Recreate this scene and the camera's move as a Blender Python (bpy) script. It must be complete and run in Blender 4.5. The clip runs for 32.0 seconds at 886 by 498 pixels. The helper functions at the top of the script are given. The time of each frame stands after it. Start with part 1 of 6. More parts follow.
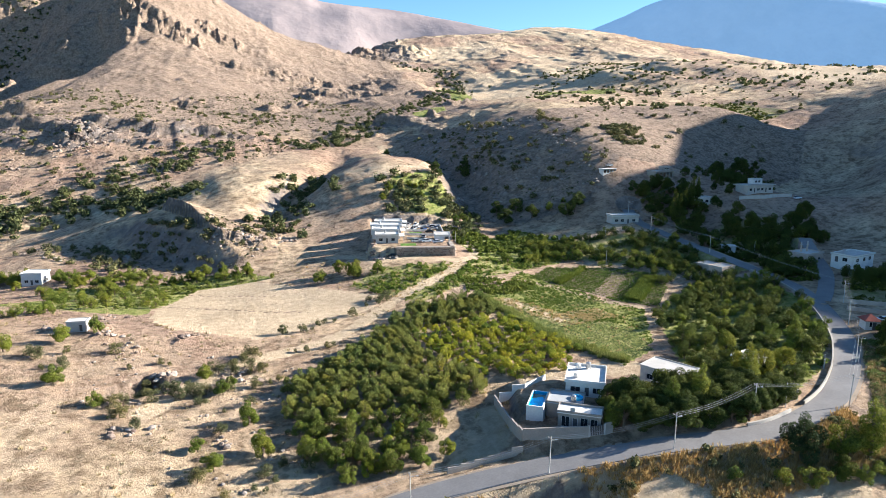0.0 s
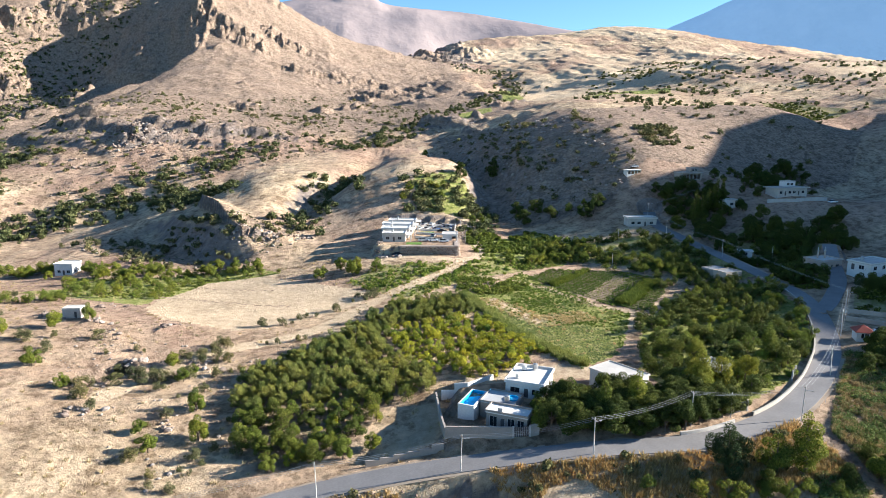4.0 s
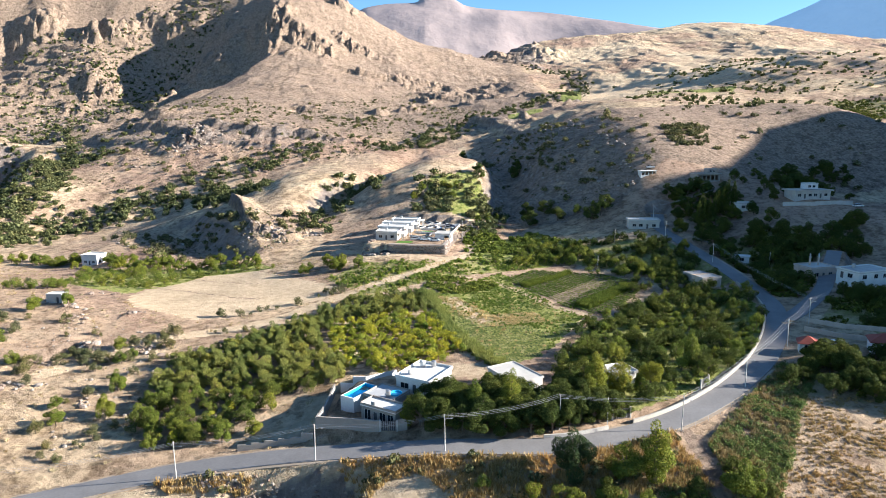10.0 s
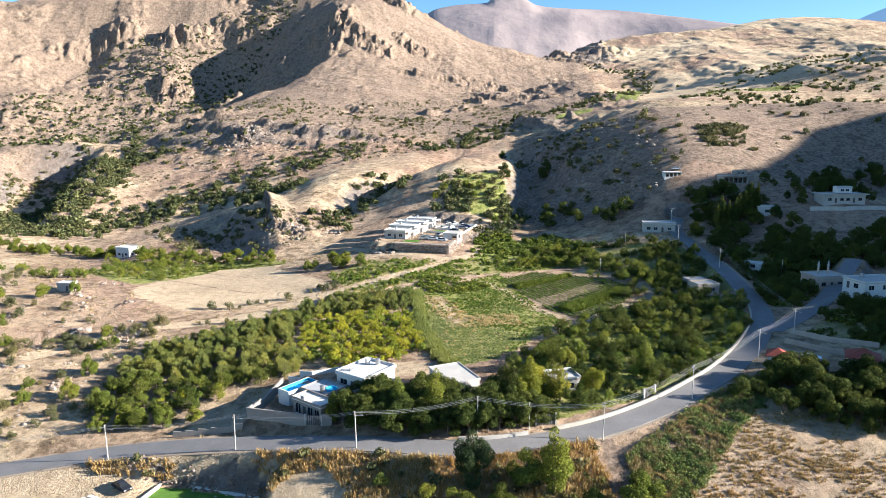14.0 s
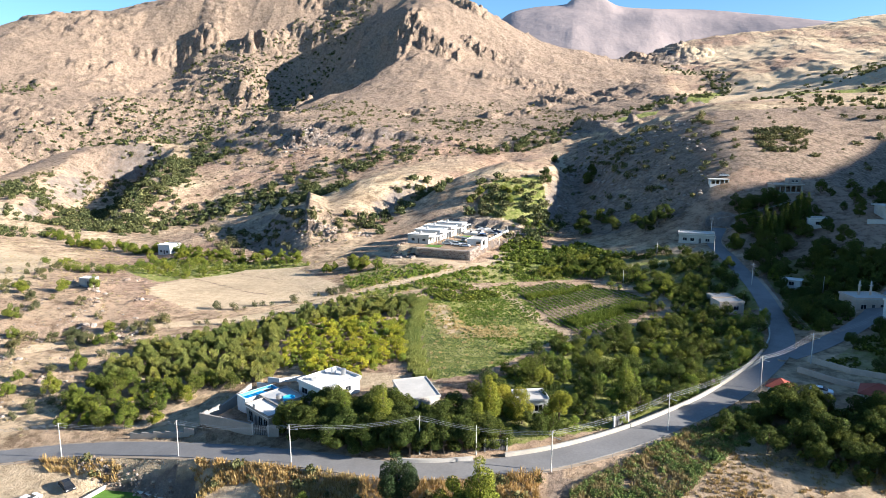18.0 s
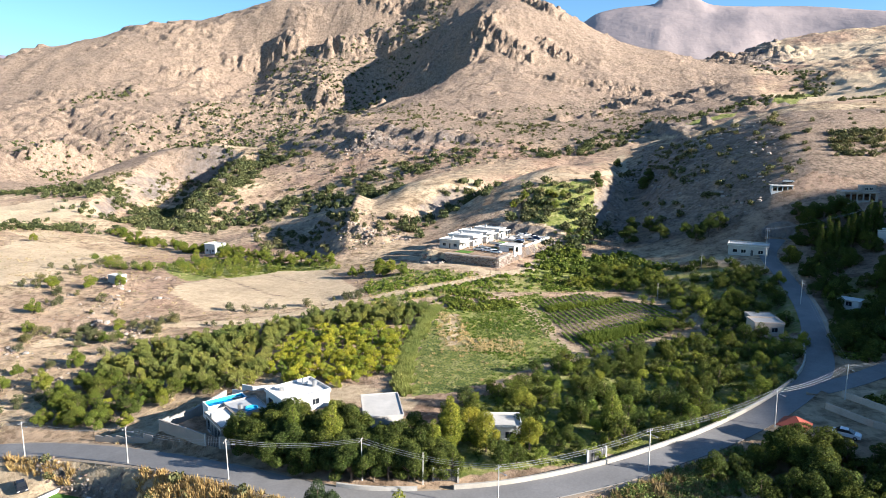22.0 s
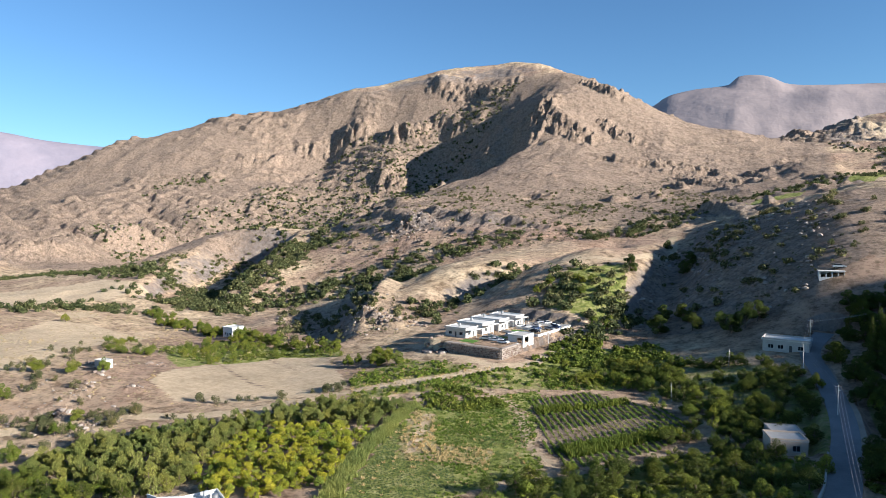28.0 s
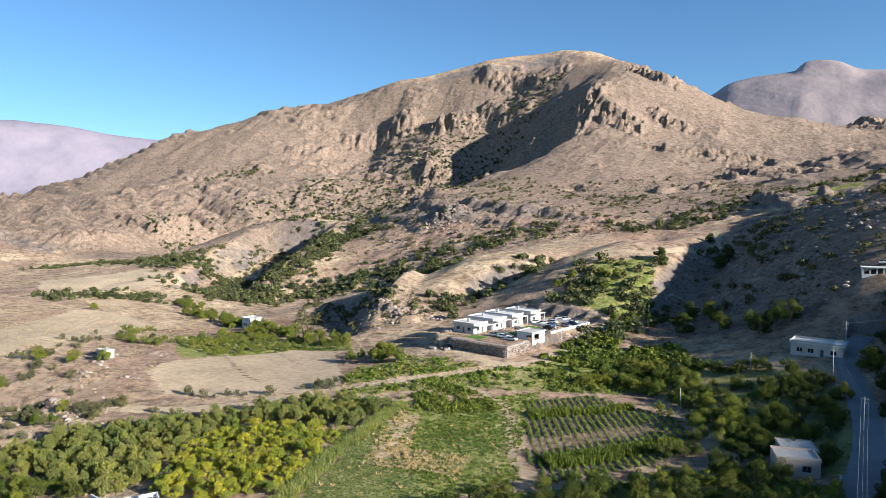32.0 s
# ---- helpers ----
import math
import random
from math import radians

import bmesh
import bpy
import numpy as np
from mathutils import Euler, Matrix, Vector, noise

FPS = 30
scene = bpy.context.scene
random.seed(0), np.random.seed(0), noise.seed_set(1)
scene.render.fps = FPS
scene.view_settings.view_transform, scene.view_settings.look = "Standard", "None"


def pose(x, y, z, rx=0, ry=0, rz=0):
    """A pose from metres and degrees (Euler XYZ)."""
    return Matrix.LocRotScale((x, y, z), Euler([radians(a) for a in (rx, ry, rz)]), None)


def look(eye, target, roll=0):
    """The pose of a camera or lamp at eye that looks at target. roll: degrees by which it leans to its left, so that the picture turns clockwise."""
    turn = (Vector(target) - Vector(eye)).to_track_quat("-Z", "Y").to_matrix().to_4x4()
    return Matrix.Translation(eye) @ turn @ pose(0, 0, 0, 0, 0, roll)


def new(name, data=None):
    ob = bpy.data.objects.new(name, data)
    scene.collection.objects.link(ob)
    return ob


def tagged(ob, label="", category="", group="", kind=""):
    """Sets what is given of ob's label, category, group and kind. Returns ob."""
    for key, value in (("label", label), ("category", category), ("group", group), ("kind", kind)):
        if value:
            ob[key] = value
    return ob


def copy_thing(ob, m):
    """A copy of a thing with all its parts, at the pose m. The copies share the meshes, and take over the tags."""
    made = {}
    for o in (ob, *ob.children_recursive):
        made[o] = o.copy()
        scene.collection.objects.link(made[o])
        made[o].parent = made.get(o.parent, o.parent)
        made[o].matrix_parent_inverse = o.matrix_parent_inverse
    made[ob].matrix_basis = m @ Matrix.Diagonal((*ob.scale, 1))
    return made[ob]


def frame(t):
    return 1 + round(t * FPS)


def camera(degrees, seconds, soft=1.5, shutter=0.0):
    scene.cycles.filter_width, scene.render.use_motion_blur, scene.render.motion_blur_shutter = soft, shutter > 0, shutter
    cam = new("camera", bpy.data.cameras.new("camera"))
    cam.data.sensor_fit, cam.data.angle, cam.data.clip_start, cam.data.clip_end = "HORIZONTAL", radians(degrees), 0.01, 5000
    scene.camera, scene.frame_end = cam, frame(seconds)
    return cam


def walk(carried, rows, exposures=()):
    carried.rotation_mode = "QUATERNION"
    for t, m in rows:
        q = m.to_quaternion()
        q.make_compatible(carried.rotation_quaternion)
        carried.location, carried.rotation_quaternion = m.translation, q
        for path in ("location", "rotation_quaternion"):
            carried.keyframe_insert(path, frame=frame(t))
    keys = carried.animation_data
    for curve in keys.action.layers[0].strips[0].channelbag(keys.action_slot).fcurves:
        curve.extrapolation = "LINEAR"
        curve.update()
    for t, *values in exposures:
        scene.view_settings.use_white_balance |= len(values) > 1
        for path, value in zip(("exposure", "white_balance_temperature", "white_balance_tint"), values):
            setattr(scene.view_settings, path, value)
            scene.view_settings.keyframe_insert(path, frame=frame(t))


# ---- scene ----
# camera: seconds, place, heading to the left of +y, pitch, roll
cam = camera(68.50, 32.0, soft=0.8)
PATH = [
    (0, -88.69, 18.14, 60.32, -18.861, -10.898, 0.181),
    (0.5, -85.59, 16.95, 60.31, -18.359, -10.889, 0.127),
    (1, -81.93, 15.61, 60.15, -17.501, -10.845, 0.080),
    (2, -75.21, 13.43, 59.92, -16.054, -10.795, 0.031),
    (3, -68.56, 11.31, 59.61, -13.741, -10.758, -0.006),
    (3.5, -65.43, 10.47, 59.61, -13.058, -10.761, 0.051),
    (5.5, -51.94, 7.33, 59.09, -10.846, -10.692, 0.068),
    (6, -48.41, 6.52, 59.13, -10.208, -10.706, 0.070),
    (7, -41.60, 5.18, 58.87, -8.949, -10.680, 0.061),
    (8, -34.99, 3.69, 58.99, -7.609, -10.684, 0.006),
    (9, -28.20, 2.36, 58.97, -6.163, -10.642, -0.099),
    (10, -21.39, 1.45, 58.74, -4.693, -10.587, -0.204),
    (11, -14.29, 0.66, 58.68, -3.062, -10.569, -0.317),
    (12, -7.24, 0.07, 58.50, -1.520, -10.543, -0.401),
    (13, 0.00, -0.00, 58.50, 0.000, -10.548, -0.316),
    (14, 6.79, 0.93, 58.20, 1.753, -10.510, -0.178),
    (14.5, 9.85, 1.58, 58.28, 2.655, -10.533, -0.069),
    (16.5, 21.24, 5.85, 58.04, 6.287, -10.334, 0.133),
    (17, 24.14, 7.11, 58.11, 7.222, -10.328, 0.131),
    (18, 29.34, 10.15, 58.05, 8.652, -10.244, 0.100),
    (19, 34.47, 13.46, 57.92, 10.221, -10.122, 0.161),
    (20, 39.43, 16.99, 57.70, 11.961, -10.041, 0.184),
    (21, 43.99, 20.72, 57.45, 13.964, -9.993, 0.197),
    (22, 48.25, 24.66, 56.96, 15.978, -9.909, 0.157),
    (23, 52.59, 28.53, 56.73, 18.254, -9.877, 0.132),
    (23.5, 54.60, 30.65, 56.62, 19.436, -9.860, 0.126),
    (24, 56.50, 32.79, 56.57, 20.467, -9.850, 0.117),
    (24.5, 58.36, 34.84, 56.68, 20.819, -9.879, 0.046),
    (25, 60.26, 37.23, 56.67, 21.103, -9.305, 0.005),
    (25.5, 61.95, 39.21, 56.60, 21.378, -8.201, -0.048),
    (27.5, 68.14, 47.86, 56.83, 22.654, -5.438, -0.080),
    (28, 69.62, 50.31, 56.62, 22.745, -2.763, -0.130),
    (28.5, 71.01, 52.26, 56.40, 22.906, -3.607, -0.111),
    (29, 72.42, 54.59, 56.22, 23.187, -3.632, -0.085),
    (30, 75.37, 59.14, 55.93, 23.992, -3.587, -0.062),
    (31, 78.17, 63.49, 55.86, 25.892, -3.516, -0.028),
    (32, 80.84, 67.97, 55.75, 27.533, -3.442, -0.010),
]
walk(cam, [(t, pose(x, y, z, 90 + pitch, 0, yaw) @ pose(0, 0, 0, 0, 0, roll)) for t, x, y, z, yaw, pitch, roll in PATH],
     [(0, 1.92, 5950, 10), (24, 1.78, 5950, 10), (28, 1.32, 5800, 10), (32, 1.32, 5800, 10)])

# ---- sky and sun ----
SUN_DIR = Vector((0.995, -0.10, 0.0)).normalized()
SUN_UP = radians(20)
world = bpy.data.worlds.new("sky")
scene.world = world
world.use_nodes = True
wn = world.node_tree
sky = wn.nodes.new("ShaderNodeTexSky")
sky.sky_type = "NISHITA"
sky.sun_disc = False
sky.sun_elevation = SUN_UP
sky.sun_rotation = math.atan2(SUN_DIR.x, SUN_DIR.y)
sky.altitude = 600
sky.air_density = 1.0
sky.dust_density = 0.1
sky.ozone_density = 2.0
wn.nodes["Background"].inputs["Strength"].default_value = 0.051
clear = wn.nodes.new("ShaderNodeMix")
clear.data_type, clear.blend_type = "RGBA", "MULTIPLY"
clear.inputs["Factor"].default_value = 1.0
clear.inputs["B"].default_value = (0.78, 1.0, 1.13, 1)
wn.links.new(sky.outputs["Color"], clear.inputs["A"])
wn.links.new(clear.outputs["Result"], wn.nodes["Background"].inputs["Color"])

sun = new("sun", bpy.data.lights.new("sun", "SUN"))
sun.data.energy = 5.0
sun.data.angle = radians(0.55)
sun.data.color = (1.0, 0.905, 0.765)
to_sun = Vector((SUN_DIR.x * math.cos(SUN_UP), SUN_DIR.y * math.cos(SUN_UP), math.sin(SUN_UP)))
sun.matrix_world = look((0, 0, 300), Vector((0, 0, 300)) - to_sun * 100)

# ---- materials ----
def mat(name, rough=0.9):
    m = bpy.data.materials.new(name)
    m.use_nodes = True
    b = m.node_tree.nodes["Principled BSDF"]
    b.inputs["Roughness"].default_value = rough
    b.inputs["Specular IOR Level"].default_value = 0.25 if rough < 0.6 else 0.08
    return m, m.node_tree, b


def node(nt, kind, **values):
    n = nt.nodes.new(kind)
    for key, value in values.items():
        n.inputs[key.replace("_", " ")].default_value = value
    return n


def noise_of(nt, scale, detail=4.0, rough=0.6, vector=None):
    n = node(nt, "ShaderNodeTexNoise", Scale=scale, Detail=detail, Roughness=rough)
    nt.links.new(vector or position(nt), n.inputs["Vector"])
    return n.outputs["Fac"]


def position(nt):
    for n in nt.nodes:
        if n.bl_idname == "ShaderNodeNewGeometry":
            return n.outputs["Position"]
    return nt.nodes.new("ShaderNodeNewGeometry").outputs["Position"]


def ramp(nt, fac, *stops):
    r = nt.nodes.new("ShaderNodeValToRGB")
    while len(r.color_ramp.elements) < len(stops):
        r.color_ramp.elements.new(0.5)
    for e, (at, col) in zip(r.color_ramp.elements, stops):
        e.position, e.color = at, (*col, 1) if len(col) == 3 else col
    nt.links.new(fac, r.inputs["Fac"])
    return r.outputs["Color"]


def grey(v):
    return (v, v, v)


def mix(nt, fac, a, b, blend="MIX"):
    n = nt.nodes.new("ShaderNodeMix")
    n.data_type, n.blend_type = "RGBA", blend
    for socket, value in ((n.inputs["Factor"], fac), (n.inputs["A"], a), (n.inputs["B"], b)):
        if isinstance(value, (int, float)):
            socket.default_value = value
        elif isinstance(value, tuple):
            socket.default_value = (*value, 1)
        else:
            nt.links.new(value, socket)
    return n.outputs["Result"]


def bump(nt, b, height, strength=0.5, distance=0.1):
    n = node(nt, "ShaderNodeBump", Strength=strength, Distance=distance)
    nt.links.new(height, n.inputs["Height"])
    nt.links.new(n.outputs["Normal"], b.inputs["Normal"])


def plain(name, col, rough=0.8, vary=0.12, scale=3.0, metal=0.0, relief=0.15):
    """A painted, rendered or cast surface: two scales of patches and a fine grain."""
    m, nt, b = mat(name, rough)
    lo, hi = tuple(c * (1 - vary) for c in col), tuple(min(1, c * (1 + vary)) for c in col)
    big = ramp(nt, noise_of(nt, scale * 0.25, 5), (0.3, lo), (0.7, hi))
    fine = ramp(nt, noise_of(nt, scale * 3, 3), (0.35, grey(0.88)), (0.65, grey(1.0)))
    nt.links.new(mix(nt, 1.0, big, fine, "MULTIPLY"), b.inputs["Base Color"])
    b.inputs["Metallic"].default_value = metal
    bump(nt, b, noise_of(nt, scale * 6, 3), relief, 0.02)
    return m


def leafy(name, dark, light, tip=None):
    """Leaves: each clump its own shade, each tree its own tone, a little light let through."""
    m, nt, b = mat(name, 0.75)
    geo = nt.nodes.new("ShaderNodeNewGeometry")
    info = nt.nodes.new("ShaderNodeObjectInfo")
    leaf = ramp(nt, geo.outputs["Random Per Island"], (0.0, dark), (0.75, light), (1.0, tip or light))
    tone = ramp(nt, info.outputs["Random"], (0.0, (0.72, 0.8, 0.75)), (0.5, (1, 1, 1)), (1.0, (1.25, 1.15, 0.9)))
    patch = ramp(nt, noise_of(nt, 0.08, 3), (0.35, (0.85, 0.92, 0.9)), (0.65, (1.15, 1.08, 0.95)))
    col = mix(nt, 1.0, mix(nt, 1.0, leaf, tone, "MULTIPLY"), patch, "MULTIPLY")
    nt.links.new(col, b.inputs["Base Color"])
    trans = nt.nodes.new("ShaderNodeBsdfTranslucent")
    nt.links.new(col, trans.inputs["Color"])
    both = node(nt, "ShaderNodeMixShader", Fac=0.2)
    nt.links.new(b.outputs[0], both.inputs[1])
    nt.links.new(trans.outputs[0], both.inputs[2])
    nt.links.new(both.outputs[0], nt.nodes["Material Output"].inputs["Surface"])
    return m


LEAF_DARK = leafy("leaf_dark", (0.024, 0.034, 0.008), (0.092, 0.116, 0.025), (0.19, 0.205, 0.048))
LEAF_MID = leafy("leaf_mid", (0.050, 0.066, 0.013), (0.182, 0.214, 0.037), (0.285, 0.286, 0.057))
LEAF_GREY = leafy("leaf_grey", (0.075, 0.088, 0.026), (0.255, 0.27, 0.078), (0.41, 0.405, 0.135))
LEAF_YELLOW = leafy("leaf_yellow", (0.14, 0.16, 0.018), (0.38, 0.37, 0.04), (0.54, 0.48, 0.07))
LEAF_SCRUB = leafy("leaf_scrub", (0.045, 0.052, 0.024), (0.15, 0.148, 0.070), (0.26, 0.225, 0.125))
LEAF_OLIVE = leafy("leaf_olive", (0.040, 0.048, 0.021), (0.135, 0.14, 0.060), (0.24, 0.235, 0.11))
LEAF_DRY = leafy("leaf_dry", (0.27, 0.21, 0.125), (0.45, 0.365, 0.235), (0.56, 0.47, 0.32))
LEAF_CROP = leafy("leaf_crop", (0.057, 0.092, 0.015), (0.171, 0.224, 0.041), (0.251, 0.286, 0.066))
# darker copy of the dark leaf, with the trees' shade put into its colour
LEAF_SHADE = leafy("leaf_shaded", (0.020, 0.029, 0.008), (0.082, 0.104, 0.024), (0.18, 0.20, 0.048))
BARK = plain("bark", (0.16, 0.12, 0.09), 0.95, 0.3, 6)


def ground_material():
    m, nt, b = mat("dry_ground", 0.97)
    b.inputs["Specular IOR Level"].default_value = 0.1
    geo = nt.nodes.new("ShaderNodeNewGeometry")
    pos = geo.outputs["Position"]
    # dry grass over pinkish soil
    grass = ramp(nt, noise_of(nt, 0.05, 8, 0.65, pos), (0.30, (0.29, 0.21, 0.14)), (0.46, (0.47, 0.35, 0.23)), (0.66, (0.67, 0.52, 0.35)))
    tufts = ramp(nt, noise_of(nt, 0.45, 7, 0.72, pos), (0.34, (0.55, 0.52, 0.48)), (0.47, (0.97, 0.97, 0.96)), (0.72, (1.15, 1.13, 1.09)))
    soil = ramp(nt, noise_of(nt, 0.03, 7, 0.65, pos), (0.3, (0.27, 0.175, 0.125)), (0.7, (0.48, 0.335, 0.245)))
    cover = noise_of(nt, 0.011, 6, 0.6, pos)
    earth = mix(nt, ramp(nt, cover, (0.40, grey(0)), (0.60, grey(1))), grass, soil)
    clumps = ramp(nt, noise_of(nt, 0.2, 5, 0.7, pos), (0.37, (0.55, 0.53, 0.50)), (0.5, (1.0, 1.0, 1.0)), (0.66, (1.16, 1.14, 1.1)))
    earth = mix(nt, 1.0, mix(nt, 1.0, earth, tufts, "MULTIPLY"), clumps, "MULTIPLY")
    # cushion plants and pebbles, denser in some places
    spots = node(nt, "ShaderNodeTexVoronoi", Scale=0.42)
    nt.links.new(pos, spots.inputs["Vector"])
    thick = noise_of(nt, 0.02, 5, 0.65, pos)
    room = node(nt, "ShaderNodeMath")
    room.operation = "MULTIPLY_ADD"
    nt.links.new(thick, room.inputs[0])
    room.inputs[1].default_value = -0.46
    nt.links.new(spots.outputs["Distance"], room.inputs[2])
    earth = mix(nt, ramp(nt, room.outputs[0], (0.0, grey(0.45)), (0.14, grey(0))), earth, (0.17, 0.135, 0.085))
    # stone shows where the ground is steep
    sep = nt.nodes.new("ShaderNodeSeparateXYZ")
    nt.links.new(geo.outputs["Normal"], sep.inputs[0])
    rough_n = noise_of(nt, 0.09, 8, 0.7, pos)
    steep = node(nt, "ShaderNodeMath")
    steep.operation = "MULTIPLY_ADD"
    nt.links.new(rough_n, steep.inputs[0])
    steep.inputs[1].default_value = -0.30
    nt.links.new(sep.outputs["Z"], steep.inputs[2])
    stone = ramp(nt, noise_of(nt, 0.16, 8, 0.75, pos), (0.3, (0.10, 0.08, 0.07)), (0.52, (0.23, 0.19, 0.165)), (0.72, (0.38, 0.32, 0.275)))
    col = mix(nt, ramp(nt, steep.outputs[0], (0.60, grey(1)), (0.72, grey(0))), earth, stone)
    # bare bluffs, cracked and stained
    zone = nt.nodes.new("ShaderNodeAttribute")
    zone.attribute_name = "cover"
    cracks = node(nt, "ShaderNodeTexVoronoi", Scale=0.11)
    cracks.feature = "DISTANCE_TO_EDGE"
    nt.links.new(pos, cracks.inputs["Vector"])
    bluff = ramp(nt, noise_of(nt, 0.09, 10, 0.78, pos), (0.32, (0.11, 0.088, 0.077)), (0.5, (0.24, 0.195, 0.165)), (0.68, (0.39, 0.325, 0.28)))
    bluff = mix(nt, 1.0, bluff, ramp(nt, cracks.outputs["Distance"], (0.0, grey(0.45)), (0.06, grey(1.0))), "MULTIPLY")
    chips = node(nt, "ShaderNodeTexVoronoi", Scale=0.45)
    nt.links.new(pos, chips.inputs["Vector"])
    bluff = mix(nt, 1.0, bluff, ramp(nt, chips.outputs["Color"], (0.1, grey(0.62)), (0.9, grey(1.22))), "MULTIPLY")
    weeds = noise_of(nt, 0.06, 7, 0.7, pos)
    bluff = mix(nt, ramp(nt, weeds, (0.54, grey(0)), (0.62, grey(0.8))), bluff, earth)
    col = mix(nt, ramp(nt, zone.outputs["Alpha"], (0.25, grey(0)), (0.7, grey(1))), col, bluff)
    # worked land: the zones' own cover
    zs = nt.nodes.new("ShaderNodeSeparateColor")
    nt.links.new(zone.outputs["Color"], zs.inputs[0])
    green = ramp(nt, noise_of(nt, 0.35, 6, 0.7, pos), (0.32, (0.10, 0.125, 0.03)), (0.48, (0.22, 0.24, 0.06)), (0.6, (0.34, 0.32, 0.12)), (0.74, (0.47, 0.41, 0.21)))
    straw = ramp(nt, noise_of(nt, 0.5, 6, 0.7, pos), (0.3, (0.44, 0.33, 0.21)), (0.7, (0.69, 0.54, 0.37)))
    straw = mix(nt, 1.0, straw, ramp(nt, noise_of(nt, 0.04, 5, 0.6, pos), (0.35, grey(0.8)), (0.6, grey(1.02))), "MULTIPLY")
    bare = ramp(nt, noise_of(nt, 0.7, 6, 0.7, pos), (0.3, (0.15, 0.116, 0.090)), (0.52, (0.305, 0.222, 0.164)), (0.75, (0.43, 0.332, 0.248)))
    bare = mix(nt, 1.0, bare, clumps, "MULTIPLY")
    bare = mix(nt, ramp(nt, room.outputs[0], (0.0, grey(0.7)), (0.12, grey(0))), bare, (0.12, 0.10, 0.07))
    broken = noise_of(nt, 0.25, 5, 0.7, pos)

    def edge(channel):
        s = node(nt, "ShaderNodeMath")
        s.operation = "MULTIPLY_ADD"
        nt.links.new(broken, s.inputs[0])
        s.inputs[1].default_value = 0.5
        nt.links.new(channel, s.inputs[2])
        return ramp(nt, s.outputs[0], (0.62, grey(0)), (0.86, grey(1)))

    for channel, cover_col in (("Green", straw), ("Blue", bare), ("Red", green)):
        col = mix(nt, edge(zs.outputs[channel]), col, cover_col)
    nt.links.new(col, b.inputs["Base Color"])
    h = mix(nt, 0.24, noise_of(nt, 0.14, 10, 0.75, pos), noise_of(nt, 2.0, 5, 0.7, pos))
    bump(nt, b, h, 1.0, 3.2)
    return m


GROUND = ground_material()
ASPHALT = plain("asphalt", (0.212, 0.202, 0.195), 0.85, 0.12, 0.8)
TRACK = plain("dusty_track", (0.34, 0.27, 0.2), 0.97, 0.2, 1.0)
CONCRETE = plain("concrete", (0.47, 0.44, 0.40), 0.9, 0.12, 1.5)
KERB = plain("pale_kerb", (0.39, 0.355, 0.305), 0.9, 0.15, 2)
WHITE_ROOF = plain("white_roof", (0.64, 0.615, 0.57), 0.75, 0.13, 1.4)
WHITE_WALL = plain("white_wall", (0.64, 0.62, 0.585), 0.85, 0.07, 1.0)
BLOCK_WALL = plain("block_wall", (0.31, 0.275, 0.24), 0.92, 0.1, 1.2)
STONE = plain("field_stone", (0.34, 0.285, 0.24), 0.95, 0.3, 0.8)
DARK_GLASS = plain("dark_window", (0.02, 0.023, 0.028), 0.12, 0.1, 1, 0.0, 0.0)
METAL = plain("grey_metal", (0.42, 0.42, 0.42), 0.45, 0.1, 2, 0.8)
STEEL = plain("pole_concrete", (0.52, 0.49, 0.45), 0.8, 0.1, 3)
WIRE = plain("wire", (0.35, 0.35, 0.35), 0.6, 0.1, 3)
RED_ROOF = plain("red_roof", (0.30, 0.085, 0.06), 0.6, 0.15, 1.5)
TERRACE_TILE = plain("terrace_tile", (0.40, 0.40, 0.40), 0.7, 0.12, 1.5)
POOL = plain("pool_tile", (0.05, 0.40, 0.66), 0.25, 0.15, 2)
BRICK_PALE = plain("pale_brick", (0.50, 0.40, 0.32), 0.9, 0.12, 1.5)
LAWN = plain("lawn", (0.10, 0.19, 0.035), 0.95, 0.25, 2)

# ---- landforms: places and heights along ridges, slopes and valley floors ----
LAND = {}
LAND["valley_floor"] = [
    (-67, 119, -4.5), (-36, 111, -1.3), (-13, 106, 1.5), (32, 112, 3), (24, 250, 3.3), (8, 266, 6.6), (-22, 268, 6.4), (-36, 276, 5.5),
    (58, 240, 4), (-46, 252, 2), (-25, 246, 5), (-98, 282, -3.2), (-166, 326, -6), (-127, 212, 4), (-115, 220, 2.7), (-88, 200, 1),
    (-106, 176, -0.5), (-91, 165, -1), (-99, 197, 3), (-113, 191, 2.5), (-111, 140, -1), (-92, 142, -3), (-79, 137, -3.5), (-75, 148, -2),
    (-87, 134, -4.8), (-50, 127, -3.5), (-28, 129, 0), (-9, 140, 1.8), (11, 130, 2.5), (-4, 183, 2.5), (59, 171, 3), (22, 227, 3.5),
    (90, 205, 7), (116, 196, 10), (78, 141, 5.5), (90, 136, 6), (-56, 110, -7),
]
LAND["foothills"] = [
    (44, 318, 8), (34, 379, 28), (-6, 366, 25), (-10, 378, 26), (-56, 441, 24), (-92, 337, 11), (-100, 341, 10), (-60, 340, 5),
    (-152, 383, 2), (-283, 511, 15), (-240, 472, -8), (-323, 592, 25), (-193, 591, 44), (-141, 572, 40), (-128, 770, 78), (-255, 690, 72),
    (-137, 636, 61), (90, 525, 49), (76, 315, 15), (148, 368, 48), (165, 374, 52), (112, 315, 28), (108, 318, 30), (88, 274, 15),
    (100, 274, 14), (119, 270, 16), (162, 271, 28), (137, 243, 19), (257, 426, 73), (341, 740, 101), (255, 986, 103),
]
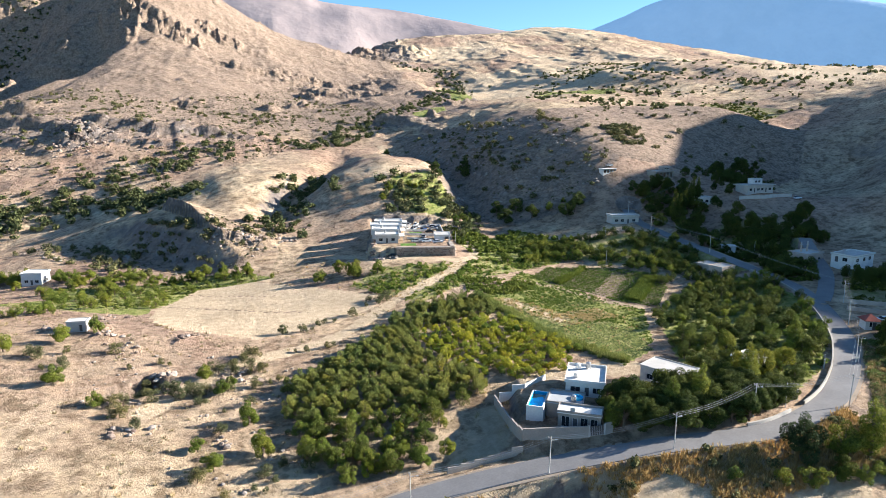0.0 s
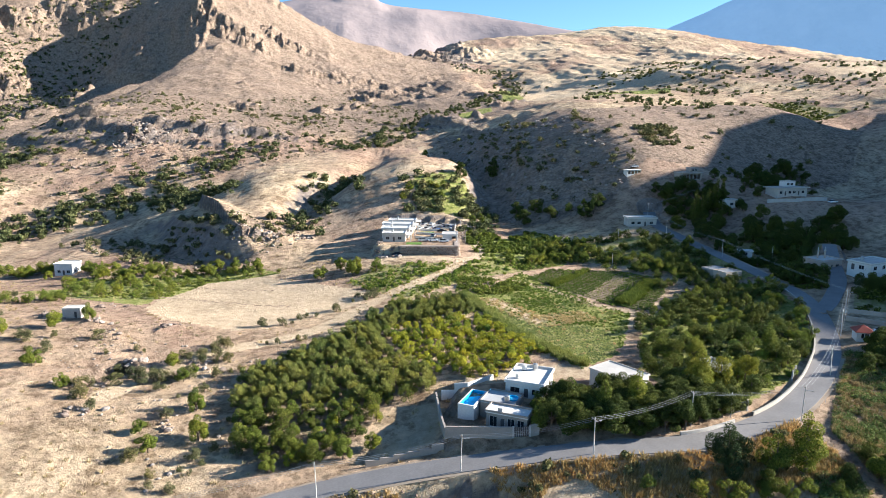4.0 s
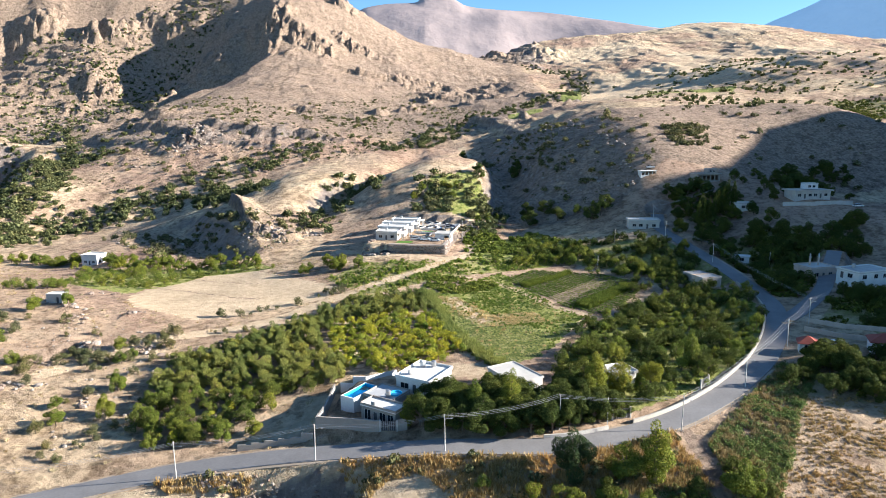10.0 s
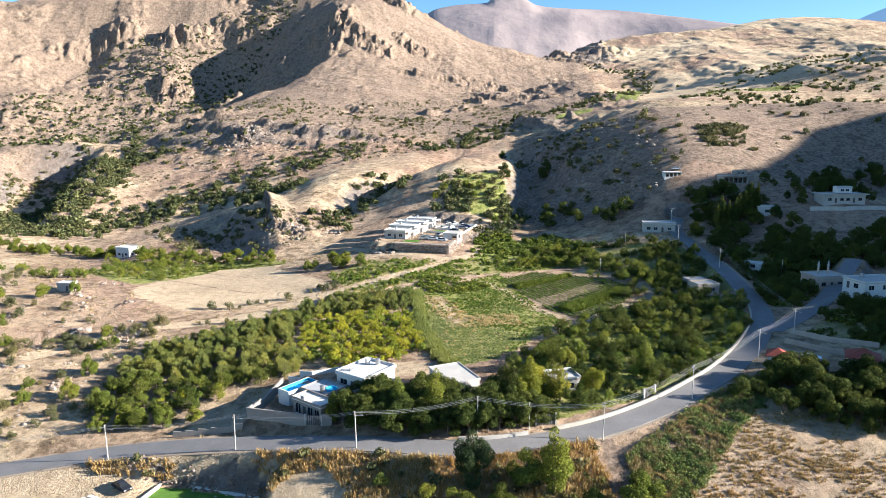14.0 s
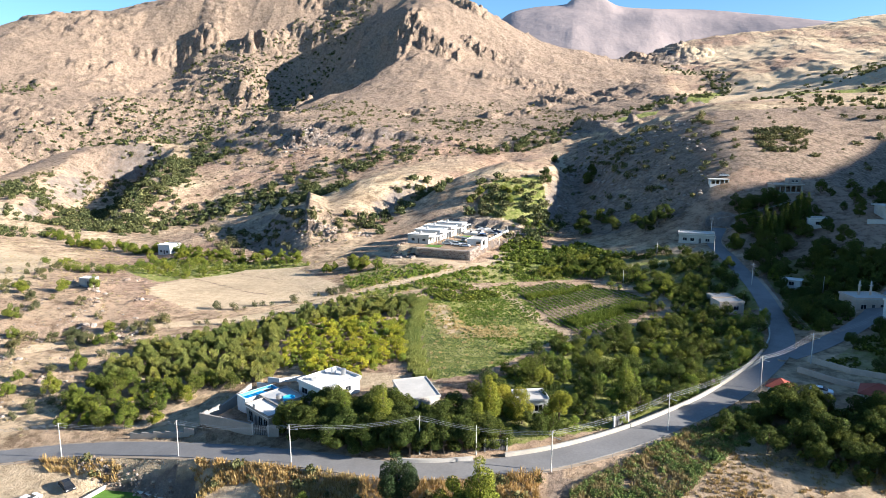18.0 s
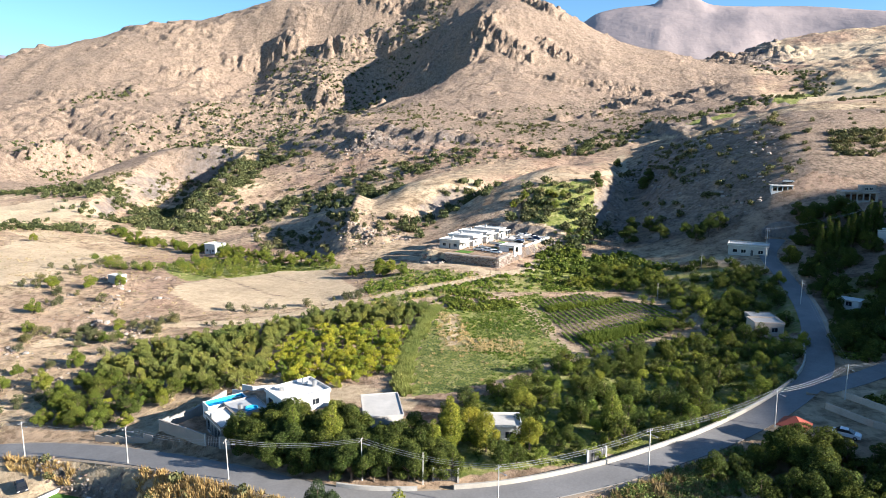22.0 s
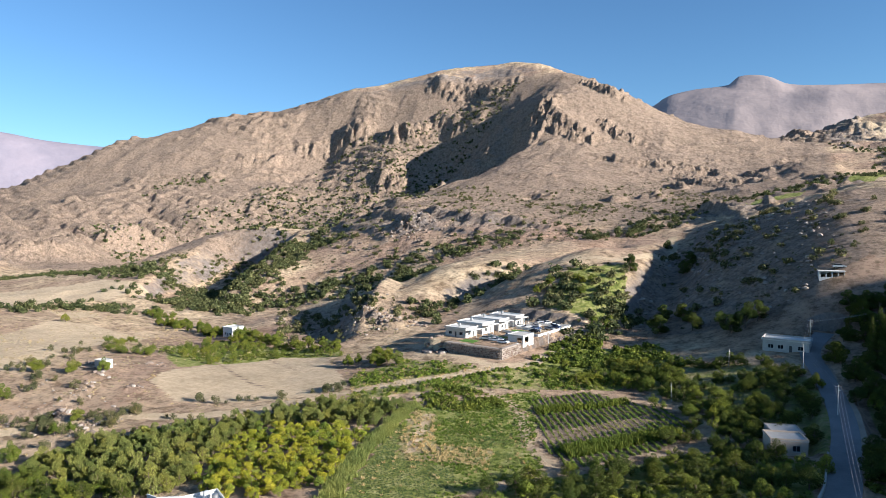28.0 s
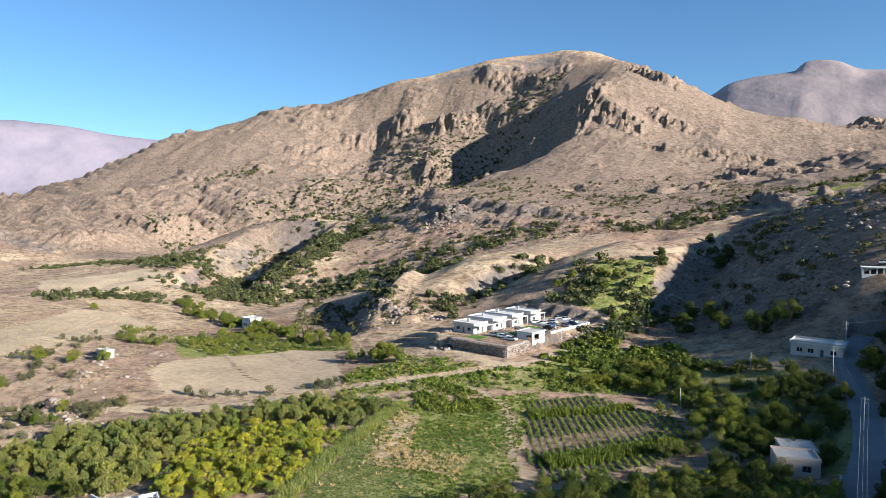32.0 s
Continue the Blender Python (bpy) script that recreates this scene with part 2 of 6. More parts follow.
LAND["outer_valley"] = [
    (543, 760, 140), (395, 760, 121), (424, 670, 111), (-221, 291, -4), (-263, 303, -2), (-549, 598, -18), (-611, 775, -16),
]
LAND["main_ridge"] = [
    (-1368, 957, 98), (-1196, 1030, 170), (-1147, 1060, 201), (-1008, 1181, 260), (-939, 1231, 284), (-854, 1262, 286), (-687, 1292, 318), (-598, 1321, 328),
    (-472, 1337, 344), (-409, 1372, 357), (-331, 1441, 392), (-252, 1420, 368), (-166, 1336, 328), (-109, 1275, 287), (-77, 1219, 256), (-14, 1236, 228),
    (92, 1309, 205), (256, 1548, 225),
]
LAND["east_spur"] = [
    (-195, 1146, 257), (-214, 1094, 214), (-218, 1015, 161), (-220, 930, 126), (-86, 1107, 186), (26, 1018, 126), (140, 987, 111), (197, 1052, 121),
    (11, 856, 81), (-101, 798, 84), (-103, 972, 137), (-205, 840, 98), (75, 1139, 156),
]
LAND["ravine_and_cliffs"] = [
    (-368, 1201, 178), (-421, 1138, 122), (-397, 924, 62), (-394, 780, 38), (-388, 687, 19), (-619, 1212, 217), (-657, 1186, 171), (-535, 1251, 240),
    (-469, 1218, 198), (-472, 1124, 153), (-480, 1075, 105), (-396, 1303, 270), (-609, 1036, 96),
]
LAND["west_face"] = [
    (-386, 663, 46), (-688, 1009, 105), (-495, 703, 34), (-508, 606, 11), (-871, 951, 107), (-840, 804, 55), (-782, 666, 32), (-659, 544, 1),
    (-690, 532, 7), (-577, 588, 0), (-945, 691, 43), (-820, 1043, 153), (-507, 448, -2), (-334, 310, 2), (-180, 216, 6), (-1039, 907, 98),
]
LAND["east_plateau"] = [
    (97, 521, 57), (144, 552, 74), (204, 575, 81), (236, 508, 74), (237, 406, 64), (273, 419, 73), (289, 660, 91), (96, 633, 64),
    (53, 638, 58), (37, 559, 42), (222, 800, 94), (350, 1356, 189), (429, 1227, 184), (388, 986, 137), (506, 977, 150), (643, 1013, 161),
    (673, 1561, 270), (835, 1481, 268), (877, 1338, 226), (318, 1670, 244), (648, 1297, 201), (112, 842, 91), (184, 1003, 130),
]
LAND["village_slope"] = [
    (109, 227, 4), (161, 229, 11), (132, 187, 9), (218, 314, 21), (251, 308, 25), (232, 270, 25), (333, 396, 48), (292, 323, 37),
    (91, 165, 6), (92, 149, 7),
]
LAND["road_bank"] = [
    (60, 85, 0), (100, 100, 4), (30, 88, -2), (0, 90, -4.5), (-30, 93, -7), (-58, 97, -9.5), (6, 107, 2.4), (66, 146, 5),
    (54, 135, 4.2), (85, 166, 6.3), (93, 183, 7.6), (101, 215, 8.6), (104, 239, 10), (99, 258, 12.5), (97, 276, 15), (18, 108, 2.7),
    (45, 123, 3.6),
]
LAND["back_of_ridge"] = [
    (-1752, 1224, 54), (-1532, 1318, 94), (-1468, 1357, 110), (-1290, 1512, 143), (-1202, 1576, 156), (-1093, 1616, 158), (-880, 1654, 175), (-765, 1690, 180),
    (-604, 1711, 189), (-524, 1757, 196), (-424, 1844, 216), (-322, 1818, 202), (-212, 1711, 181), (-139, 1632, 158), (-98, 1561, 141), (-18, 1582, 125),
    (118, 1676, 113), (327, 1982, 124),
]
LAND["outer_land"] = [
    (-700, 60, -20), (-500, 250, -8), (-350, 0, -15), (-120, 60, -12), (0, 40, -10), (0, -150, -15), (170, 70, 8), (130, 100, 7),
    (300, 150, 32), (300, 190, 42), (300, 222, 47), (300, 255, 52), (302, 290, 55), (313, 346, 58), (328, 384, 60), (400, 388, 76),
    (420, 200, 72), (430, 300, 84), (465, 340, 96), (470, 420, 98), (560, 300, 90), (230, 150, 28), (235, 230, 42), (700, 350, 105),
    (900, 900, 145), (1200, 1600, 230), (300, -100, 10), (700, -200, 60), (-500, -300, -20), (700, 2100, 250), (1500, 600, 140), (-1500, 700, 20),
    (-1600, 1600, 120), (-1100, 300, -15), (60, 70, -3), (-60, 85, -9), (500, 500, 98),
]

SPOTS = np.array([p for line in LAND.values() for p in line], float)


def plate(points, give):
    """A smooth sheet through the landforms (thin plate)."""
    xy, n = points[:, :2] / 100, len(points)
    d2 = ((xy[:, None] - xy[None]) ** 2).sum(-1)
    a = np.zeros((n + 3, n + 3))
    a[:n, :n] = 0.5 * d2 * np.log(d2 + 1e-9) + give * np.eye(n)
    a[:n, n], a[:n, n + 1:], a[n, :n], a[n + 1:, :n] = 1, xy, 1, xy.T
    return np.linalg.solve(a, np.r_[points[:, 2], 0, 0, 0])


SHEET = plate(SPOTS, 0.02)


def base_height(x, y):
    q = np.stack([np.ravel(x), np.ravel(y)], -1) / 100
    out = np.empty(len(q))
    for i in range(0, len(q), 20000):
        p = q[i:i + 20000]
        d2 = np.maximum((p ** 2).sum(1)[:, None] + ((SPOTS[:, :2] / 100) ** 2).sum(1)[None] - 2 * p @ (SPOTS[:, :2] / 100).T, 1e-9)
        out[i:i + 20000] = (0.5 * d2 * np.log(d2)) @ SHEET[:-3] + SHEET[-3] + p @ SHEET[-2:]
    return out.reshape(np.shape(x))


TABLE = np.random.RandomState(5).rand(256, 256)


def lattice(x, y):
    i, j = np.floor(x).astype(int), np.floor(y).astype(int)
    u, v = x - i, y - j
    u, v = u * u * (3 - 2 * u), v * v * (3 - 2 * v)
    g = lambda a, b: TABLE[a % 256, b % 256]
    return (g(i, j) * (1 - u) + g(i + 1, j) * u) * (1 - v) + (g(i, j + 1) * (1 - u) + g(i + 1, j + 1) * u) * v


def rolling(x, y, size, octaves=4, ridged=False):
    """Uneven ground, about -0.5 to 0.5, with its largest swells `size` metres across."""
    total, amp, norm = 0.0, 1.0, 0.0
    for k in range(octaves):
        s = 2.0 ** k / size
        n = lattice(x * s + 17.3 * k, y * s + 9.1 * k)
        total = total + amp * ((1 - abs(2 * n - 1)) if ridged else n)
        norm, amp = norm + amp, amp * 0.5
    return total / norm - (0.64 if ridged else 0.5)


def smooth(v, a, b):
    t = np.clip((v - a) / (b - a), 0, 1)
    return t * t * (3 - 2 * t)


# roads: centre lines with their heights, and half widths
ROADS = {
    "road_main": (2.8, [(-150, 104, -13), (-110, 109, -9), (-84, 114, -6.6), (-60, 117.5, -4.1), (-37, 116, -1.4), (-13.5, 111.3, 1.4), (6, 108, 2.4), (18, 109.5, 2.7), (32.5, 114.8, 3.1), (46.8, 123.7, 3.8),
                        (59, 133.9, 4.6), (66.1, 141, 5.0), (74.3, 151, 5.5), (81, 160.5, 6.0), (87, 170.5, 6.6), (91, 181, 7.4), (93.7, 196, 8.1), (96.5, 213, 8.6), (98, 228, 9.4), (98.3, 243, 10.6), (97.8, 260, 12.6), (97, 277, 15.2), (103, 294, 18.5)]),
    "road_side": (2.4, [(87, 166, 6.4), (97, 173.5, 7.2), (111, 186, 9.2), (124, 202, 11), (140, 222, 14)]),
}


def spline(points, step=1.0):
    p = np.array(points, float)
    p = np.vstack([2 * p[0] - p[1], p, 2 * p[-1] - p[-2]])
    out = []
    for a, b, c, d in zip(p, p[1:], p[2:], p[3:]):
        for t in np.arange(0, 1, step / max(np.linalg.norm((c - b)[:2]), step)):
            out.append(0.5 * (2 * b + (c - a) * t + (2 * a - 5 * b + 4 * c - d) * t * t + (3 * b - a - 3 * c + d) * t ** 3))
    return np.array(out + [p[-2]])


LINES = {name: (half, spline(points)) for name, (half, points) in ROADS.items()}
# bare rock: centre, half sizes, turn, height above the slope
CRAGS = [
    (-375, 1236, 40, 20, 10, 16), (-430, 1262, 34, 18, -15, 14), (-300, 1205, 30, 18, 30, 10), (-330, 1120, 36, 16, 50, 10),
    (-620, 1221, 42, 24, 15, 32), (-502, 1225, 46, 26, 12, 36), (-473, 1091, 30, 24, 0, 30), (-208, 1115, 40, 26, 30, 24), (-140, 1080, 48, 24, -20, 22), (-72, 1115, 34, 16, -20, 16), (-40, 996, 60, 9, -2, 10),
    (20, 1010, 40, 10, -5, 9), (-444, 1331, 50, 26, 10, 26), (-355, 1326, 56, 26, -8, 24), (-701, 1193, 40, 22, 20, 22), (-767, 1112, 46, 18, 30, 18), (258, 1420, 90, 36, 0, 20), (-192, 598, 16, 11, 20, 9),
    (-80, 329, 15, 6, -10, 4), (-695, 600, 60, 16, 60, 22), (-715, 730, 70, 18, 80, 24), (-120, 1240, 50, 20, -25, 16), (-820, 1230, 60, 20, 20, 14), (-300, 880, 24, 9, 40, 7), (-493, 1042, 22, 16, 0, 10),
    (-113, 196, 4, 2.5, 20, 1.6), (-99, 199, 4, 3, 0, 1.8), (-121, 206, 5, 3, 40, 1.7), (-135, 216, 6, 3, 0, 1.6), (-105, 178, 3, 2, 0, 1.2), (165, 700, 30, 8, 20, 7),
]
# level places: centre, half sizes, turn in degrees, height, soft edge
PADS = [
    (-109.8, 174.6, 4.6, 2.8, 40, -2.8, 1.2), (-26.5, 123.4, 9, 4.2, -18, 0.9, 2), (-19, 136.2, 11, 6.5, -24, 2.7, 2.5), (-8.5, 302.4, 17.4, 31.2, -14, 10.2, 0.5), (-128, 213, 5, 4, 0, 4.2, 4), (-40.5, 104.2, 12, 6.2, -14, -7.8, 1.6), (120, 198, 9, 6, 20, 9.4, 3),
    (91, 280, 9, 5, -12, 14.3, 3), (84, 212, 5, 9, 10, 6.0, 2), (90, 146, 8, 6, -30, 6.0, 3),
]


def in_box(x, y, cx, cy, hx, hy, turn):
    c, s = math.cos(radians(turn)), math.sin(radians(turn))
    u, v = (x - cx) * c + (y - cy) * s, -(x - cx) * s + (y - cy) * c
    return np.maximum(abs(u) - hx, abs(v) - hy)


def blocks(x, y, size, seed=0):
    """Broken rock: each block its own level (0 to 1), and how near its joints are (0 at a joint)."""
    u, v = x / size + seed * 3.7, y / size + seed * 1.9
    i, j = np.floor(u).astype(int), np.floor(v).astype(int)
    f1, f2, level = np.full(u.shape, 9.0), np.full(u.shape, 9.0), np.zeros(u.shape)
    for di in (-1, 0, 1):
        for dj in (-1, 0, 1):
            a, b = (i + di) % 256, (j + dj) % 256
            d = np.hypot(i + di + TABLE[a, b] - u, j + dj + TABLE[b, (a + 91) % 256] - v)
            closer = d < f1
            f2 = np.where(closer, f1, np.minimum(f2, d))
            level = np.where(closer, TABLE[(a + 37) % 256, (b + 53) % 256], level)
            f1 = np.where(closer, d, f1)
    return level, f2 - f1


def crag(x, y):
    """Bluffs of bare rock: how far they stand out of the slope, and where the rock is bare. They break off steeply on the valley side."""
    out, bare = np.zeros(x.shape), np.zeros(x.shape)
    for cx, cy, rx, ry, turn, lift in CRAGS:
        lift = lift if lift < 12 else 4 + lift * 0.62
        near = (abs(x - cx) < 2.2 * max(rx, ry)) & (abs(y - cy) < 2.2 * max(rx, ry))
        if not near.any():
            continue
        px, py = x[near], y[near]
        c, s = math.cos(radians(turn)), math.sin(radians(turn))
        wx, wy = px + 0.3 * rx * rolling(px, py, rx * 0.6, 4), py + 0.3 * rx * rolling(px + 50, py, rx * 0.6, 4)
        u, v = ((wx - cx) * c + (wy - cy) * s) / rx, (-(wx - cx) * s + (wy - cy) * c) / ry
        level, joint = blocks(px, py, max(rx * 0.24, 2.5), 1)
        small, crack = blocks(px, py, max(rx * 0.09, 1.6), 2)
        edge = v + 0.85 + 0.9 * (level - 0.5) + 0.35 * (small - 0.5)
        k = (0.4 * smooth(edge, 0.0, 0.25) + 0.35 * smooth(edge, 0.34, 0.55) + 0.25 * smooth(edge, 0.7, 0.95)) * (1 - smooth(v, -0.2, 1.5)) * (1 - smooth(abs(u) + (level - 0.5) * 0.5, 0.75, 1.1))
        out[near] += lift * k * (0.78 + 0.34 * (level - 0.5) + 0.2 * (small - 0.5)) - lift * 0.10 * k * (1 - smooth(joint, 0, 0.12)) - lift * 0.04 * k * (1 - smooth(crack, 0, 0.2))
        bare[near] = np.maximum(bare[near], np.clip(1.4 - np.sqrt(u * u + v * v) + (level - 0.5) * 0.8, 0, 1) * smooth(lift, 1, 6))
    return out, bare


# gullies cut into the mountain's west foot, and swells of its upper slopes: centre, half sizes, turn, height
# unseen ridge added east of the village to shade it: heights of its crest along y, at x = 640
SHADE_RIDGE = ((40, 62, 74, 120, 180, 205, 225, 240, 262, 275, 300, 350, 372, 392, 414, 440), (90, 150, 213, 214, 213, 214, 219, 226, 226, 218, 215, 214, 206, 160, 110, 90))
# the spur's edge above the ravine, from the tower down to the ravine's mouth (x, y, z), and how deep the ravine cuts behind it
SPUR = [(-176, 1140, 258), (-184, 1112, 240), (-187, 1075, 214), (-192, 1038, 184), (-202, 1000, 158), (-235, 917, 119), (-275, 870, 99), (-316, 835, 79), (-358, 804, 66), (-417, 772, 45), (-450, 752, 30)]
FOOT_1 = [(-352, 650, 40), (-336, 615, 36), (-312, 549, 22), (-296, 498, 12), (-288, 467, 2), (-268, 428, -9)]
FOOT_2 = [(-122, 418, 19), (-109, 382, 19), (-99, 352, 15.5), (-91, 331, 10.5), (-84, 314, 5), (-78, 301, 1)]
# line, depth of the ravine, width of its near wall, distance to its far wall, lowest floor, fall of the slope in front
EDGES = [(SPUR, 42, 60, 130, -99, 0.30), (FOOT_1, 28, 40, 62, -9, 0.35), (FOOT_2, 24, 36, 74, -4, 0.40)]
GULLY_2 = [(-72, 352, 4), (-60, 378, 8), (-46, 410, 9), (-30, 440, 8), (-10, 500, 6), (4, 560, 4)]
GULLY = [(30, 322, 7), (38, 345, 9), (47, 372, 11), (50, 405, 11), (47, 450, 9), (46, 500, 8), (42, 556, 5)]
SWELLS = [(-80, 438, 30, 46, 0, 8), (4, 410, 24, 55, 0, 5), (118, 352, 40, 46, 0, 9), (122, 425, 42, 52, 0, 9), (-372, 1241, 45, 40, 0, 12), (890, 1770, 300, 190, 0, 45), (1180, 1500, 200, 150, 0, 25), (-385, 1265, 75, 55, 0, 14), (-330, 1290, 60, 40, 0, 8), (-470, 1225, 60, 40, 0, 6)]


def outcrop(x, y, z):
    """Where ledges of rock break the mountain's slopes, 0 to 1."""
    n = rolling(x + 0.4 * z, y, 120, 5) + 0.35 * rolling(x, y, 30, 4)
    return smooth(n + 0.06 * smooth(-x, 250, 450), 0.09, 0.19) * smooth(y, 480, 640) * (1 - smooth(z, 290, 340) * 0.85) * smooth(z, 20, 60) * (1 - smooth(x - 0.25 * (y - 600), 90, 170) * 0.8)


def beside(x, y, line, reach):
    """Ground near a line (x, y, value): which, the line's value there, the distance, the side (above 0: to the right of the line) and how far from the line's ends (0 to 1)."""
    p = spline(line, 4.0)
    near = (x > p[:, 0].min() - reach) & (x < p[:, 0].max() + reach) & (y > p[:, 1].min() - reach) & (y < p[:, 1].max() + reach)
    px, py = x[near], y[near]
    best, value, side, run = np.full(px.shape, 1e9), np.zeros(px.shape), np.zeros(px.shape), np.zeros(px.shape)
    for k, (a, b) in enumerate(zip(p, p[1:])):
        u, v = b[0] - a[0], b[1] - a[1]
        f = np.clip(((px - a[0]) * u + (py - a[1]) * v) / (u * u + v * v), 0, 1)
        dx, dy = px - a[0] - f * u, py - a[1] - f * v
        d2 = dx * dx + dy * dy
        closer = d2 < best
        best = np.where(closer, d2, best)
        value = np.where(closer, a[2] + f * (b[2] - a[2]), value)
        side = np.where(closer, dx * v - dy * u, side)
        run = np.where(closer, (k + f) / (len(p) - 1), run)
    d = np.sqrt(best)
    inside_reach = d < reach
    full = np.zeros(x.shape, bool)
    full[np.flatnonzero(near)[inside_reach]] = True
    run = smooth(np.minimum(run, 1 - run), 0, 0.12)
    return full, value[inside_reach], d[inside_reach], side[inside_reach], run[inside_reach]


def height(x, y):
    x, y = np.asarray(x, float), np.asarray(y, float)
    z = base_height(x, y)
    for cx, cy, rx, ry, turn, lift in SWELLS:
        z = z + lift * np.exp(-((x - cx) / rx) ** 2 - ((y - cy) / ry) ** 2)
    # added out of view: a high ridge east of the village, to cast shade over it
    z = np.maximum(z, np.interp(y, *SHADE_RIDGE) - np.where(x < 640, 1.5, 0.8) * abs(x - 640) + 5 * rolling(x, y, 40, 4))
    # the gully between the sandy knoll and the shaded hill
    for line in (GULLY, GULLY_2):
        near, cut, d, side, run = beside(x, y, line, 60)
        z[near] -= run * cut * np.exp(-(d / np.where(side > 0, 15.0, 11.0)) ** 2)
    # edges of spurs: the slope in front of them, and the ravine behind
    for line, deep, wide, flat, floor, fall in EDGES:
        near, top, d, side, run = beside(x, y, line, 260)
        d = d + 0.16 * wide * rolling(x[near], y[near], 30, 3) * smooth(d, 0, 12)
        zs = z[near]
        front = np.maximum(zs, top - (fall + 1.6 * smooth(top, 105, 150)) * np.maximum(d, 0))
        behind = np.minimum(zs, np.maximum(top - deep * smooth(d, -5, wide), floor) + 0.8 * np.maximum(d - flat, 0))
        z[near] = zs + run * (np.where(side > 0, behind, front) - zs)
    z = z + 20 * rolling(x + 0.3 * y, y * 0.4, 170, 4, True) * smooth(x, 300, 420) * smooth(y, 560, 720) * (1 - smooth(y, 1300, 1500))
    high = smooth(z, 45, 150) * smooth(y, 560, 820)
    straw = 1 - 0.75 * smooth(z, 285, 330)
    hills = (smooth(y, 290, 430) + smooth(-x, 150, 320) * 0.4 + smooth(x, 120, 200) * 0.5).clip(0, 1)
    z = z + rolling(x, y, 14, 3) * 0.5 * smooth(y, 60, 140)
    z = z + hills * (rolling(x, y, 60, 5, True) * 5 + rolling(x, y, 130, 3) * 6 + rolling(x, y + 40, 14, 3, True) * 1.2)
    z = z + high * straw * (rolling(x, y, 210, 6, True) * 18 + rolling(x + 300, y, 45, 5, True) * 5 - rolling(x + 0.5 * z, y + 80, 28, 4, True) * 2.2)
    # ledges along the strata, with broken blocks on them
    rock = outcrop(x, y, z)
    level = (z + 16 * rolling(x, y, 70, 4) + 0.12 * x) / 13
    f = level - np.floor(level)
    z = z + rock * 8.5 * (smooth(f, 0.0, 0.22) - f)
    b1, j1 = blocks(x + 4 * rolling(x, y, 9, 2), y, 11, 3)
    b2, j2 = blocks(x, y, 4.6, 4)
    z = z + rock * ((b1 - 0.5) * 4.2 + (b2 - 0.5) * 1.8 - 1.2 * (1 - smooth(j1, 0, 0.12)))
    stony = smooth(rolling(x, y, 40, 4), -0.02, 0.16) * hills * (1 - rock) * (1 - smooth(x - 0.1 * (y - 430), 120, 190))
    z = z + stony * ((b2 - 0.4).clip(0) ** 2 * 2.4 + (b1 - 0.75).clip(0) * 1.5) * (0.35 + 0.65 * smooth(y, 450, 700))
    # west foot: steep gullies between ribs
    foot = smooth(-x, 590, 680) * (1 - smooth(z, 70, 130)) * smooth(z, -4, 14) * smooth(y, 480, 560) * (1 - smooth(y, 1000, 1150))
    ribs = rolling(y + 0.2 * x + 14 * rolling(x, y, 40, 4), x * 0.22, 52, 5, True)
    z = z + foot * (8 - ribs * 36 + (b1 - 0.5) * 5 + (b2 - 0.5) * 2.5)
    z = z + crag(x, y)[0]
    for cx, cy, hx, hy, turn, level, soft in PADS:
        near = (abs(x - cx) < 60) & (abs(y - cy) < 60)
        if near.any():
            k = 1 - smooth(in_box(x[near], y[near], cx, cy, hx, hy, turn), 0, soft)
            z[near] = z[near] * (1 - k) + level * k
    for half, line in LINES.values():
        near = (x > line[:, 0].min() - 12) & (x < line[:, 0].max() + 12) & (y > line[:, 1].min() - 12) & (y < line[:, 1].max() + 12)
        if near.any():
            px, py = x[near], y[near]
            d = np.full(len(px), 1e9)
            zr = np.zeros(len(px))
            for q in line:
                dq = (px - q[0]) ** 2 + (py - q[1]) ** 2
                closer = dq < d
                d[closer], zr[closer] = dq[closer], q[2]
            k = 1 - smooth(np.sqrt(d), half + 0.8, half + 3.6)
            z[near] = z[near] * (1 - k) + (zr - 0.12) * k
    return z


def lines_between(a, b, fine_a, fine_b, step, grow, caps):
    """Grid lines: even in the middle, wider apart outwards; caps: (up to this far, widest gap)."""
    up, down, s = [fine_b], [fine_a], step
    while up[-1] < b:
        s = min(s * grow, next(c for far, c in caps if abs(up[-1]) < far))
        up.append(up[-1] + s)
    s = step
    while down[-1] > a:
        s = min(s * grow, next(c for far, c in caps if abs(down[-1]) < far))
        down.append(down[-1] - s)
    return np.array(down[:0:-1] + list(np.arange(fine_a, fine_b, step)) + up)


GX = lines_between(-2300, 2300, -130, 120, 1.5, 1.012, ((800, 3.2), (9000, 40)))
GY = lines_between(-500, 2700, 85, 300, 1.5, 1.012, ((1450, 3.2), (9000, 30)))
MX, MY = np.meshgrid(GX, GY)
MZ = height(MX.ravel(), MY.ravel()).reshape(MX.shape)


def ground_z(x, y):
    """The ground's height, from its mesh."""
    x, y = np.asarray(x, float), np.asarray(y, float)
    i = np.clip(np.searchsorted(GX, x) - 1, 0, len(GX) - 2)
    j = np.clip(np.searchsorted(GY, y) - 1, 0, len(GY) - 2)
    u, v = (x - GX[i]) / (GX[i + 1] - GX[i]), (y - GY[j]) / (GY[j + 1] - GY[j])
    return (MZ[j, i] * (1 - u) + MZ[j, i + 1] * u) * (1 - v) + (MZ[j + 1, i] * (1 - u) + MZ[j + 1, i + 1] * u) * v


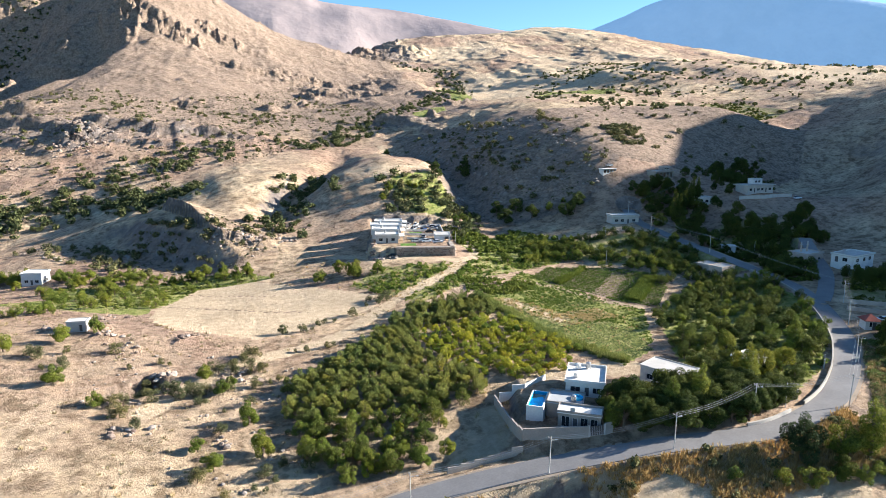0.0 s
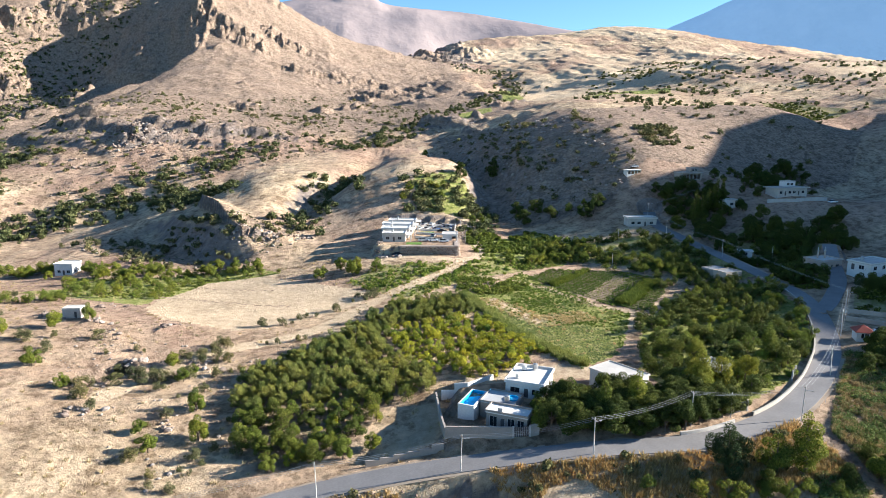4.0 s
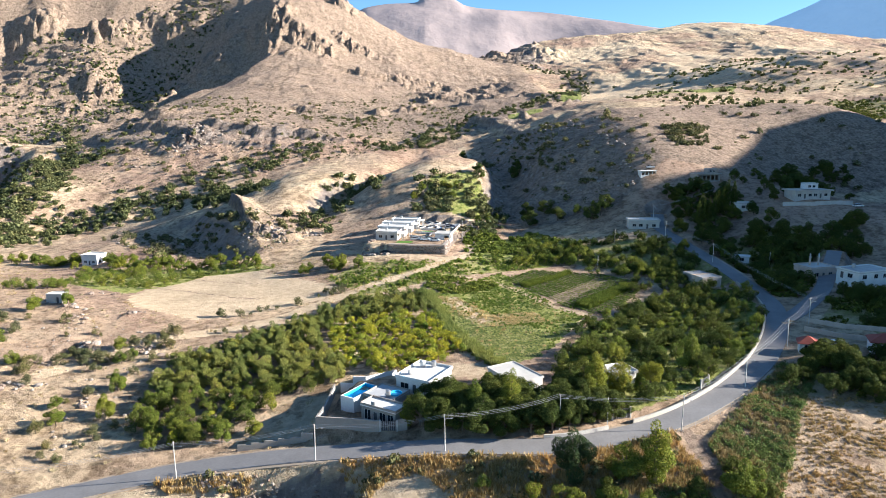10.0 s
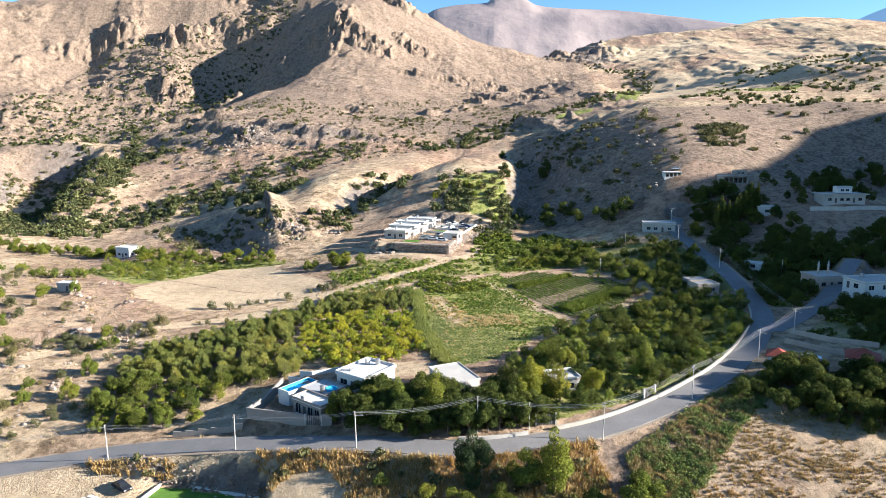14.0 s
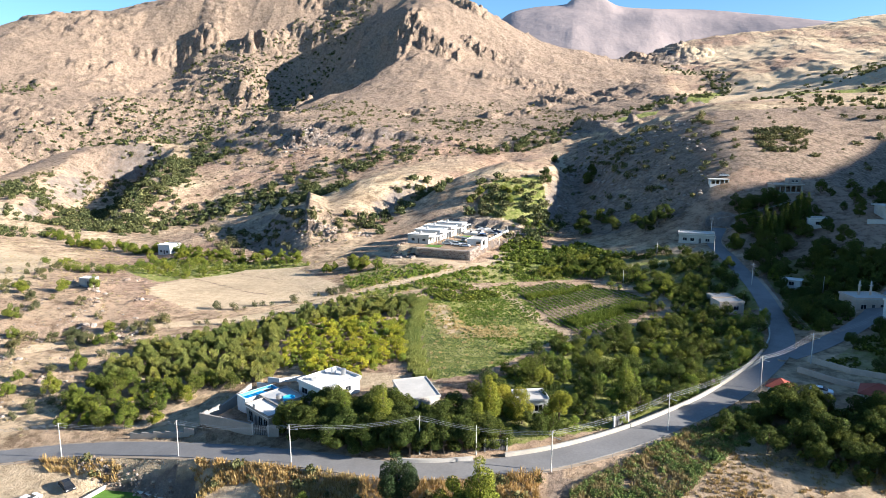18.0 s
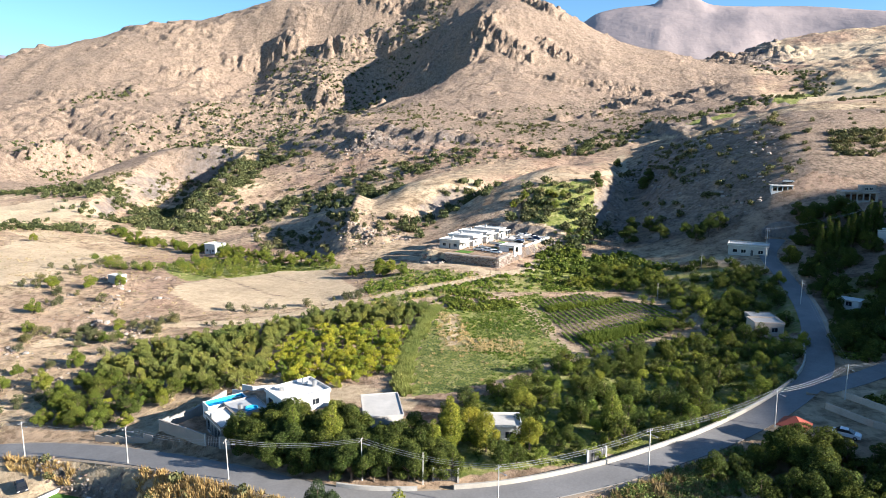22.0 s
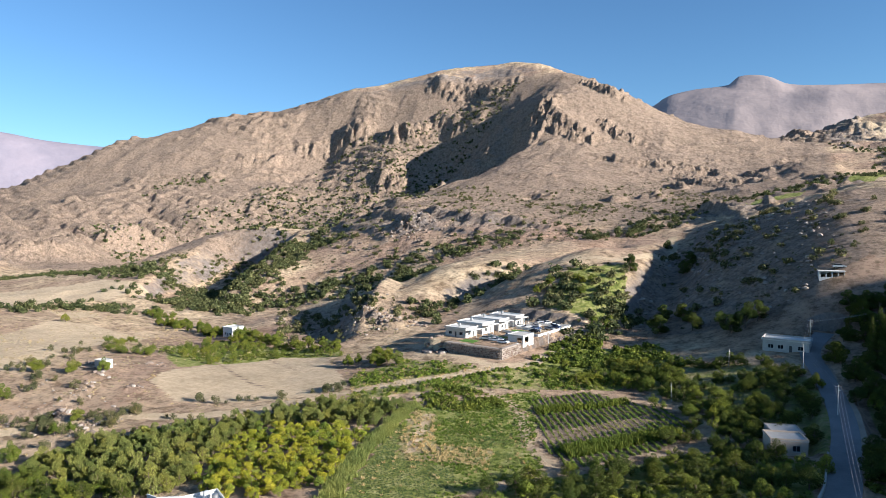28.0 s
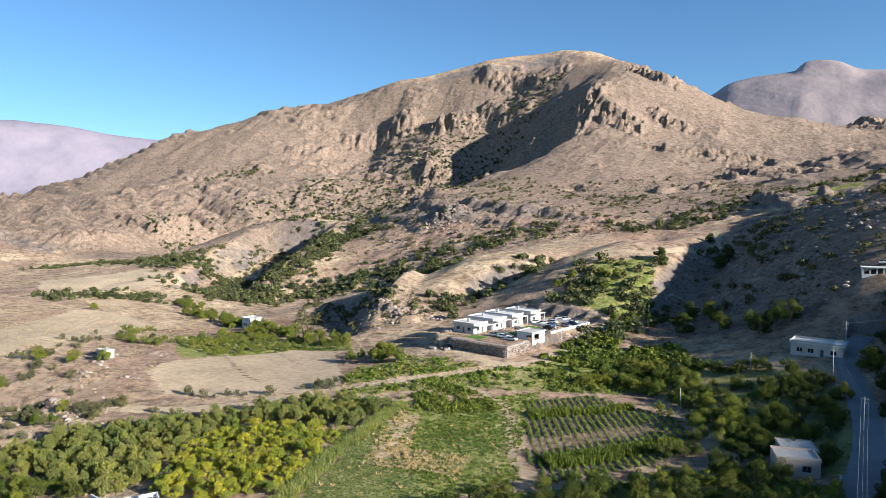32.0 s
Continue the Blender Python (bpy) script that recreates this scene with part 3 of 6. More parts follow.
def inside(x, y, poly):
    x, y = np.asarray(x, float), np.asarray(y, float)
    hit = np.zeros(x.shape, bool)
    for (x0, y0), (x1, y1) in zip(poly, poly[1:] + poly[:1]):
        if y0 != y1:
            hit ^= ((y0 > y) != (y1 > y)) & (x < (x1 - x0) * (y - y0) / (y1 - y0) + x0)
    return hit


# worked land, as outlines on the plan
LOTS = {
    "wild_straw": [(-175, 120), (-150, 230), (-112, 232), (-60, 205), (-30, 226), (-30, 214), (-60, 184), (-80, 164), (-79, 120)],
    "bank_grass": [(-70, 115), (-40, 113.5), (-12, 108.5), (20, 104), (30, 108), (30, 92), (0, 90), (-24, 98), (-30, 110), (-58, 113)],
    "wheat": [(-110, 222), (-112, 244), (-104, 282), (-80, 279), (-52, 246), (-38, 228), (-44, 217), (-63, 206), (-81, 200), (-103, 211)],
    "walnut": [(-34, 209), (-10, 213), (-9, 195), (-38, 190), (-41, 170), (-31, 150), (-46, 141), (-54, 128), (-73, 123), (-78, 135), (-78, 163), (-58, 181)],
    "yellow": [(-40, 188), (-10, 193), (-5.5, 176), (-3, 159), (-12, 150), (-25, 149), (-35, 158)],
    "meadow": [(-7, 213), (21, 243), (31, 198), (36, 186), (20, 159), (6, 152), (0, 172)],
    "rows": [(20, 233), (34, 248), (58, 236), (66, 221), (59, 204), (42, 187), (34, 197)],
    "plum": [(35, 178), (60, 198), (77, 208), (91, 194), (82, 167), (65, 144), (43, 127), (24, 117), (13, 121), (16, 144)],
    "stubble": [(59, 122), (84, 116), (110, 90), (69, 75), (40, 85), (40, 106)],
    "hut_orchard": [(-143, 257), (-157, 303), (-81, 292), (-70, 278), (-100, 278), (-111, 247)],
    "far_wheat": [(-172, 191), (-210, 218), (-244, 256), (-273, 298), (-255, 310), (-200, 299), (-179, 253), (-147, 198), (-165, 193)],
    "upper_wheat": [(-305, 321), (-297, 345), (-273, 333), (-280, 313)],
    "far_stubble": [(-446, 380), (-405, 448), (-347, 438), (-331, 379), (-344, 317)],
    "weedy": [(-47, 246), (-33, 262), (-4, 255), (12, 262), (24, 262), (48, 256), (21, 244), (-4, 232), (-30, 214), (-36, 226)],
    "plateau_field": [(236, 668), (280, 708), (319, 738), (349, 688), (323, 643), (280, 668)],
    "glen_field": [(251, 1051), (292, 1065), (208, 778), (163, 697)],
    "lower_glen_field": [(101, 672), (140, 689), (133, 659), (91, 618)],
    "green_slope": [(-3, 339), (1, 375), (29, 387), (34, 345), (25, 328)],
    "plateau_vines": [(364, 556), (390, 534), (388, 471), (350, 462), (300, 440)],
    "yard_1": [(104, 204), (106, 250), (128, 252), (152, 236), (124, 210)],
    "yard_2": [(92, 160), (117, 186), (134, 180), (126, 160), (104, 146)],
    "yard_3": [(60, 124), (78, 141), (104, 134), (114, 142), (122, 120), (104, 104), (80, 112)],
    "roadside": [(48, 254), (66, 236), (78, 215), (92, 200), (97, 222), (96, 244), (92, 264), (58, 276), (36, 277)],
    "east_brown": [(122, 331), (122, 435), (140, 462), (210, 478), (290, 462), (330, 400), (250, 330), (160, 312)],
    "foot_red": [(-130, 312), (-72, 306), (-56, 325), (-60, 353), (-86, 392), (-118, 405), (-126, 360)],
    "pit": [(-115, 169), (-106, 172), (-103.5, 178), (-109, 182), (-116, 175)],
    "rocky_hill": [(58, 577), (100, 541), (122, 435), (122, 331), (89, 308), (48, 318), (36, 340), (38, 373), (48, 460)],
    "clover": [(6, 149), (1, 165), (-5, 191), (-6, 200), (-1, 195), (3, 180), (18, 178), (22, 172), (16, 154)],
    "pale_strip": [(-6, 211), (1, 210), (9, 190), (24, 193), (24, 182), (4, 178), (-3, 196)],
    "bare_band": [(30, 207), (54, 231), (57, 226), (34, 201)],
    "hut_green": [(-169, 278), (-139, 283), (-110, 272), (-114, 233), (-131, 245)],
    "lush_slope": [(10, 264), (13, 299), (18, 321), (27, 327), (32, 280), (32, 258), (22, 247)],
    "spring_grass": [(8, 262), (30, 300), (50, 310), (60, 270), (40, 250)],
}
COVER = {"glen_field": (1, 0, 0), "lower_glen_field": (1, 0, 0), "green_slope": (0.62, 0.1, 0.1), "wild_straw": (0, 0.34, 0.38), "bank_grass": (0, 0.8, 0.1), "foot_red": (0, 0.05, 0.42, 0.28), "pit": (0, 0, 1, 0.3), "east_brown": (0, 0, 0.85, 0.25), "lush_slope": (0.9, 0, 0), "plateau_field": (1, 0, 0), "plateau_vines": (0.5, 0, 0.4), "yard_1": (0.5, 0, 0.3), "yard_2": (0.5, 0, 0.3), "yard_3": (0.4, 0.2, 0.2), "roadside": (0.55, 0, 0.2), "rocky_hill": (0, 0, 0.5, 0.62), "clover": (1, 0, 0), "pale_strip": (0.5, 0.4, 0), "bare_band": (0, 0.3, 0.8), "hut_green": (0.8, 0, 0), "upper_wheat": (0, 1, 0), "wheat": (0, 1, 0), "walnut": (0.35, 0, 0.5), "yellow": (0.3, 0.2, 0), "meadow": (0.8, 0, 0), "rows": (0.2, 0, 1), "plum": (0.7, 0, 0), "stubble": (0, 0.45, 0.36),
         "hut_orchard": (0.75, 0, 0), "far_wheat": (0, 1, 0), "far_stubble": (0, 1, 0), "spring_grass": (1, 0, 0), "weedy": (0.55, 0.15, 0)}


# trodden and driven ways: half width, cover, line
WAYS = [
    (0.7, (0, 0.2, 0.8), [(-116, 255), (-82, 231), (-67, 223)]),
    (0.6, (0, 0.2, 0.8), [(-104, 273), (-73, 251)]),
    (1.5, (0, 0.6, 0.4), [(6, 235), (19, 223), (29, 200), (38, 188)]),
    (0.7, (0, 0.8, 0.2), [(-2, 212), (1, 200), (5, 184)]),
    (2.4, (0, 1, 0), [(-107, 162), (-88, 182), (-66, 191), (-52, 203), (-33, 225), (-10, 243), (4, 262)]),
    (1.8, (0, 0.3, 0.7), [(32.8, 112), (33.5, 105), (31.5, 94), (30, 70)]),
    (2.4, (0, 1, 0), [(-46, 292), (-30, 276), (-14, 266), (2, 260), (12, 270), (17, 295), (23, 326)]),
    (6.0, (0, 0.9, 0), [(-95, 104), (-70, 107), (-54, 107)]),
    (3.0, (0, 0.8, 0), [(-36, 139), (-40, 128), (-48, 125)]),
    (5.0, (0, 0.6, 0), [(-24, 146), (-8, 148), (4, 144)]),
    (3.0, (0, 0.9, 0), [(-60, 440), (-30, 410), (5, 392), (30, 400), (45, 470), (40, 560)]),
]


def sheet_mesh(name, verts, quads, material, smooth_faces=True):
    me = bpy.data.meshes.new(name)
    me.from_pydata(verts.tolist() if hasattr(verts, "tolist") else verts, [], quads.tolist() if hasattr(quads, "tolist") else quads)
    me.materials.append(material)
    if smooth_faces:
        me.polygons.foreach_set("use_smooth", np.ones(len(me.polygons), bool))
    me.update()
    return me


def build_ground():
    ny, nx = MX.shape
    idx = np.arange(ny * nx).reshape(ny, nx)
    quads = np.stack([idx[:-1, :-1], idx[:-1, 1:], idx[1:, 1:], idx[1:, :-1]], -1).reshape(-1, 4)
    me = sheet_mesh("ground", np.stack([MX, MY, MZ], -1).reshape(-1, 3), quads, GROUND)
    cover = np.zeros((ny * nx, 4), np.float32)
    x, y = MX.ravel(), MY.ravel()
    bare = smooth(y, 380, 560) * 0.3 + smooth(y, 560, 720) * 0.5 + smooth(x, 20, 60) * smooth(y, 300, 340) * (1 - smooth(y, 470, 560)) * 0.45
    cover[:, 2] = np.clip(bare + rolling(x, y, 160, 4) * 0.5 * (bare > 0.05), 0, 1) * (1 - smooth(MZ.ravel(), 300, 380) * 0.8)
    z = MZ.ravel()
    foot = smooth(-x, 590, 680) * (1 - smooth(z, 70, 140)) * smooth(z, -4, 10) * smooth(y, 480, 560)
    plain_land = smooth(x - 0.1 * (y - 430), 120, 190) * smooth(y, 400, 460)
    cover[:, 2] = np.maximum(cover[:, 2], 0.8 * smooth(-x, 330, 450) * smooth(y, 500, 580) * (1 - smooth(z, 250, 320)))
    cover[:, 2] *= 1 - plain_land
    cover[:, 1] = plain_land * np.clip(0.42 + rolling(x, y, 200, 5) * 1.4, 0, 0.8)
    cover[:, 3] = np.maximum(crag(x, y)[1], np.maximum(0.75 * outcrop(x, y, z), 0.9 * foot))
    for lot, poly in LOTS.items():
        cover[inside(x, y, poly), :len(COVER[lot])] = COVER[lot]
    for half, col, line in WAYS:
        for q in spline([(*c, 0) for c in line], 1.0):
            near = (x - q[0]) ** 2 + (y - q[1]) ** 2 < half * half
            cover[near, :3] = col
    layer = me.color_attributes.new("cover", "FLOAT_COLOR", "POINT")
    layer.data.foreach_set("color", cover.ravel())
    tagged(new("ground", me), "dry straw-coloured valley floor and rocky mountain slopes", "ground", kind="structure")


build_ground()


def ribbon(name, line, left, right, lift, material, label, thick=0.0):
    """A strip along a line, between two offsets to its right."""
    d = np.gradient(line[:, :2], axis=0)
    d /= np.linalg.norm(d, axis=1)[:, None]
    side = np.stack([d[:, 1], -d[:, 0]], -1)
    a = np.c_[line[:, :2] + side * left, line[:, 2] + lift]
    b = np.c_[line[:, :2] + side * right, line[:, 2] + lift]
    n = len(line)
    rows = [a, b] if not thick else [a - [0, 0, thick], a, b, b - [0, 0, thick]]
    verts = np.concatenate(rows)
    quads = [[k * n + i, (k + 1) * n + i, (k + 1) * n + i + 1, k * n + i + 1] for k in range(len(rows) - 1) for i in range(n - 1)]
    me = sheet_mesh(name, verts, np.array(quads)[:, ::-1], material, False)
    return tagged(new(name, me), label, "road", kind="structure")


for name, (half, line) in LINES.items():
    ribbon(name, line, -half, half, 0.03, ASPHALT, "worn grey asphalt road across the valley", 0.25)

# where wild plants stand: lines and outlines on the plan
WILD = {
    "hut_belt": [(-241, 348), (-184, 328), (-119, 296), (-79, 293)],
    "hut_belt2": [(-198, 284), (-149, 238), (-145, 257), (-150, 298)],
    "foot_belt": [(-271, 426), (-242, 473), (-196, 495), (-148, 480), (-105, 425)],
    "foot_belt2": [(-181, 517), (-152, 527), (-117, 537), (-84, 563)],
    "gully": [(-62, 346), (-48, 384), (-32, 451)],
    "gully2": [(-46, 578), (-11, 580), (19, 610), (47, 633)],
    "river": [(55, 658), (107, 707), (199, 846), (296, 1104), (258, 1294)],
    "spring": [(-4, 350), (14, 358), (28, 331), (18, 305)],
    "plot_belt": [(24, 262), (49, 254), (66, 236), (78, 215)],
    "plot_belt2": [(36, 275), (59, 260), (74, 240), (86, 231)],
    "grove": [(-57, 261), (-48, 265), (-36, 254)],
    "field_edge": [(-78, 201), (-65, 205), (-51, 215), (-39, 225)],
    "track_edge": [(-94, 178), (-82, 187), (-62, 189)],
    "dark_hill": [(58, 577), (100, 541), (122, 438), (120, 331), (89, 311), (42, 327), (34, 370)],
    "thicket": [(139, 380), (167, 384), (156, 352), (130, 345)],
    "village": [(110, 307), (134, 299), (136, 242), (170, 249), (154, 222), (124, 227), (106, 231), (96, 244), (100, 273)],
    "village_up": [(145, 306), (216, 349), (233, 345), (213, 312), (143, 265)],
    "wild_left": [(-140, 199), (-96, 189), (-73, 178), (-76, 146), (-77, 130), (-90, 122)],
    "lower_slopes": [(-304, 556), (-414, 877), (-336, 915), (-50, 713), (35, 604), (-74, 524), (-148, 513), (-259, 511)],
    "foot_hill": [(-194, 398), (-117, 378), (-56, 346), (-77, 306), (-124, 308)],
    "plateau": [(373, 968), (543, 1048), (487, 747), (381, 580), (360, 668)],
    "ravine": [(-354, 631), (-403, 936), (-409, 965), (-481, 948), (-556, 873)],
    "ledge": [(-872, 926), (-842, 992), (-782, 1000)],
    "ledge2": [(-640, 1161), (-594, 1194), (-553, 1211)],
    "west_belt": [(-337, 418), (-315, 485), (-326, 576), (-267, 605)],
    "west_belt2": [(-591, 470), (-554, 516), (-381, 468)],
    "west_belt3": [(-323, 304), (-314, 353), (-284, 367)],
    "west_belt4": [(-271, 369), (-222, 350), (-141, 310), (-98, 306)],
    "west_belt5": [(-148, 196), (-158, 222), (-172, 258)],
    "east_slope": [(44, 394), (101, 552), (126, 396), (126, 334), (92, 330), (58, 336)],
    "face": [(-141, 777), (10, 950), (120, 692), (55, 654), (-62, 638)],
    "mountain": [(-781, 709), (-699, 980), (-450, 1284), (-283, 1318), (-344, 1166), (-357, 616)],
    "west_foot": [(-424, 508), (-392, 622), (-358, 640), (-342, 560), (-378, 500)],
    "road_bank": [(34, 107), (46, 120), (62, 129), (50, 114), (37, 100)],
    "front_bank": [(-62, 115), (-41, 112), (-9, 106), (28, 107)],
}

# ---- plants ----
def part(name, bm, material, parent, label=""):
    me = bpy.data.meshes.new(name)
    bm.to_mesh(me)
    bm.free()
    me.materials.append(material)
    ob = new(name, me)
    ob.parent = parent
    if label:
        ob["label"] = label
    return ob


def leaf_cloud(rng, lobes, count, size, flat=0.0, upright=0.0):
    """Leaf clumps on and in a set of lobes (centre, radii): corners of quads, n x 4 x 3."""
    lobes = np.array(lobes, float)
    pick = rng.choice(len(lobes), count, p=(w := lobes[:, 3] * lobes[:, 4] * lobes[:, 5] ** 0.5) / w.sum())
    d = rng.normal(size=(count, 3))
    d /= np.linalg.norm(d, axis=1)[:, None]
    r = rng.uniform(0.45, 1.0, count) ** 0.5
    c = lobes[pick, :3] + d * lobes[pick, 3:6] * r[:, None]
    n = d * 0.8 + rng.normal(size=(count, 3)) * 0.6 + [0, 0, 0.35 + flat]
    n /= np.linalg.norm(n, axis=1)[:, None]
    aim = rng.normal(size=(count, 3))
    u = np.cross(n, aim)
    if upright:
        # long shoots that point up and outwards
        u = aim * 0.35 + d * 0.4 * [1, 1, 0.3] + [0, 0, 1.0]
        n = np.cross(u, rng.normal(size=(count, 3)))
        n /= np.linalg.norm(n, axis=1)[:, None]
    u /= np.linalg.norm(u, axis=1)[:, None]
    v = np.cross(n, u)
    s = size * rng.uniform(0.6, 1.35, (count, 1))
    u, v = u * s * (1 + 0.9 * upright), v * s * rng.uniform(0.5, 0.9, (count, 1)) * (1 - 0.35 * upright)
    bend = n * s * 0.25
    return np.stack([c - u, c - v + bend, c + u, c + v + bend], 1)


def cloud_mesh(name, corners, material):
    verts = corners.reshape(-1, 3)
    me = bpy.data.meshes.new(name)
    n = len(corners)
    me.vertices.add(4 * n)
    me.vertices.foreach_set("co", verts.astype(np.float32).ravel())
    me.loops.add(4 * n)
    me.loops.foreach_set("vertex_index", np.arange(4 * n, dtype=np.int32))
    me.polygons.add(n)
    me.polygons.foreach_set("loop_start", np.arange(0, 4 * n, 4, dtype=np.int32))
    me.materials.append(material)
    me.update(calc_edges=True)
    return me


def limb(bm, a, b, ra, rb, sides=6):
    a, b = Vector(a), Vector(b)
    turn = (b - a).to_track_quat("Z", "Y").to_matrix()
    rings = [[bm.verts.new(p + turn @ Vector((r * math.cos(k * 2 * math.pi / sides), r * math.sin(k * 2 * math.pi / sides), 0))) for k in range(sides)] for p, r in ((a, ra), (b, rb))]
    for k in range(sides):
        bm.faces.new((rings[0][k], rings[0][(k + 1) % sides], rings[1][(k + 1) % sides], rings[1][k]))
    return rings


def tree_kind(name, label, seed, tall, wide, material, leaves, size, slim=False, low=-0.08):
    """One tree with trunk, limbs and a crown of leaf clumps; the first of its kind, to be copied."""
    rng = np.random.RandomState(seed)
    root = new(name)
    tagged(root, label, "tree")
    bm = bmesh.new()
    lean = rng.uniform(-0.06, 0.06, 2) * tall
    fork = tall * (0.35 if not slim else 0.75)
    limb(bm, (0, 0, -0.6), (lean[0] * 0.4, lean[1] * 0.4, fork), tall * 0.035, tall * 0.022)
    lobes = []
    n = 11 if not slim else 6
    for k in range(n):
        if slim:
            z = tall * (0.16 + 0.76 * k / (n - 1))
            r = wide * (0.62, 0.9, 1.0, 0.9, 0.66, 0.36)[k] * 0.5
            lobes.append((rng.uniform(-0.1, 0.1) * wide, rng.uniform(-0.1, 0.1) * wide, z, r, r, tall * 0.13))
        else:
            ang = k * 2 * math.pi / (n - 1) + rng.uniform(-0.5, 0.5)
            out = 0.0 if k == n - 1 else wide * rng.uniform(0.16, 0.40)
            z = tall * (0.78 if k == n - 1 else rng.uniform(low + 0.26, 0.68))
            r = wide * rng.uniform(0.13, 0.25)
            lobes.append((math.cos(ang) * out, math.sin(ang) * out, z, r, r, tall * rng.uniform(0.11, 0.23)))
        limb(bm, (lean[0] * 0.4, lean[1] * 0.4, fork * rng.uniform(0.6, 1.0)), lobes[-1][:3], tall * 0.016, tall * 0.006, 5)
    part("trunk", bm, BARK, root, "grey-brown trunk with bare limbs")
    crown = new("crown", cloud_mesh("crown", leaf_cloud(rng, lobes, int(leaves * 4.0), size * 0.46, 0.0, 1.0 if name == "walnut_tree" else 0.0), material))
    crown.parent = root
    return root




def plant_copies(kinds, places, group, rng, low=0.8, high=1.2):
    """Stands copies of the given trees at the places (x, y)."""
    z = ground_z([p[0] for p in places], [p[1] for p in places])
    for (x, y), h in zip(places, z):
        k = kinds[rng.randint(len(kinds))]
        s = rng.uniform(low, high)
        m = pose(x, y, h - 0.05, 0, 0, rng.uniform(0, 360))
        if k.get("used") is None:
            k["used"], t = 1, k
            k.matrix_basis = m
        else:
            t = copy_thing(k, m)
        t.scale = (s * rng.uniform(0.9, 1.12), s * rng.uniform(0.9, 1.12), s)
        tagged(t, group=group)


def scattered(poly, gap, rng, jitter=0.35, turn=0.0):
    xs, ys = [p[0] for p in poly], [p[1] for p in poly]
    c, s = math.cos(radians(turn)), math.sin(radians(turn))
    cx, cy, r = sum(xs) / len(xs), sum(ys) / len(ys), max(max(xs) - min(xs), max(ys) - min(ys))
    out = []
    for u in np.arange(-r, r, gap):
        for v in np.arange(-r, r, gap):
            a, b = u + rng.uniform(-jitter, jitter) * gap, v + rng.uniform(-jitter, jitter) * gap
            out.append((cx + a * c - b * s, cy + a * s + b * c))
    p = np.array(out)
    return [tuple(q) for q in p[inside(p[:, 0], p[:, 1], poly)]]


rng = np.random.RandomState(11)
WALNUTS = [tree_kind("walnut_tree", "young green walnut tree in the orchard", 30 + k, 3.6, 3.0, LEAF_GREY, 760, 0.155) for k in range(5)]
YELLOWS = [tree_kind("apricot_tree", "low fruit tree with yellowing leaves", 40 + k, 3.0, 2.9, LEAF_YELLOW, 640, 0.16) for k in range(3)]
GREENS = [tree_kind("young_fruit_tree", "low fruit tree with fresh yellow-green leaves", 45 + k, 3.0, 2.8, leafy("leaf_fresh", (0.09, 0.12, 0.018), (0.25, 0.29, 0.05), (0.38, 0.39, 0.08)), 640, 0.16) for k in range(2)]
LIGHTS = [tree_kind("pear_tree", "light green fruit tree among darker ones", 170 + k, 4.2, 3.6, LEAF_MID, 900, 0.17) for k in range(2)]
PLUMS = [tree_kind("plum_tree", "dark green fruit tree in the orchard", 50 + k, 4.0, 4.0, LEAF_DARK, 900, 0.18) for k in range(4)]
POPLARS = [tree_kind("poplar", "tall slim poplar tree by the road", 60 + k, 13, 3.0, LEAF_DARK, 2000, 0.27, True) for k in range(2)]
ROUND = [tree_kind("broadleaf_tree", "broad green tree with a full crown", 70 + k, 6.4, 5.6, LEAF_MID, 1800, 0.23) for k in range(3)]
DARKS = [tree_kind("mulberry_tree", "dense dark green mulberry tree", 80 + k, 6.4, 6.0, LEAF_SHADE, 1800, 0.24) for k in range(3)]

rows = scattered(LOTS["walnut"], 2.8, rng, 0.42, 20)
plant_copies(WALNUTS, [q for q in rows if q[1] > 147], "trees of the walnut orchard", rng, 0.8, 1.38)
grove = [q for q in scattered(LOTS["walnut"], 3.6, rng, 0.45, 20) if q[1] <= 147]
plant_copies(PLUMS, grove[::2], "mixed trees below the walnut orchard", rng, 0.75, 1.25)
plant_copies(LIGHTS, grove[1::2], "mixed trees below the walnut orchard", rng, 0.7, 1.15)
rows = scattered(LOTS["yellow"], 2.9, rng, 0.32, -10)
plant_copies(YELLOWS, [q for k, q in enumerate(rows) if k % 4], "trees of the yellow orchard", rng, 0.7, 1.25)
plant_copies(GREENS, rows[::4], "green trees in the yellow orchard", rng, 0.8, 1.2)
rows = scattered(LOTS["plum"], 4.4, rng, 0.48, 30)
plant_copies(PLUMS, [q for k, q in enumerate(rows) if k % 5 > 1], "trees of the plum orchard", rng, 0.75, 1.35)
plant_copies(LIGHTS, rows[::5], "lighter trees of the plum orchard", rng, 0.7, 1.2)
plant_copies(GREENS, rows[1::5], "young trees of the plum orchard", rng, 0.8, 1.3)

# ---- wild trees and shrubs ----
def along(line, width, count, rng):
    p = spline([(*q, 0) for q in line], 2.0)[:, :2] if len(line) > 2 else np.linspace(line[0], line[1], 60)
    at = p[rng.randint(len(p), size=count)]
    return [tuple(q) for q in at + rng.normal(size=(count, 2)) * width / 2]


def within(poly, count, rng, clump=25.0):
    """Places in an outline, thicker in some patches than in others."""
    xs, ys = [q[0] for q in poly], [q[1] for q in poly]
    out = []
    while len(out) < count:
        x, y = rng.uniform(min(xs), max(xs), 400), rng.uniform(min(ys), max(ys), 400)
        keep = inside(x, y, poly) & (rolling(x, y, clump, 3) + 0.5 > rng.uniform(0.25, 0.8, 400))
        out += list(zip(x[keep], y[keep]))
    return out[:count]


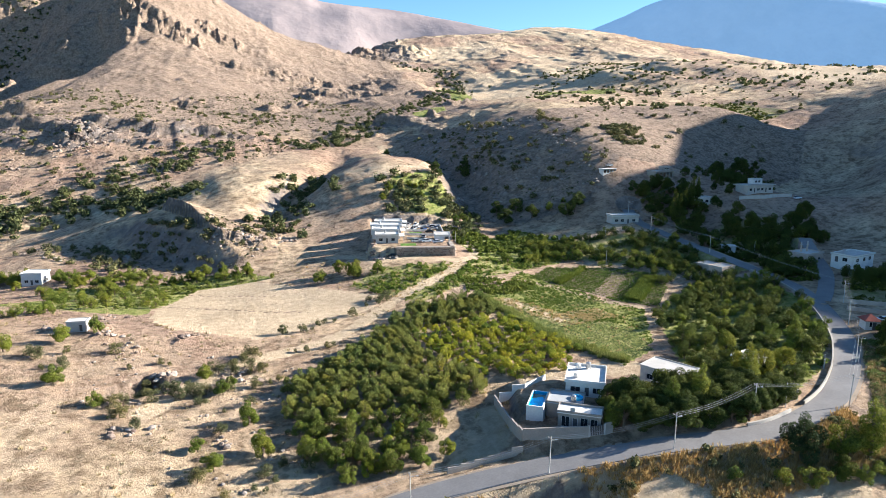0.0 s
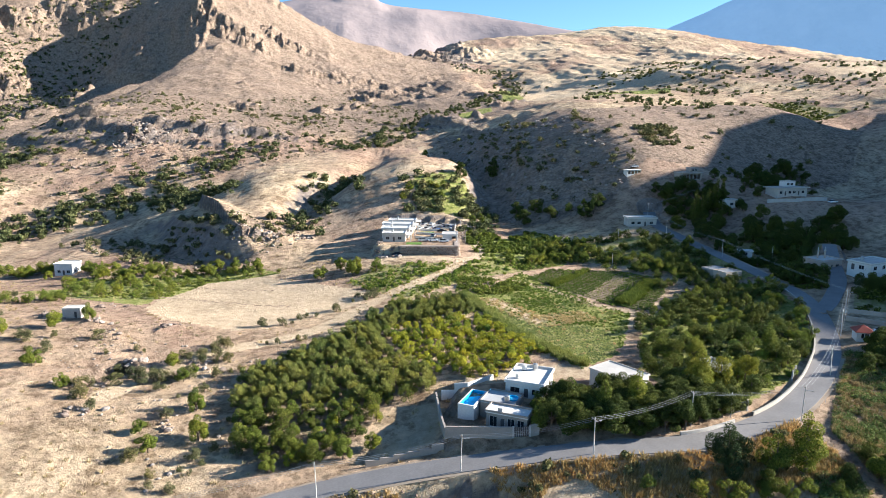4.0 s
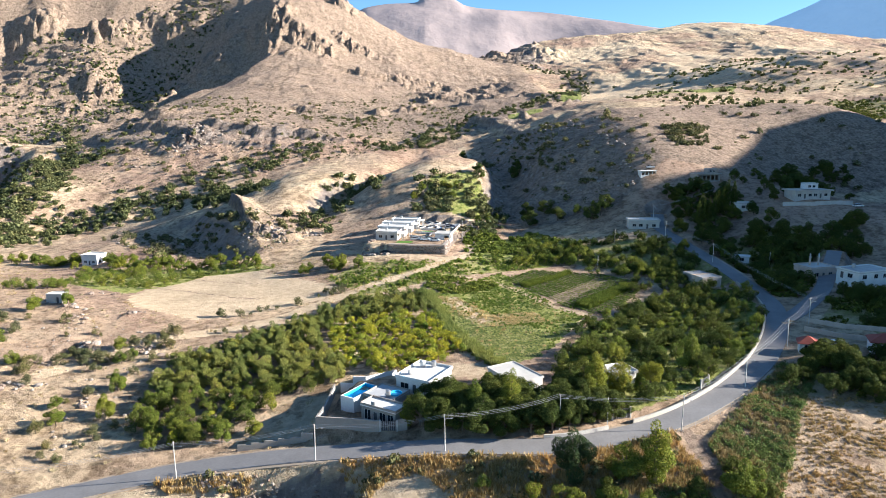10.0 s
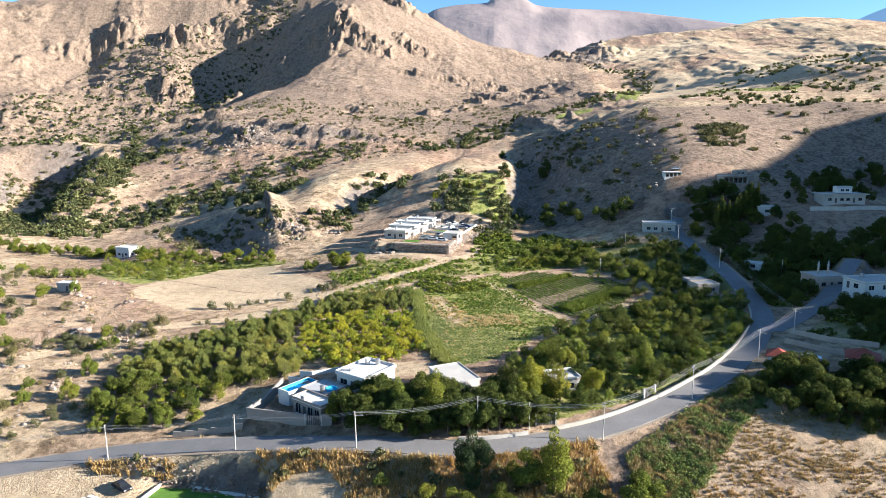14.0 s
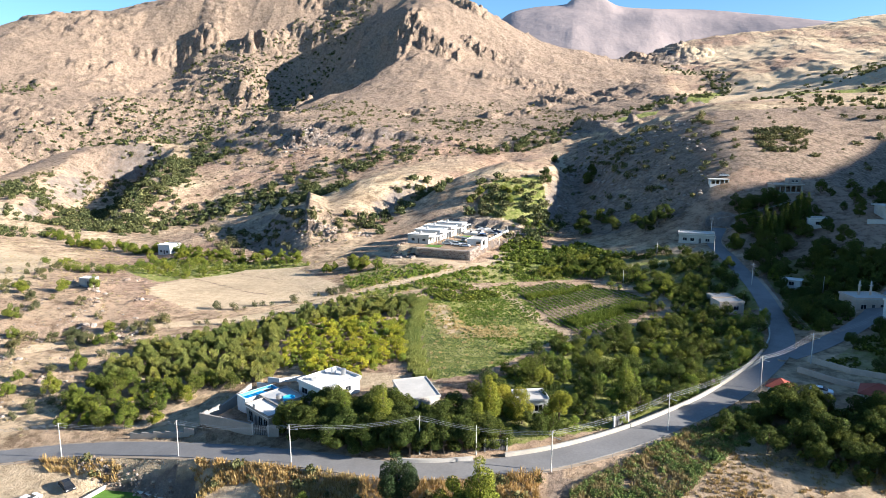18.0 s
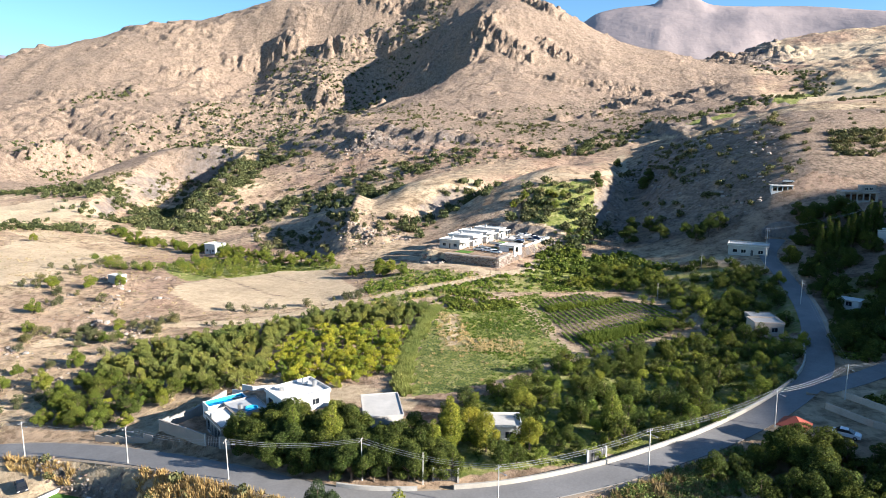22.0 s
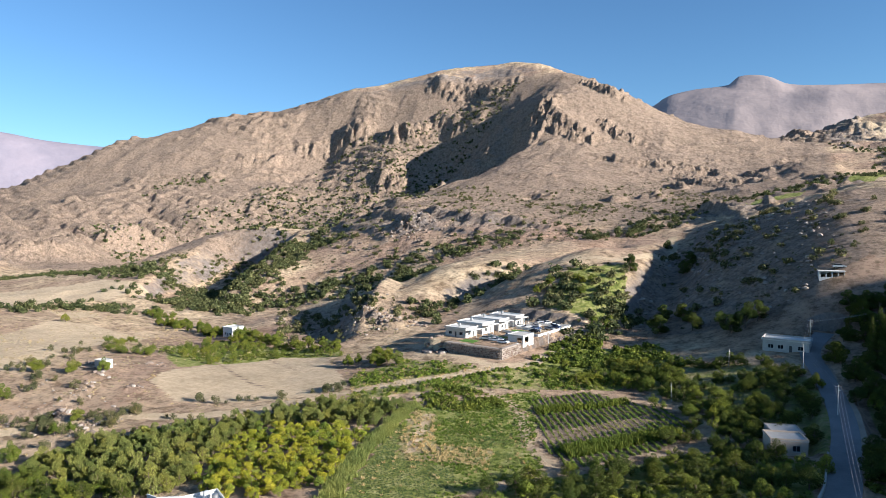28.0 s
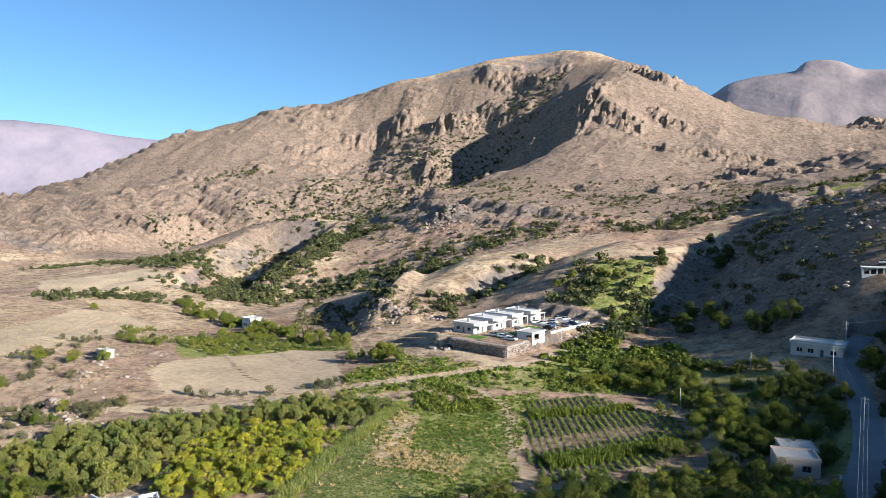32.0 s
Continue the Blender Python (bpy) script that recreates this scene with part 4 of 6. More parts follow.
# kept clear of trees: houses, yards and the views down to them
CLEAR = [(-163.5, 318, 8), (-158, 308, 5), (-153, 299, 4), (-128, 212, 6), (-23, 130, 12), (-15, 136, 9), (5.5, 132.5, 7), (91, 279, 8), (84, 208, 6), (119, 202, 7), (126, 188, 8), (163, 273, 10), (160, 264, 6), (132, 307, 8),
         (111.5, 233.5, 4), (93, 139, 6), (77.6, 142.6, 4), (87, 145, 6), (-5, 300, 34), (28, 134, 4), (133, 275, 4), (-20, 98, 7), (-40, 104, 11)]


def off_road(places, room=4.5):
    out = []
    for x, y in places:
        if any((x - cx) ** 2 + (y - cy) ** 2 < r * r for cx, cy, r in CLEAR):
            continue
        if all(((line[:, 0] - x) ** 2 + (line[:, 1] - y) ** 2).min() > (half + room - 3) ** 2 for half, line in LINES.values()):
            out.append((x, y))
    return out


def shrub_form(seed, leaves, size):
    """A low many-lobed shrub about 1 m high and 1.3 m wide."""
    r = np.random.RandomState(seed)
    lobes = [(r.uniform(-0.4, 0.4), r.uniform(-0.4, 0.4), r.uniform(0.25, 0.65), r.uniform(0.2, 0.42), r.uniform(0.2, 0.42), r.uniform(0.2, 0.38)) for _ in range(5)]
    lobes.append((0, 0, 0.3, 0.5, 0.5, 0.3))
    return leaf_cloud(r, lobes, leaves, size)


def blade_form(seed, blades, size):
    """A tuft of grass about 1 m high: thin blades that lean out of one root."""
    r = np.random.RandomState(seed)
    a = r.uniform(0, 2 * math.pi, blades)
    out, lean, tall = r.uniform(0, 0.45, blades), r.uniform(0.05, 0.5, blades), r.uniform(0.45, 1.05, blades)
    base = np.stack([np.cos(a) * out, np.sin(a) * out, np.zeros(blades)], -1)
    tip = base + np.stack([np.cos(a) * lean, np.sin(a) * lean, tall], -1)
    b = r.uniform(0, 2 * math.pi, blades)
    w = np.stack([np.cos(b), np.sin(b), np.zeros(blades)], -1) * size
    return np.stack([base - w, base + w, tip + w * 0.35, tip - w * 0.35], 1)


def stuff(name, label, category, places, sizes, material, rng, leaves=70, size=0.17, flat=1.0, forms=5, blades=False):
    """Many shrubs or tufts as one piece."""
    shapes = [(blade_form if blades else shrub_form)(100 + k, leaves, size) for k in range(forms)]
    x, y = np.array([p[0] for p in places]), np.array([p[1] for p in places])
    z = ground_z(x, y)
    out = []
    for px, py, pz in zip(x, y, z):
        s, a = rng.uniform(*sizes), rng.uniform(0, 2 * math.pi)
        c, d = math.cos(a) * s, math.sin(a) * s
        q = shapes[rng.randint(forms)]
        out.append(np.stack([px + q[..., 0] * c - q[..., 1] * d, py + q[..., 0] * d + q[..., 1] * c, pz - 0.08 * s + q[..., 2] * s * flat * rng.uniform(0.8, 1.2)], -1))
    return tagged(new(name, cloud_mesh(name, np.concatenate(out), material)), label, category, kind="stuff")


SHRUBS = [tree_kind("wild_shrub", "grey-green wild shrub on the dry slope", 90 + k, 2.6, 2.6, LEAF_SCRUB, 460, 0.15, low=-0.1) for k in range(4)]
SAPLINGS = [tree_kind("fruit_tree", "small green fruit tree beside the fields", 110 + k, 3.6, 3.4, LEAF_MID, 620, 0.17) for k in range(4)]

near_shrubs = off_road(within(WILD["wild_left"], 60, rng, 12) + within(WILD["foot_hill"], 45, rng, 15) + along(WILD["field_edge"], 3, 14, rng) + along(WILD["track_edge"], 3, 10, rng)
                       + along(WILD["front_bank"], 4, 8, rng) + along(WILD["west_belt5"], 10, 30, rng))
plant_copies(SHRUBS, near_shrubs, "shrubs on the dry slopes", rng, 0.45, 1.4)
plant_copies(PLUMS, off_road(within([(58, 206), (66, 224), (58, 240), (72, 238), (81, 214), (74, 204)], 40, rng, 20)), "trees between the plot and the road", rng, 0.6, 1.0)
roadside = [(48, 254), (66, 236), (78, 215), (90, 202), (96, 222), (96, 244), (92, 264), (74, 270), (58, 276), (36, 277)]
plant_copies(PLUMS, off_road(within(roadside, 150, rng, 18)), "trees between the plot and the road", rng, 0.6, 1.1)
plant_copies(SAPLINGS, off_road(along(WILD["plot_belt"], 7, 60, rng) + along(WILD["plot_belt2"], 8, 45, rng) + scattered(LOTS["hut_orchard"], 6, rng, 0.3, 15) + along(WILD["hut_belt2"], 6, 30, rng)), "small fruit trees", rng, 0.6, 1.25)
plant_copies(ROUND, off_road(along(WILD["hut_belt"], 8, 60, rng) + along(WILD["grove"], 6, 9, rng) + along(WILD["spring"], 10, 14, rng) + along(WILD["west_belt4"], 8, 30, rng)), "trees along the stream", rng, 0.5, 1.0)
plant_copies(DARKS, off_road(within(WILD["village"], 130, rng, 20) + within(WILD["village_up"], 55, rng, 20) + within([(68, 132), (75, 137), (88, 136), (102, 132), (104, 116), (86, 112), (74, 121)], 48, rng)), "trees between the village houses", rng, 0.6, 1.15)
yards = [[(105, 206), (106, 224), (108, 250), (128, 252), (152, 236), (138, 226), (124, 212), (112, 208)], [(93, 160), (104, 172), (117, 184), (134, 180), (126, 164), (106, 150), (99, 155)], [(90, 190), (96, 184), (104, 180), (112, 192), (108, 203), (100, 203)], [(60, 124), (74, 138), (82, 138), (104, 130), (112, 140), (120, 120), (104, 104), (80, 112)]]
GARDENS = [tree_kind("garden_tree", "leafy garden tree beside the village houses", 160 + k, 5.6, 5.2, LEAF_SHADE, 1500, 0.23) for k in range(3)]
plant_copies(GARDENS, off_road([q for poly, n in zip(yards, (75, 50, 26, 55)) for q in within(poly, n, rng, 14)]), "garden trees in the village", rng, 0.45, 1.0)
stuff("village_shrubs", "dark low shrubs and rank weeds between village yards", "shrubs", off_road([q for poly in yards for q in within(poly, 160, rng, 10)], 4.2), (0.8, 2.4), LEAF_DARK, rng, 60, 0.16)
plant_copies(POPLARS, [(112 + 2.6 * k + rng.uniform(-0.5, 0.5), 271 + 0.9 * k + rng.uniform(-1, 1)) for k in range(8)], "row of poplars", rng, 0.85, 1.15)

stuff("hillside_shrubs", "scattered grey-green shrubs over dry hillsides", "shrubs",
      within(WILD["dark_hill"], 110, rng, 30) + within(WILD["lower_slopes"], 420, rng, 40) + within(WILD["east_slope"], 60, rng) + within(LOTS["east_brown"], 50, rng, 30) + within(WILD["thicket"], 110, rng) + within(WILD["foot_hill"], 110, rng)
      + within(WILD["face"], 120, rng, 60) + within(LOTS["green_slope"], 90, rng, 8) + within(WILD["west_foot"], 190, rng, 14), (1.0, 4.6), LEAF_SCRUB, rng, 110, 0.125)
stuff("valley_thickets", "dark green thickets along gullies and streams", "bushes",
      along(WILD["foot_belt"], 24, 430, rng) + along(WILD["foot_belt2"], 24, 110, rng) + along(WILD["gully"], 16, 70, rng) + along(WILD["gully2"], 26, 130, rng) + along(WILD["river"], 26, 300, rng)
      + along(WILD["west_belt"], 26, 420, rng) + along(WILD["west_belt2"], 22, 320, rng) + along(WILD["west_belt3"], 16, 70, rng) + along(WILD["spring"], 14, 60, rng), (1.6, 6.2), LEAF_OLIVE, rng, 150, 0.115)
stuff("glen_thicket", "dense dark wood at the mouth of the ravine", "bushes", along([(-420, 488), (-365, 479), (-315, 477), (-285, 475), (-280, 498), (-282, 528), (-309, 596), (-310, 625)], 16, 420, rng) + along([(-309, 419), (-288, 425), (-272, 438), (-269, 461)], 12, 110, rng), (2.0, 6.5), LEAF_OLIVE, rng, 90, 0.15)
stuff("mountain_shrubs", "small dark shrubs on rocky mountain slopes", "shrubs",
      within(WILD["mountain"], 3600, rng, 90) + within(WILD["ravine"], 900, rng, 50) + along(WILD["ledge"], 24, 90, rng) + along(WILD["ledge2"], 24, 90, rng), (1.2, 5.0), LEAF_OLIVE, rng, 26, 0.3)
stuff("slope_cushions", "small dusty cushion shrubs dotted over the slopes", "shrubs",
      within(WILD["west_foot"], 350, rng, 14) + within(WILD["lower_slopes"], 2600, rng, 18) + within(WILD["face"], 2200, rng, 22) + within(WILD["mountain"], 2600, rng, 35) + within(WILD["foot_hill"], 260, rng, 10) + within(WILD["dark_hill"], 500, rng, 14), (0.35, 1.25), leafy("leaf_cushion", (0.08, 0.075, 0.045), (0.19, 0.165, 0.10), (0.29, 0.25, 0.16)), rng, 11, 0.34)
stuff("plateau_shrubs", "low shrubs dotted over the far plateau", "shrubs", within(WILD["plateau"], 200, rng, 30) + within([(180, 430), (420, 470), (620, 560), (760, 760), (800, 1200), (420, 1000), (300, 800), (190, 600)], 1150, rng, 40), (0.8, 5.0), LEAF_OLIVE, rng, 36, 0.25)
stuff("plateau_vines", "green vineyard rows on the plateau's edge", "vines", within(LOTS["plateau_vines"], 420, rng, 80), (1.2, 2.4), LEAF_DARK, rng, 40, 0.2)

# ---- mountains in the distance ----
def haze(name, col, sky_col, amount, haze_glow=(0, 0, 0)):
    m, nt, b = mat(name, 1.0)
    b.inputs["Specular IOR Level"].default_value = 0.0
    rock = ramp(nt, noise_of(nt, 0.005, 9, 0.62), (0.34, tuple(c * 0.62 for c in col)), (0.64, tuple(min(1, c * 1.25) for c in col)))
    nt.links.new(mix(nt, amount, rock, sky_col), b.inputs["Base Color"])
    # painted haze: a faint glow on top of the sky colour mixed in
    b.inputs["Emission Color"].default_value = (*haze_glow, 1)
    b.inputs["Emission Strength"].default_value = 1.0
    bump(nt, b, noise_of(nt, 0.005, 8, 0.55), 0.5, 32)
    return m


def far_range(name, label, line, depth, material, seed, rough=0.16, cap_from=9999):
    """A range whose crest follows the line (x, y, z), falling towards the valley and away from it."""
    crest = spline(line, 22)
    away = crest[:, :2] / np.linalg.norm(crest[:, :2], axis=1)[:, None]
    rows, n = [], 64
    for k in range(n):
        v = k / (n - 1) * 2 - 1
        xy = crest[:, :2] + away * v * depth
        fall = (0.5 - 0.5 * math.cos(math.pi * abs(v))) * 0.6 + abs(v) * 0.4
        cap = np.maximum(crest[:, 2] - cap_from, 0)
        z = (crest[:, 2] - cap) * (1 - fall) + cap * (1 - min(1, abs(v) * 7)) + (90 * (v < 0) - 100 * (v >= 0)) * fall
        z = z + crest[:, 2] * rough * (rolling(xy[:, 0] + seed * 77, xy[:, 1], 420, 6, True)) * min(1, 0.12 + fall * 3) * (1 - fall * 0.4)
        rows.append(np.c_[xy, z])
    m = len(crest)
    idx = np.arange(n * m).reshape(n, m)
    quads = np.stack([idx[:-1, :-1], idx[:-1, 1:], idx[1:, 1:], idx[1:, :-1]], -1).reshape(-1, 4)
    tagged(new(name, sheet_mesh(name, np.concatenate(rows), quads, material)), label, "mountain", kind="structure")


# rock colours with the distance haze painted into tint and emission
FAR_TAN = haze("far_tan_rock_hazed", (0.27, 0.205, 0.165), (0.22, 0.21, 0.25), 0.35, (0.012, 0.015, 0.022))
FAR_BLUE = haze("far_blue_rock_hazed", (0.30, 0.27, 0.27), (0.20, 0.27, 0.38), 0.75, (0.045, 0.078, 0.115))
FAR_ROSE = haze("far_rose_rock_hazed", (0.24, 0.18, 0.165), (0.20, 0.20, 0.26), 0.6, (0.008, 0.008, 0.014))
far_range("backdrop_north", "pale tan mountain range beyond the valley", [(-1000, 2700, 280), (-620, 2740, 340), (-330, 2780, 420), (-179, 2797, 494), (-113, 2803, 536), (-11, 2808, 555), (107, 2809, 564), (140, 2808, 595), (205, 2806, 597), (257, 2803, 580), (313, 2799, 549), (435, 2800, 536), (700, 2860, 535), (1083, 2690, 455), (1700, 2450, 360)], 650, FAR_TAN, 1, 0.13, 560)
far_range("backdrop_east", "mountain on the horizon, painted in blue haze", [(1700, 3850, 430), (1950, 3790, 540), (2114, 3711, 627), (2282, 3606, 704), (2465, 3478, 791), (2774, 3227, 845), (3082, 2923, 765), (3285, 2685, 694), (3500, 2300, 560)], 620, FAR_BLUE, 2, 0.12)
far_range("backdrop_west", "rose-grey mountains on the horizon, painted with haze", [(-3900, 1300, 400), (-3750, 1700, 480), (-3611, 2071, 534), (-3522, 2226, 528), (-3437, 2362, 517), (-3327, 2523, 487), (-3183, 2711, 469), (-2932, 2994, 440), (-2500, 3300, 350)], 600, FAR_ROSE, 3, 0.12)

# ---- houses ----
def box(bm, x0, x1, y0, y1, z0, z1, m=None):
    v = [bm.verts.new(p if m is None else m @ Vector(p)) for p in ((x0, y0, z0), (x1, y0, z0), (x1, y1, z0), (x0, y1, z0), (x0, y0, z1), (x1, y0, z1), (x1, y1, z1), (x0, y1, z1))]
    for f in ((0, 3, 2, 1), (4, 5, 6, 7), (0, 1, 5, 4), (1, 2, 6, 5), (2, 3, 7, 6), (3, 0, 4, 7)):
        bm.faces.new([v[k] for k in f])


def box_part(name, dims, material, parent, label=""):
    bm = bmesh.new()
    box(bm, *dims)
    return part(name, bm, material, parent, label)


def wall_with_openings(bm, width, low, high, thick, openings):
    """A wall along x, its outer face at y = 0, its inner face at y = thick, in one piece; openings (x0, x1, z0, z1)."""
    xs = sorted({0.0, width, *(o[0] for o in openings), *(o[1] for o in openings)})
    zs = sorted({low, high, *(o[2] for o in openings), *(o[3] for o in openings)})
    made = {}

    def vert(i, k, y):
        if (i, k, y) not in made:
            made[i, k, y] = bm.verts.new((xs[i], y, zs[k]))
        return made[i, k, y]

    def solid(i, k):
        if not (0 <= i < len(xs) - 1 and 0 <= k < len(zs) - 1):
            return False
        x, z = (xs[i] + xs[i + 1]) / 2, (zs[k] + zs[k + 1]) / 2
        return not any(a < x < b and c < z < d for a, b, c, d in openings)

    t = thick
    for i in range(len(xs) - 1):
        for k in range(len(zs) - 1):
            if not solid(i, k):
                continue
            bm.faces.new((vert(i, k, 0), vert(i + 1, k, 0), vert(i + 1, k + 1, 0), vert(i, k + 1, 0)))
            bm.faces.new((vert(i, k + 1, t), vert(i + 1, k + 1, t), vert(i + 1, k, t), vert(i, k, t)))
            if not solid(i - 1, k):
                bm.faces.new((vert(i, k, t), vert(i, k, 0), vert(i, k + 1, 0), vert(i, k + 1, t)))
            if not solid(i + 1, k):
                bm.faces.new((vert(i + 1, k, 0), vert(i + 1, k, t), vert(i + 1, k + 1, t), vert(i + 1, k + 1, 0)))
            if not solid(i, k - 1):
                bm.faces.new((vert(i, k, 0), vert(i, k, t), vert(i + 1, k, t), vert(i + 1, k, 0)))
            if not solid(i, k + 1):
                bm.faces.new((vert(i, k + 1, t), vert(i, k + 1, 0), vert(i + 1, k + 1, 0), vert(i + 1, k + 1, t)))


FRAME = plain("window_frame", (0.55, 0.54, 0.52), 0.6, 0.08, 3)
DOOR = plain("metal_door", (0.09, 0.085, 0.085), 0.5, 0.1, 2)


def house(name, label, x, y, turn, w, d, h, z, walls, roof, openings, parapet=0.45, eaves=0.0, category="house", below=1.5):
    """A flat-roofed house: four walls with through openings, windows, doors, roof slab and parapet. openings: side -> (x0, x1, z0, z1, kind)."""
    root = new(name)
    root.matrix_basis = pose(x, y, z, 0, 0, turn)
    tagged(root, label, category)
    t = 0.28
    sides = {"front": (pose(-w / 2, -d / 2, 0), w), "right": (pose(w / 2, -d / 2 + t, 0, 0, 0, 90), d - 2 * t), "back": (pose(w / 2, d / 2, 0, 0, 0, 180), w), "left": (pose(-w / 2, d / 2 - t, 0, 0, 0, -90), d - 2 * t)}
    for side, (m, length) in sides.items():
        holes = openings.get(side, ())
        bm = bmesh.new()
        wall_with_openings(bm, length, -below, h, t, [o[:4] for o in holes])
        wall = part("wall", bm, walls, root)
        wall.matrix_basis = m
        for x0, x1, z0, z1, kind in holes:
            if kind == "gap":
                continue
            bm = bmesh.new()
            f = 0.07
            for a in ((x0, x0 + f, z0, z1), (x1 - f, x1, z0, z1), (x0 + f, x1 - f, z1 - f, z1), (x0 + f, x1 - f, z0, z0 + f)):
                box(bm, a[0], a[1], 0.08, 0.16, a[2], a[3])
            if kind == "window" and x1 - x0 > 1.0:
                box(bm, (x0 + x1) / 2 - 0.03, (x0 + x1) / 2 + 0.03, 0.085, 0.155, z0 + f, z1 - f)
            win = part("window" if kind == "window" else "door", bm, FRAME, root, "")
            win.matrix_basis = m
            box_part("pane" if kind == "window" else "door_leaf", (x0 + f, x1 - f, 0.1, 0.14, z0 + f, z1 - f), DARK_GLASS if kind == "window" else DOOR, win)
            if kind == "window":
                s = box_part("sill", (x0 - 0.08, x1 + 0.08, -0.08, 0.06, z0 - 0.07, z0 - 0.004), FRAME, win)
    e = eaves
    box_part("roof", (-w / 2 - e, w / 2 + e, -d / 2 - e, d / 2 + e, h + 0.004, h + 0.2), roof, root)
    if parapet:
        bm = bmesh.new()
        a, b, q = w / 2 + e, d / 2 + e, 0.18
        for p in ((-a, a, -b, -b + q), (-a, a, b - q, b), (-a, -a + q, -b + q, b - q), (a - q, a, -b + q, b - q)):
            box(bm, *p, h + 0.2, h + 0.2 + parapet)
        part("parapet", bm, walls, root)
    return root


def row_of(width, kind_list, margin=0.9, sill=0.9, top=2.2):
    """Openings spread along a wall: w window, d door."""
    step = (width - 2 * margin) / len(kind_list)
    out = []
    for k, kind in enumerate(kind_list):
        c = margin + step * (k + 0.5)
        if kind == "w":
            out.append((c - min(0.8, step * 0.36), c + min(0.8, step * 0.36), sill, top, "window"))
        elif kind == "d":
            out.append((c - 0.5, c + 0.5, 0.02, top, "door"))
    return out


def tank(x, y, z, label="cylindrical water tank on a flat roof", r=0.55, h=1.1, material=None):
    root = new("water_tank")
    root.matrix_basis = pose(x, y, z)
    tagged(root, label, "tank")
    bm = bmesh.new()
    limb(bm, (0, 0, 0.25), (0, 0, 0.25 + h), r, r, 16)
    rings = [[bm.verts.new((r * s * math.cos(k * math.pi / 8), r * s * math.sin(k * math.pi / 8), 0.25 + h + dz)) for k in range(16)] for s, dz in ((1, 0), (0.7, 0.12), (0.2, 0.18))]
    for a, b in zip(rings, rings[1:]):
        for k in range(16):
            bm.faces.new((a[k], a[(k + 1) % 16], b[(k + 1) % 16], b[k]))
    bm.faces.new(rings[-1])
    part("barrel", bm, material or METAL, root)
    bm = bmesh.new()
    for px, py in ((-0.35, -0.35), (0.35, -0.35), (0.35, 0.35), (-0.35, 0.35)):
        box(bm, px - 0.04, px + 0.04, py - 0.04, py + 0.04, 0, 0.26)
    part("stand", bm, METAL, root)


def cooler(x, y, z, turn):
    root = new("air_cooler")
    root.matrix_basis = pose(x, y, z, 0, 0, turn)
    tagged(root, "pale metal evaporative air cooler on a roof", "cooler")
    box_part("cabinet", (-0.5, 0.5, -0.45, 0.45, 0.15, 1.05), FRAME, root)
    bm = bmesh.new()
    for k in range(5):
        box(bm, -0.4, 0.4, -0.475, -0.455, 0.28 + k * 0.14, 0.36 + k * 0.14)
    part("louvre", bm, METAL, root)
    bm = bmesh.new()
    for px in (-0.45, 0.4):
        box(bm, px, px + 0.05, -0.4, 0.4, 0, 0.148)
    part("foot_rail", bm, METAL, root)


# the villa beside the road
house("villa_upper_house", "two-tone flat-roofed villa with a white roof", -14.5, 136.9, -34, 8.1, 10.0, 2.95, 2.75, WHITE_WALL, WHITE_ROOF,
      {"front": [(1.0, 3.1, 0.8, 2.1, "window"), (4.0, 5.0, 0.02, 2.1, "door"), (5.7, 7.3, 0.8, 2.1, "window")], "right": row_of(9.4, "ww")}, 0.5, 0.25)
tank(-12.2, 139.8, 5.92)
tank(-14.6, 140.2, 5.92, "round white water tank on a flat roof", 0.6, 1.0, WHITE_WALL)
cooler(-17.4, 136.0, 5.92, 20)
house("villa_lower_house", "flat-roofed villa wing with dark windows facing the yard", -23.3, 124.3, -36, 8.4, 3.9, 3.1, 0.9, BLOCK_WALL, WHITE_ROOF,
      {"front": [(0.7, 2.3, 0.3, 2.5, "window"), (2.9, 3.9, 0.02, 2.3, "door"), (4.4, 5.9, 0.3, 2.5, "window"), (6.4, 7.8, 0.3, 2.5, "window")], "left": row_of(3.3, "w", 0.5)}, 0.4, 0.2)
house("villa_terrace_wing", "low villa wing with a grey tiled roof terrace", -22.7, 131.0, -36, 7.4, 6.6, 2.9, 0.9, BLOCK_WALL, TERRACE_TILE, {"left": row_of(6.0, "w")}, 0.3, 0.0)
tank(-22.4, 128.6, 4.02)
cooler(-25.2, 123.9, 4.22, -36)


def paddling_pool(x, y, z):
    root = new("paddling_pool")
    root.matrix_basis = pose(x, y, z)
    tagged(root, "round turquoise basin on the roof terrace", "basin")
    bm = bmesh.new()
    rings = [[bm.verts.new((r * math.cos(k * math.pi / 12), r * math.sin(k * math.pi / 12), h)) for k in range(24)] for r, h in ((1.25, 0), (1.25, 0.4), (1.12, 0.4), (1.1, 0.1))]
    for a, b in zip(rings, rings[1:]):
        for k in range(24):
            bm.faces.new((a[k], a[(k + 1) % 24], b[(k + 1) % 24], b[k]))
    bm.faces.new(rings[-1])
    part("basin_wall", bm, POOL, root)


paddling_pool(-20.8, 129.9, 4.0)


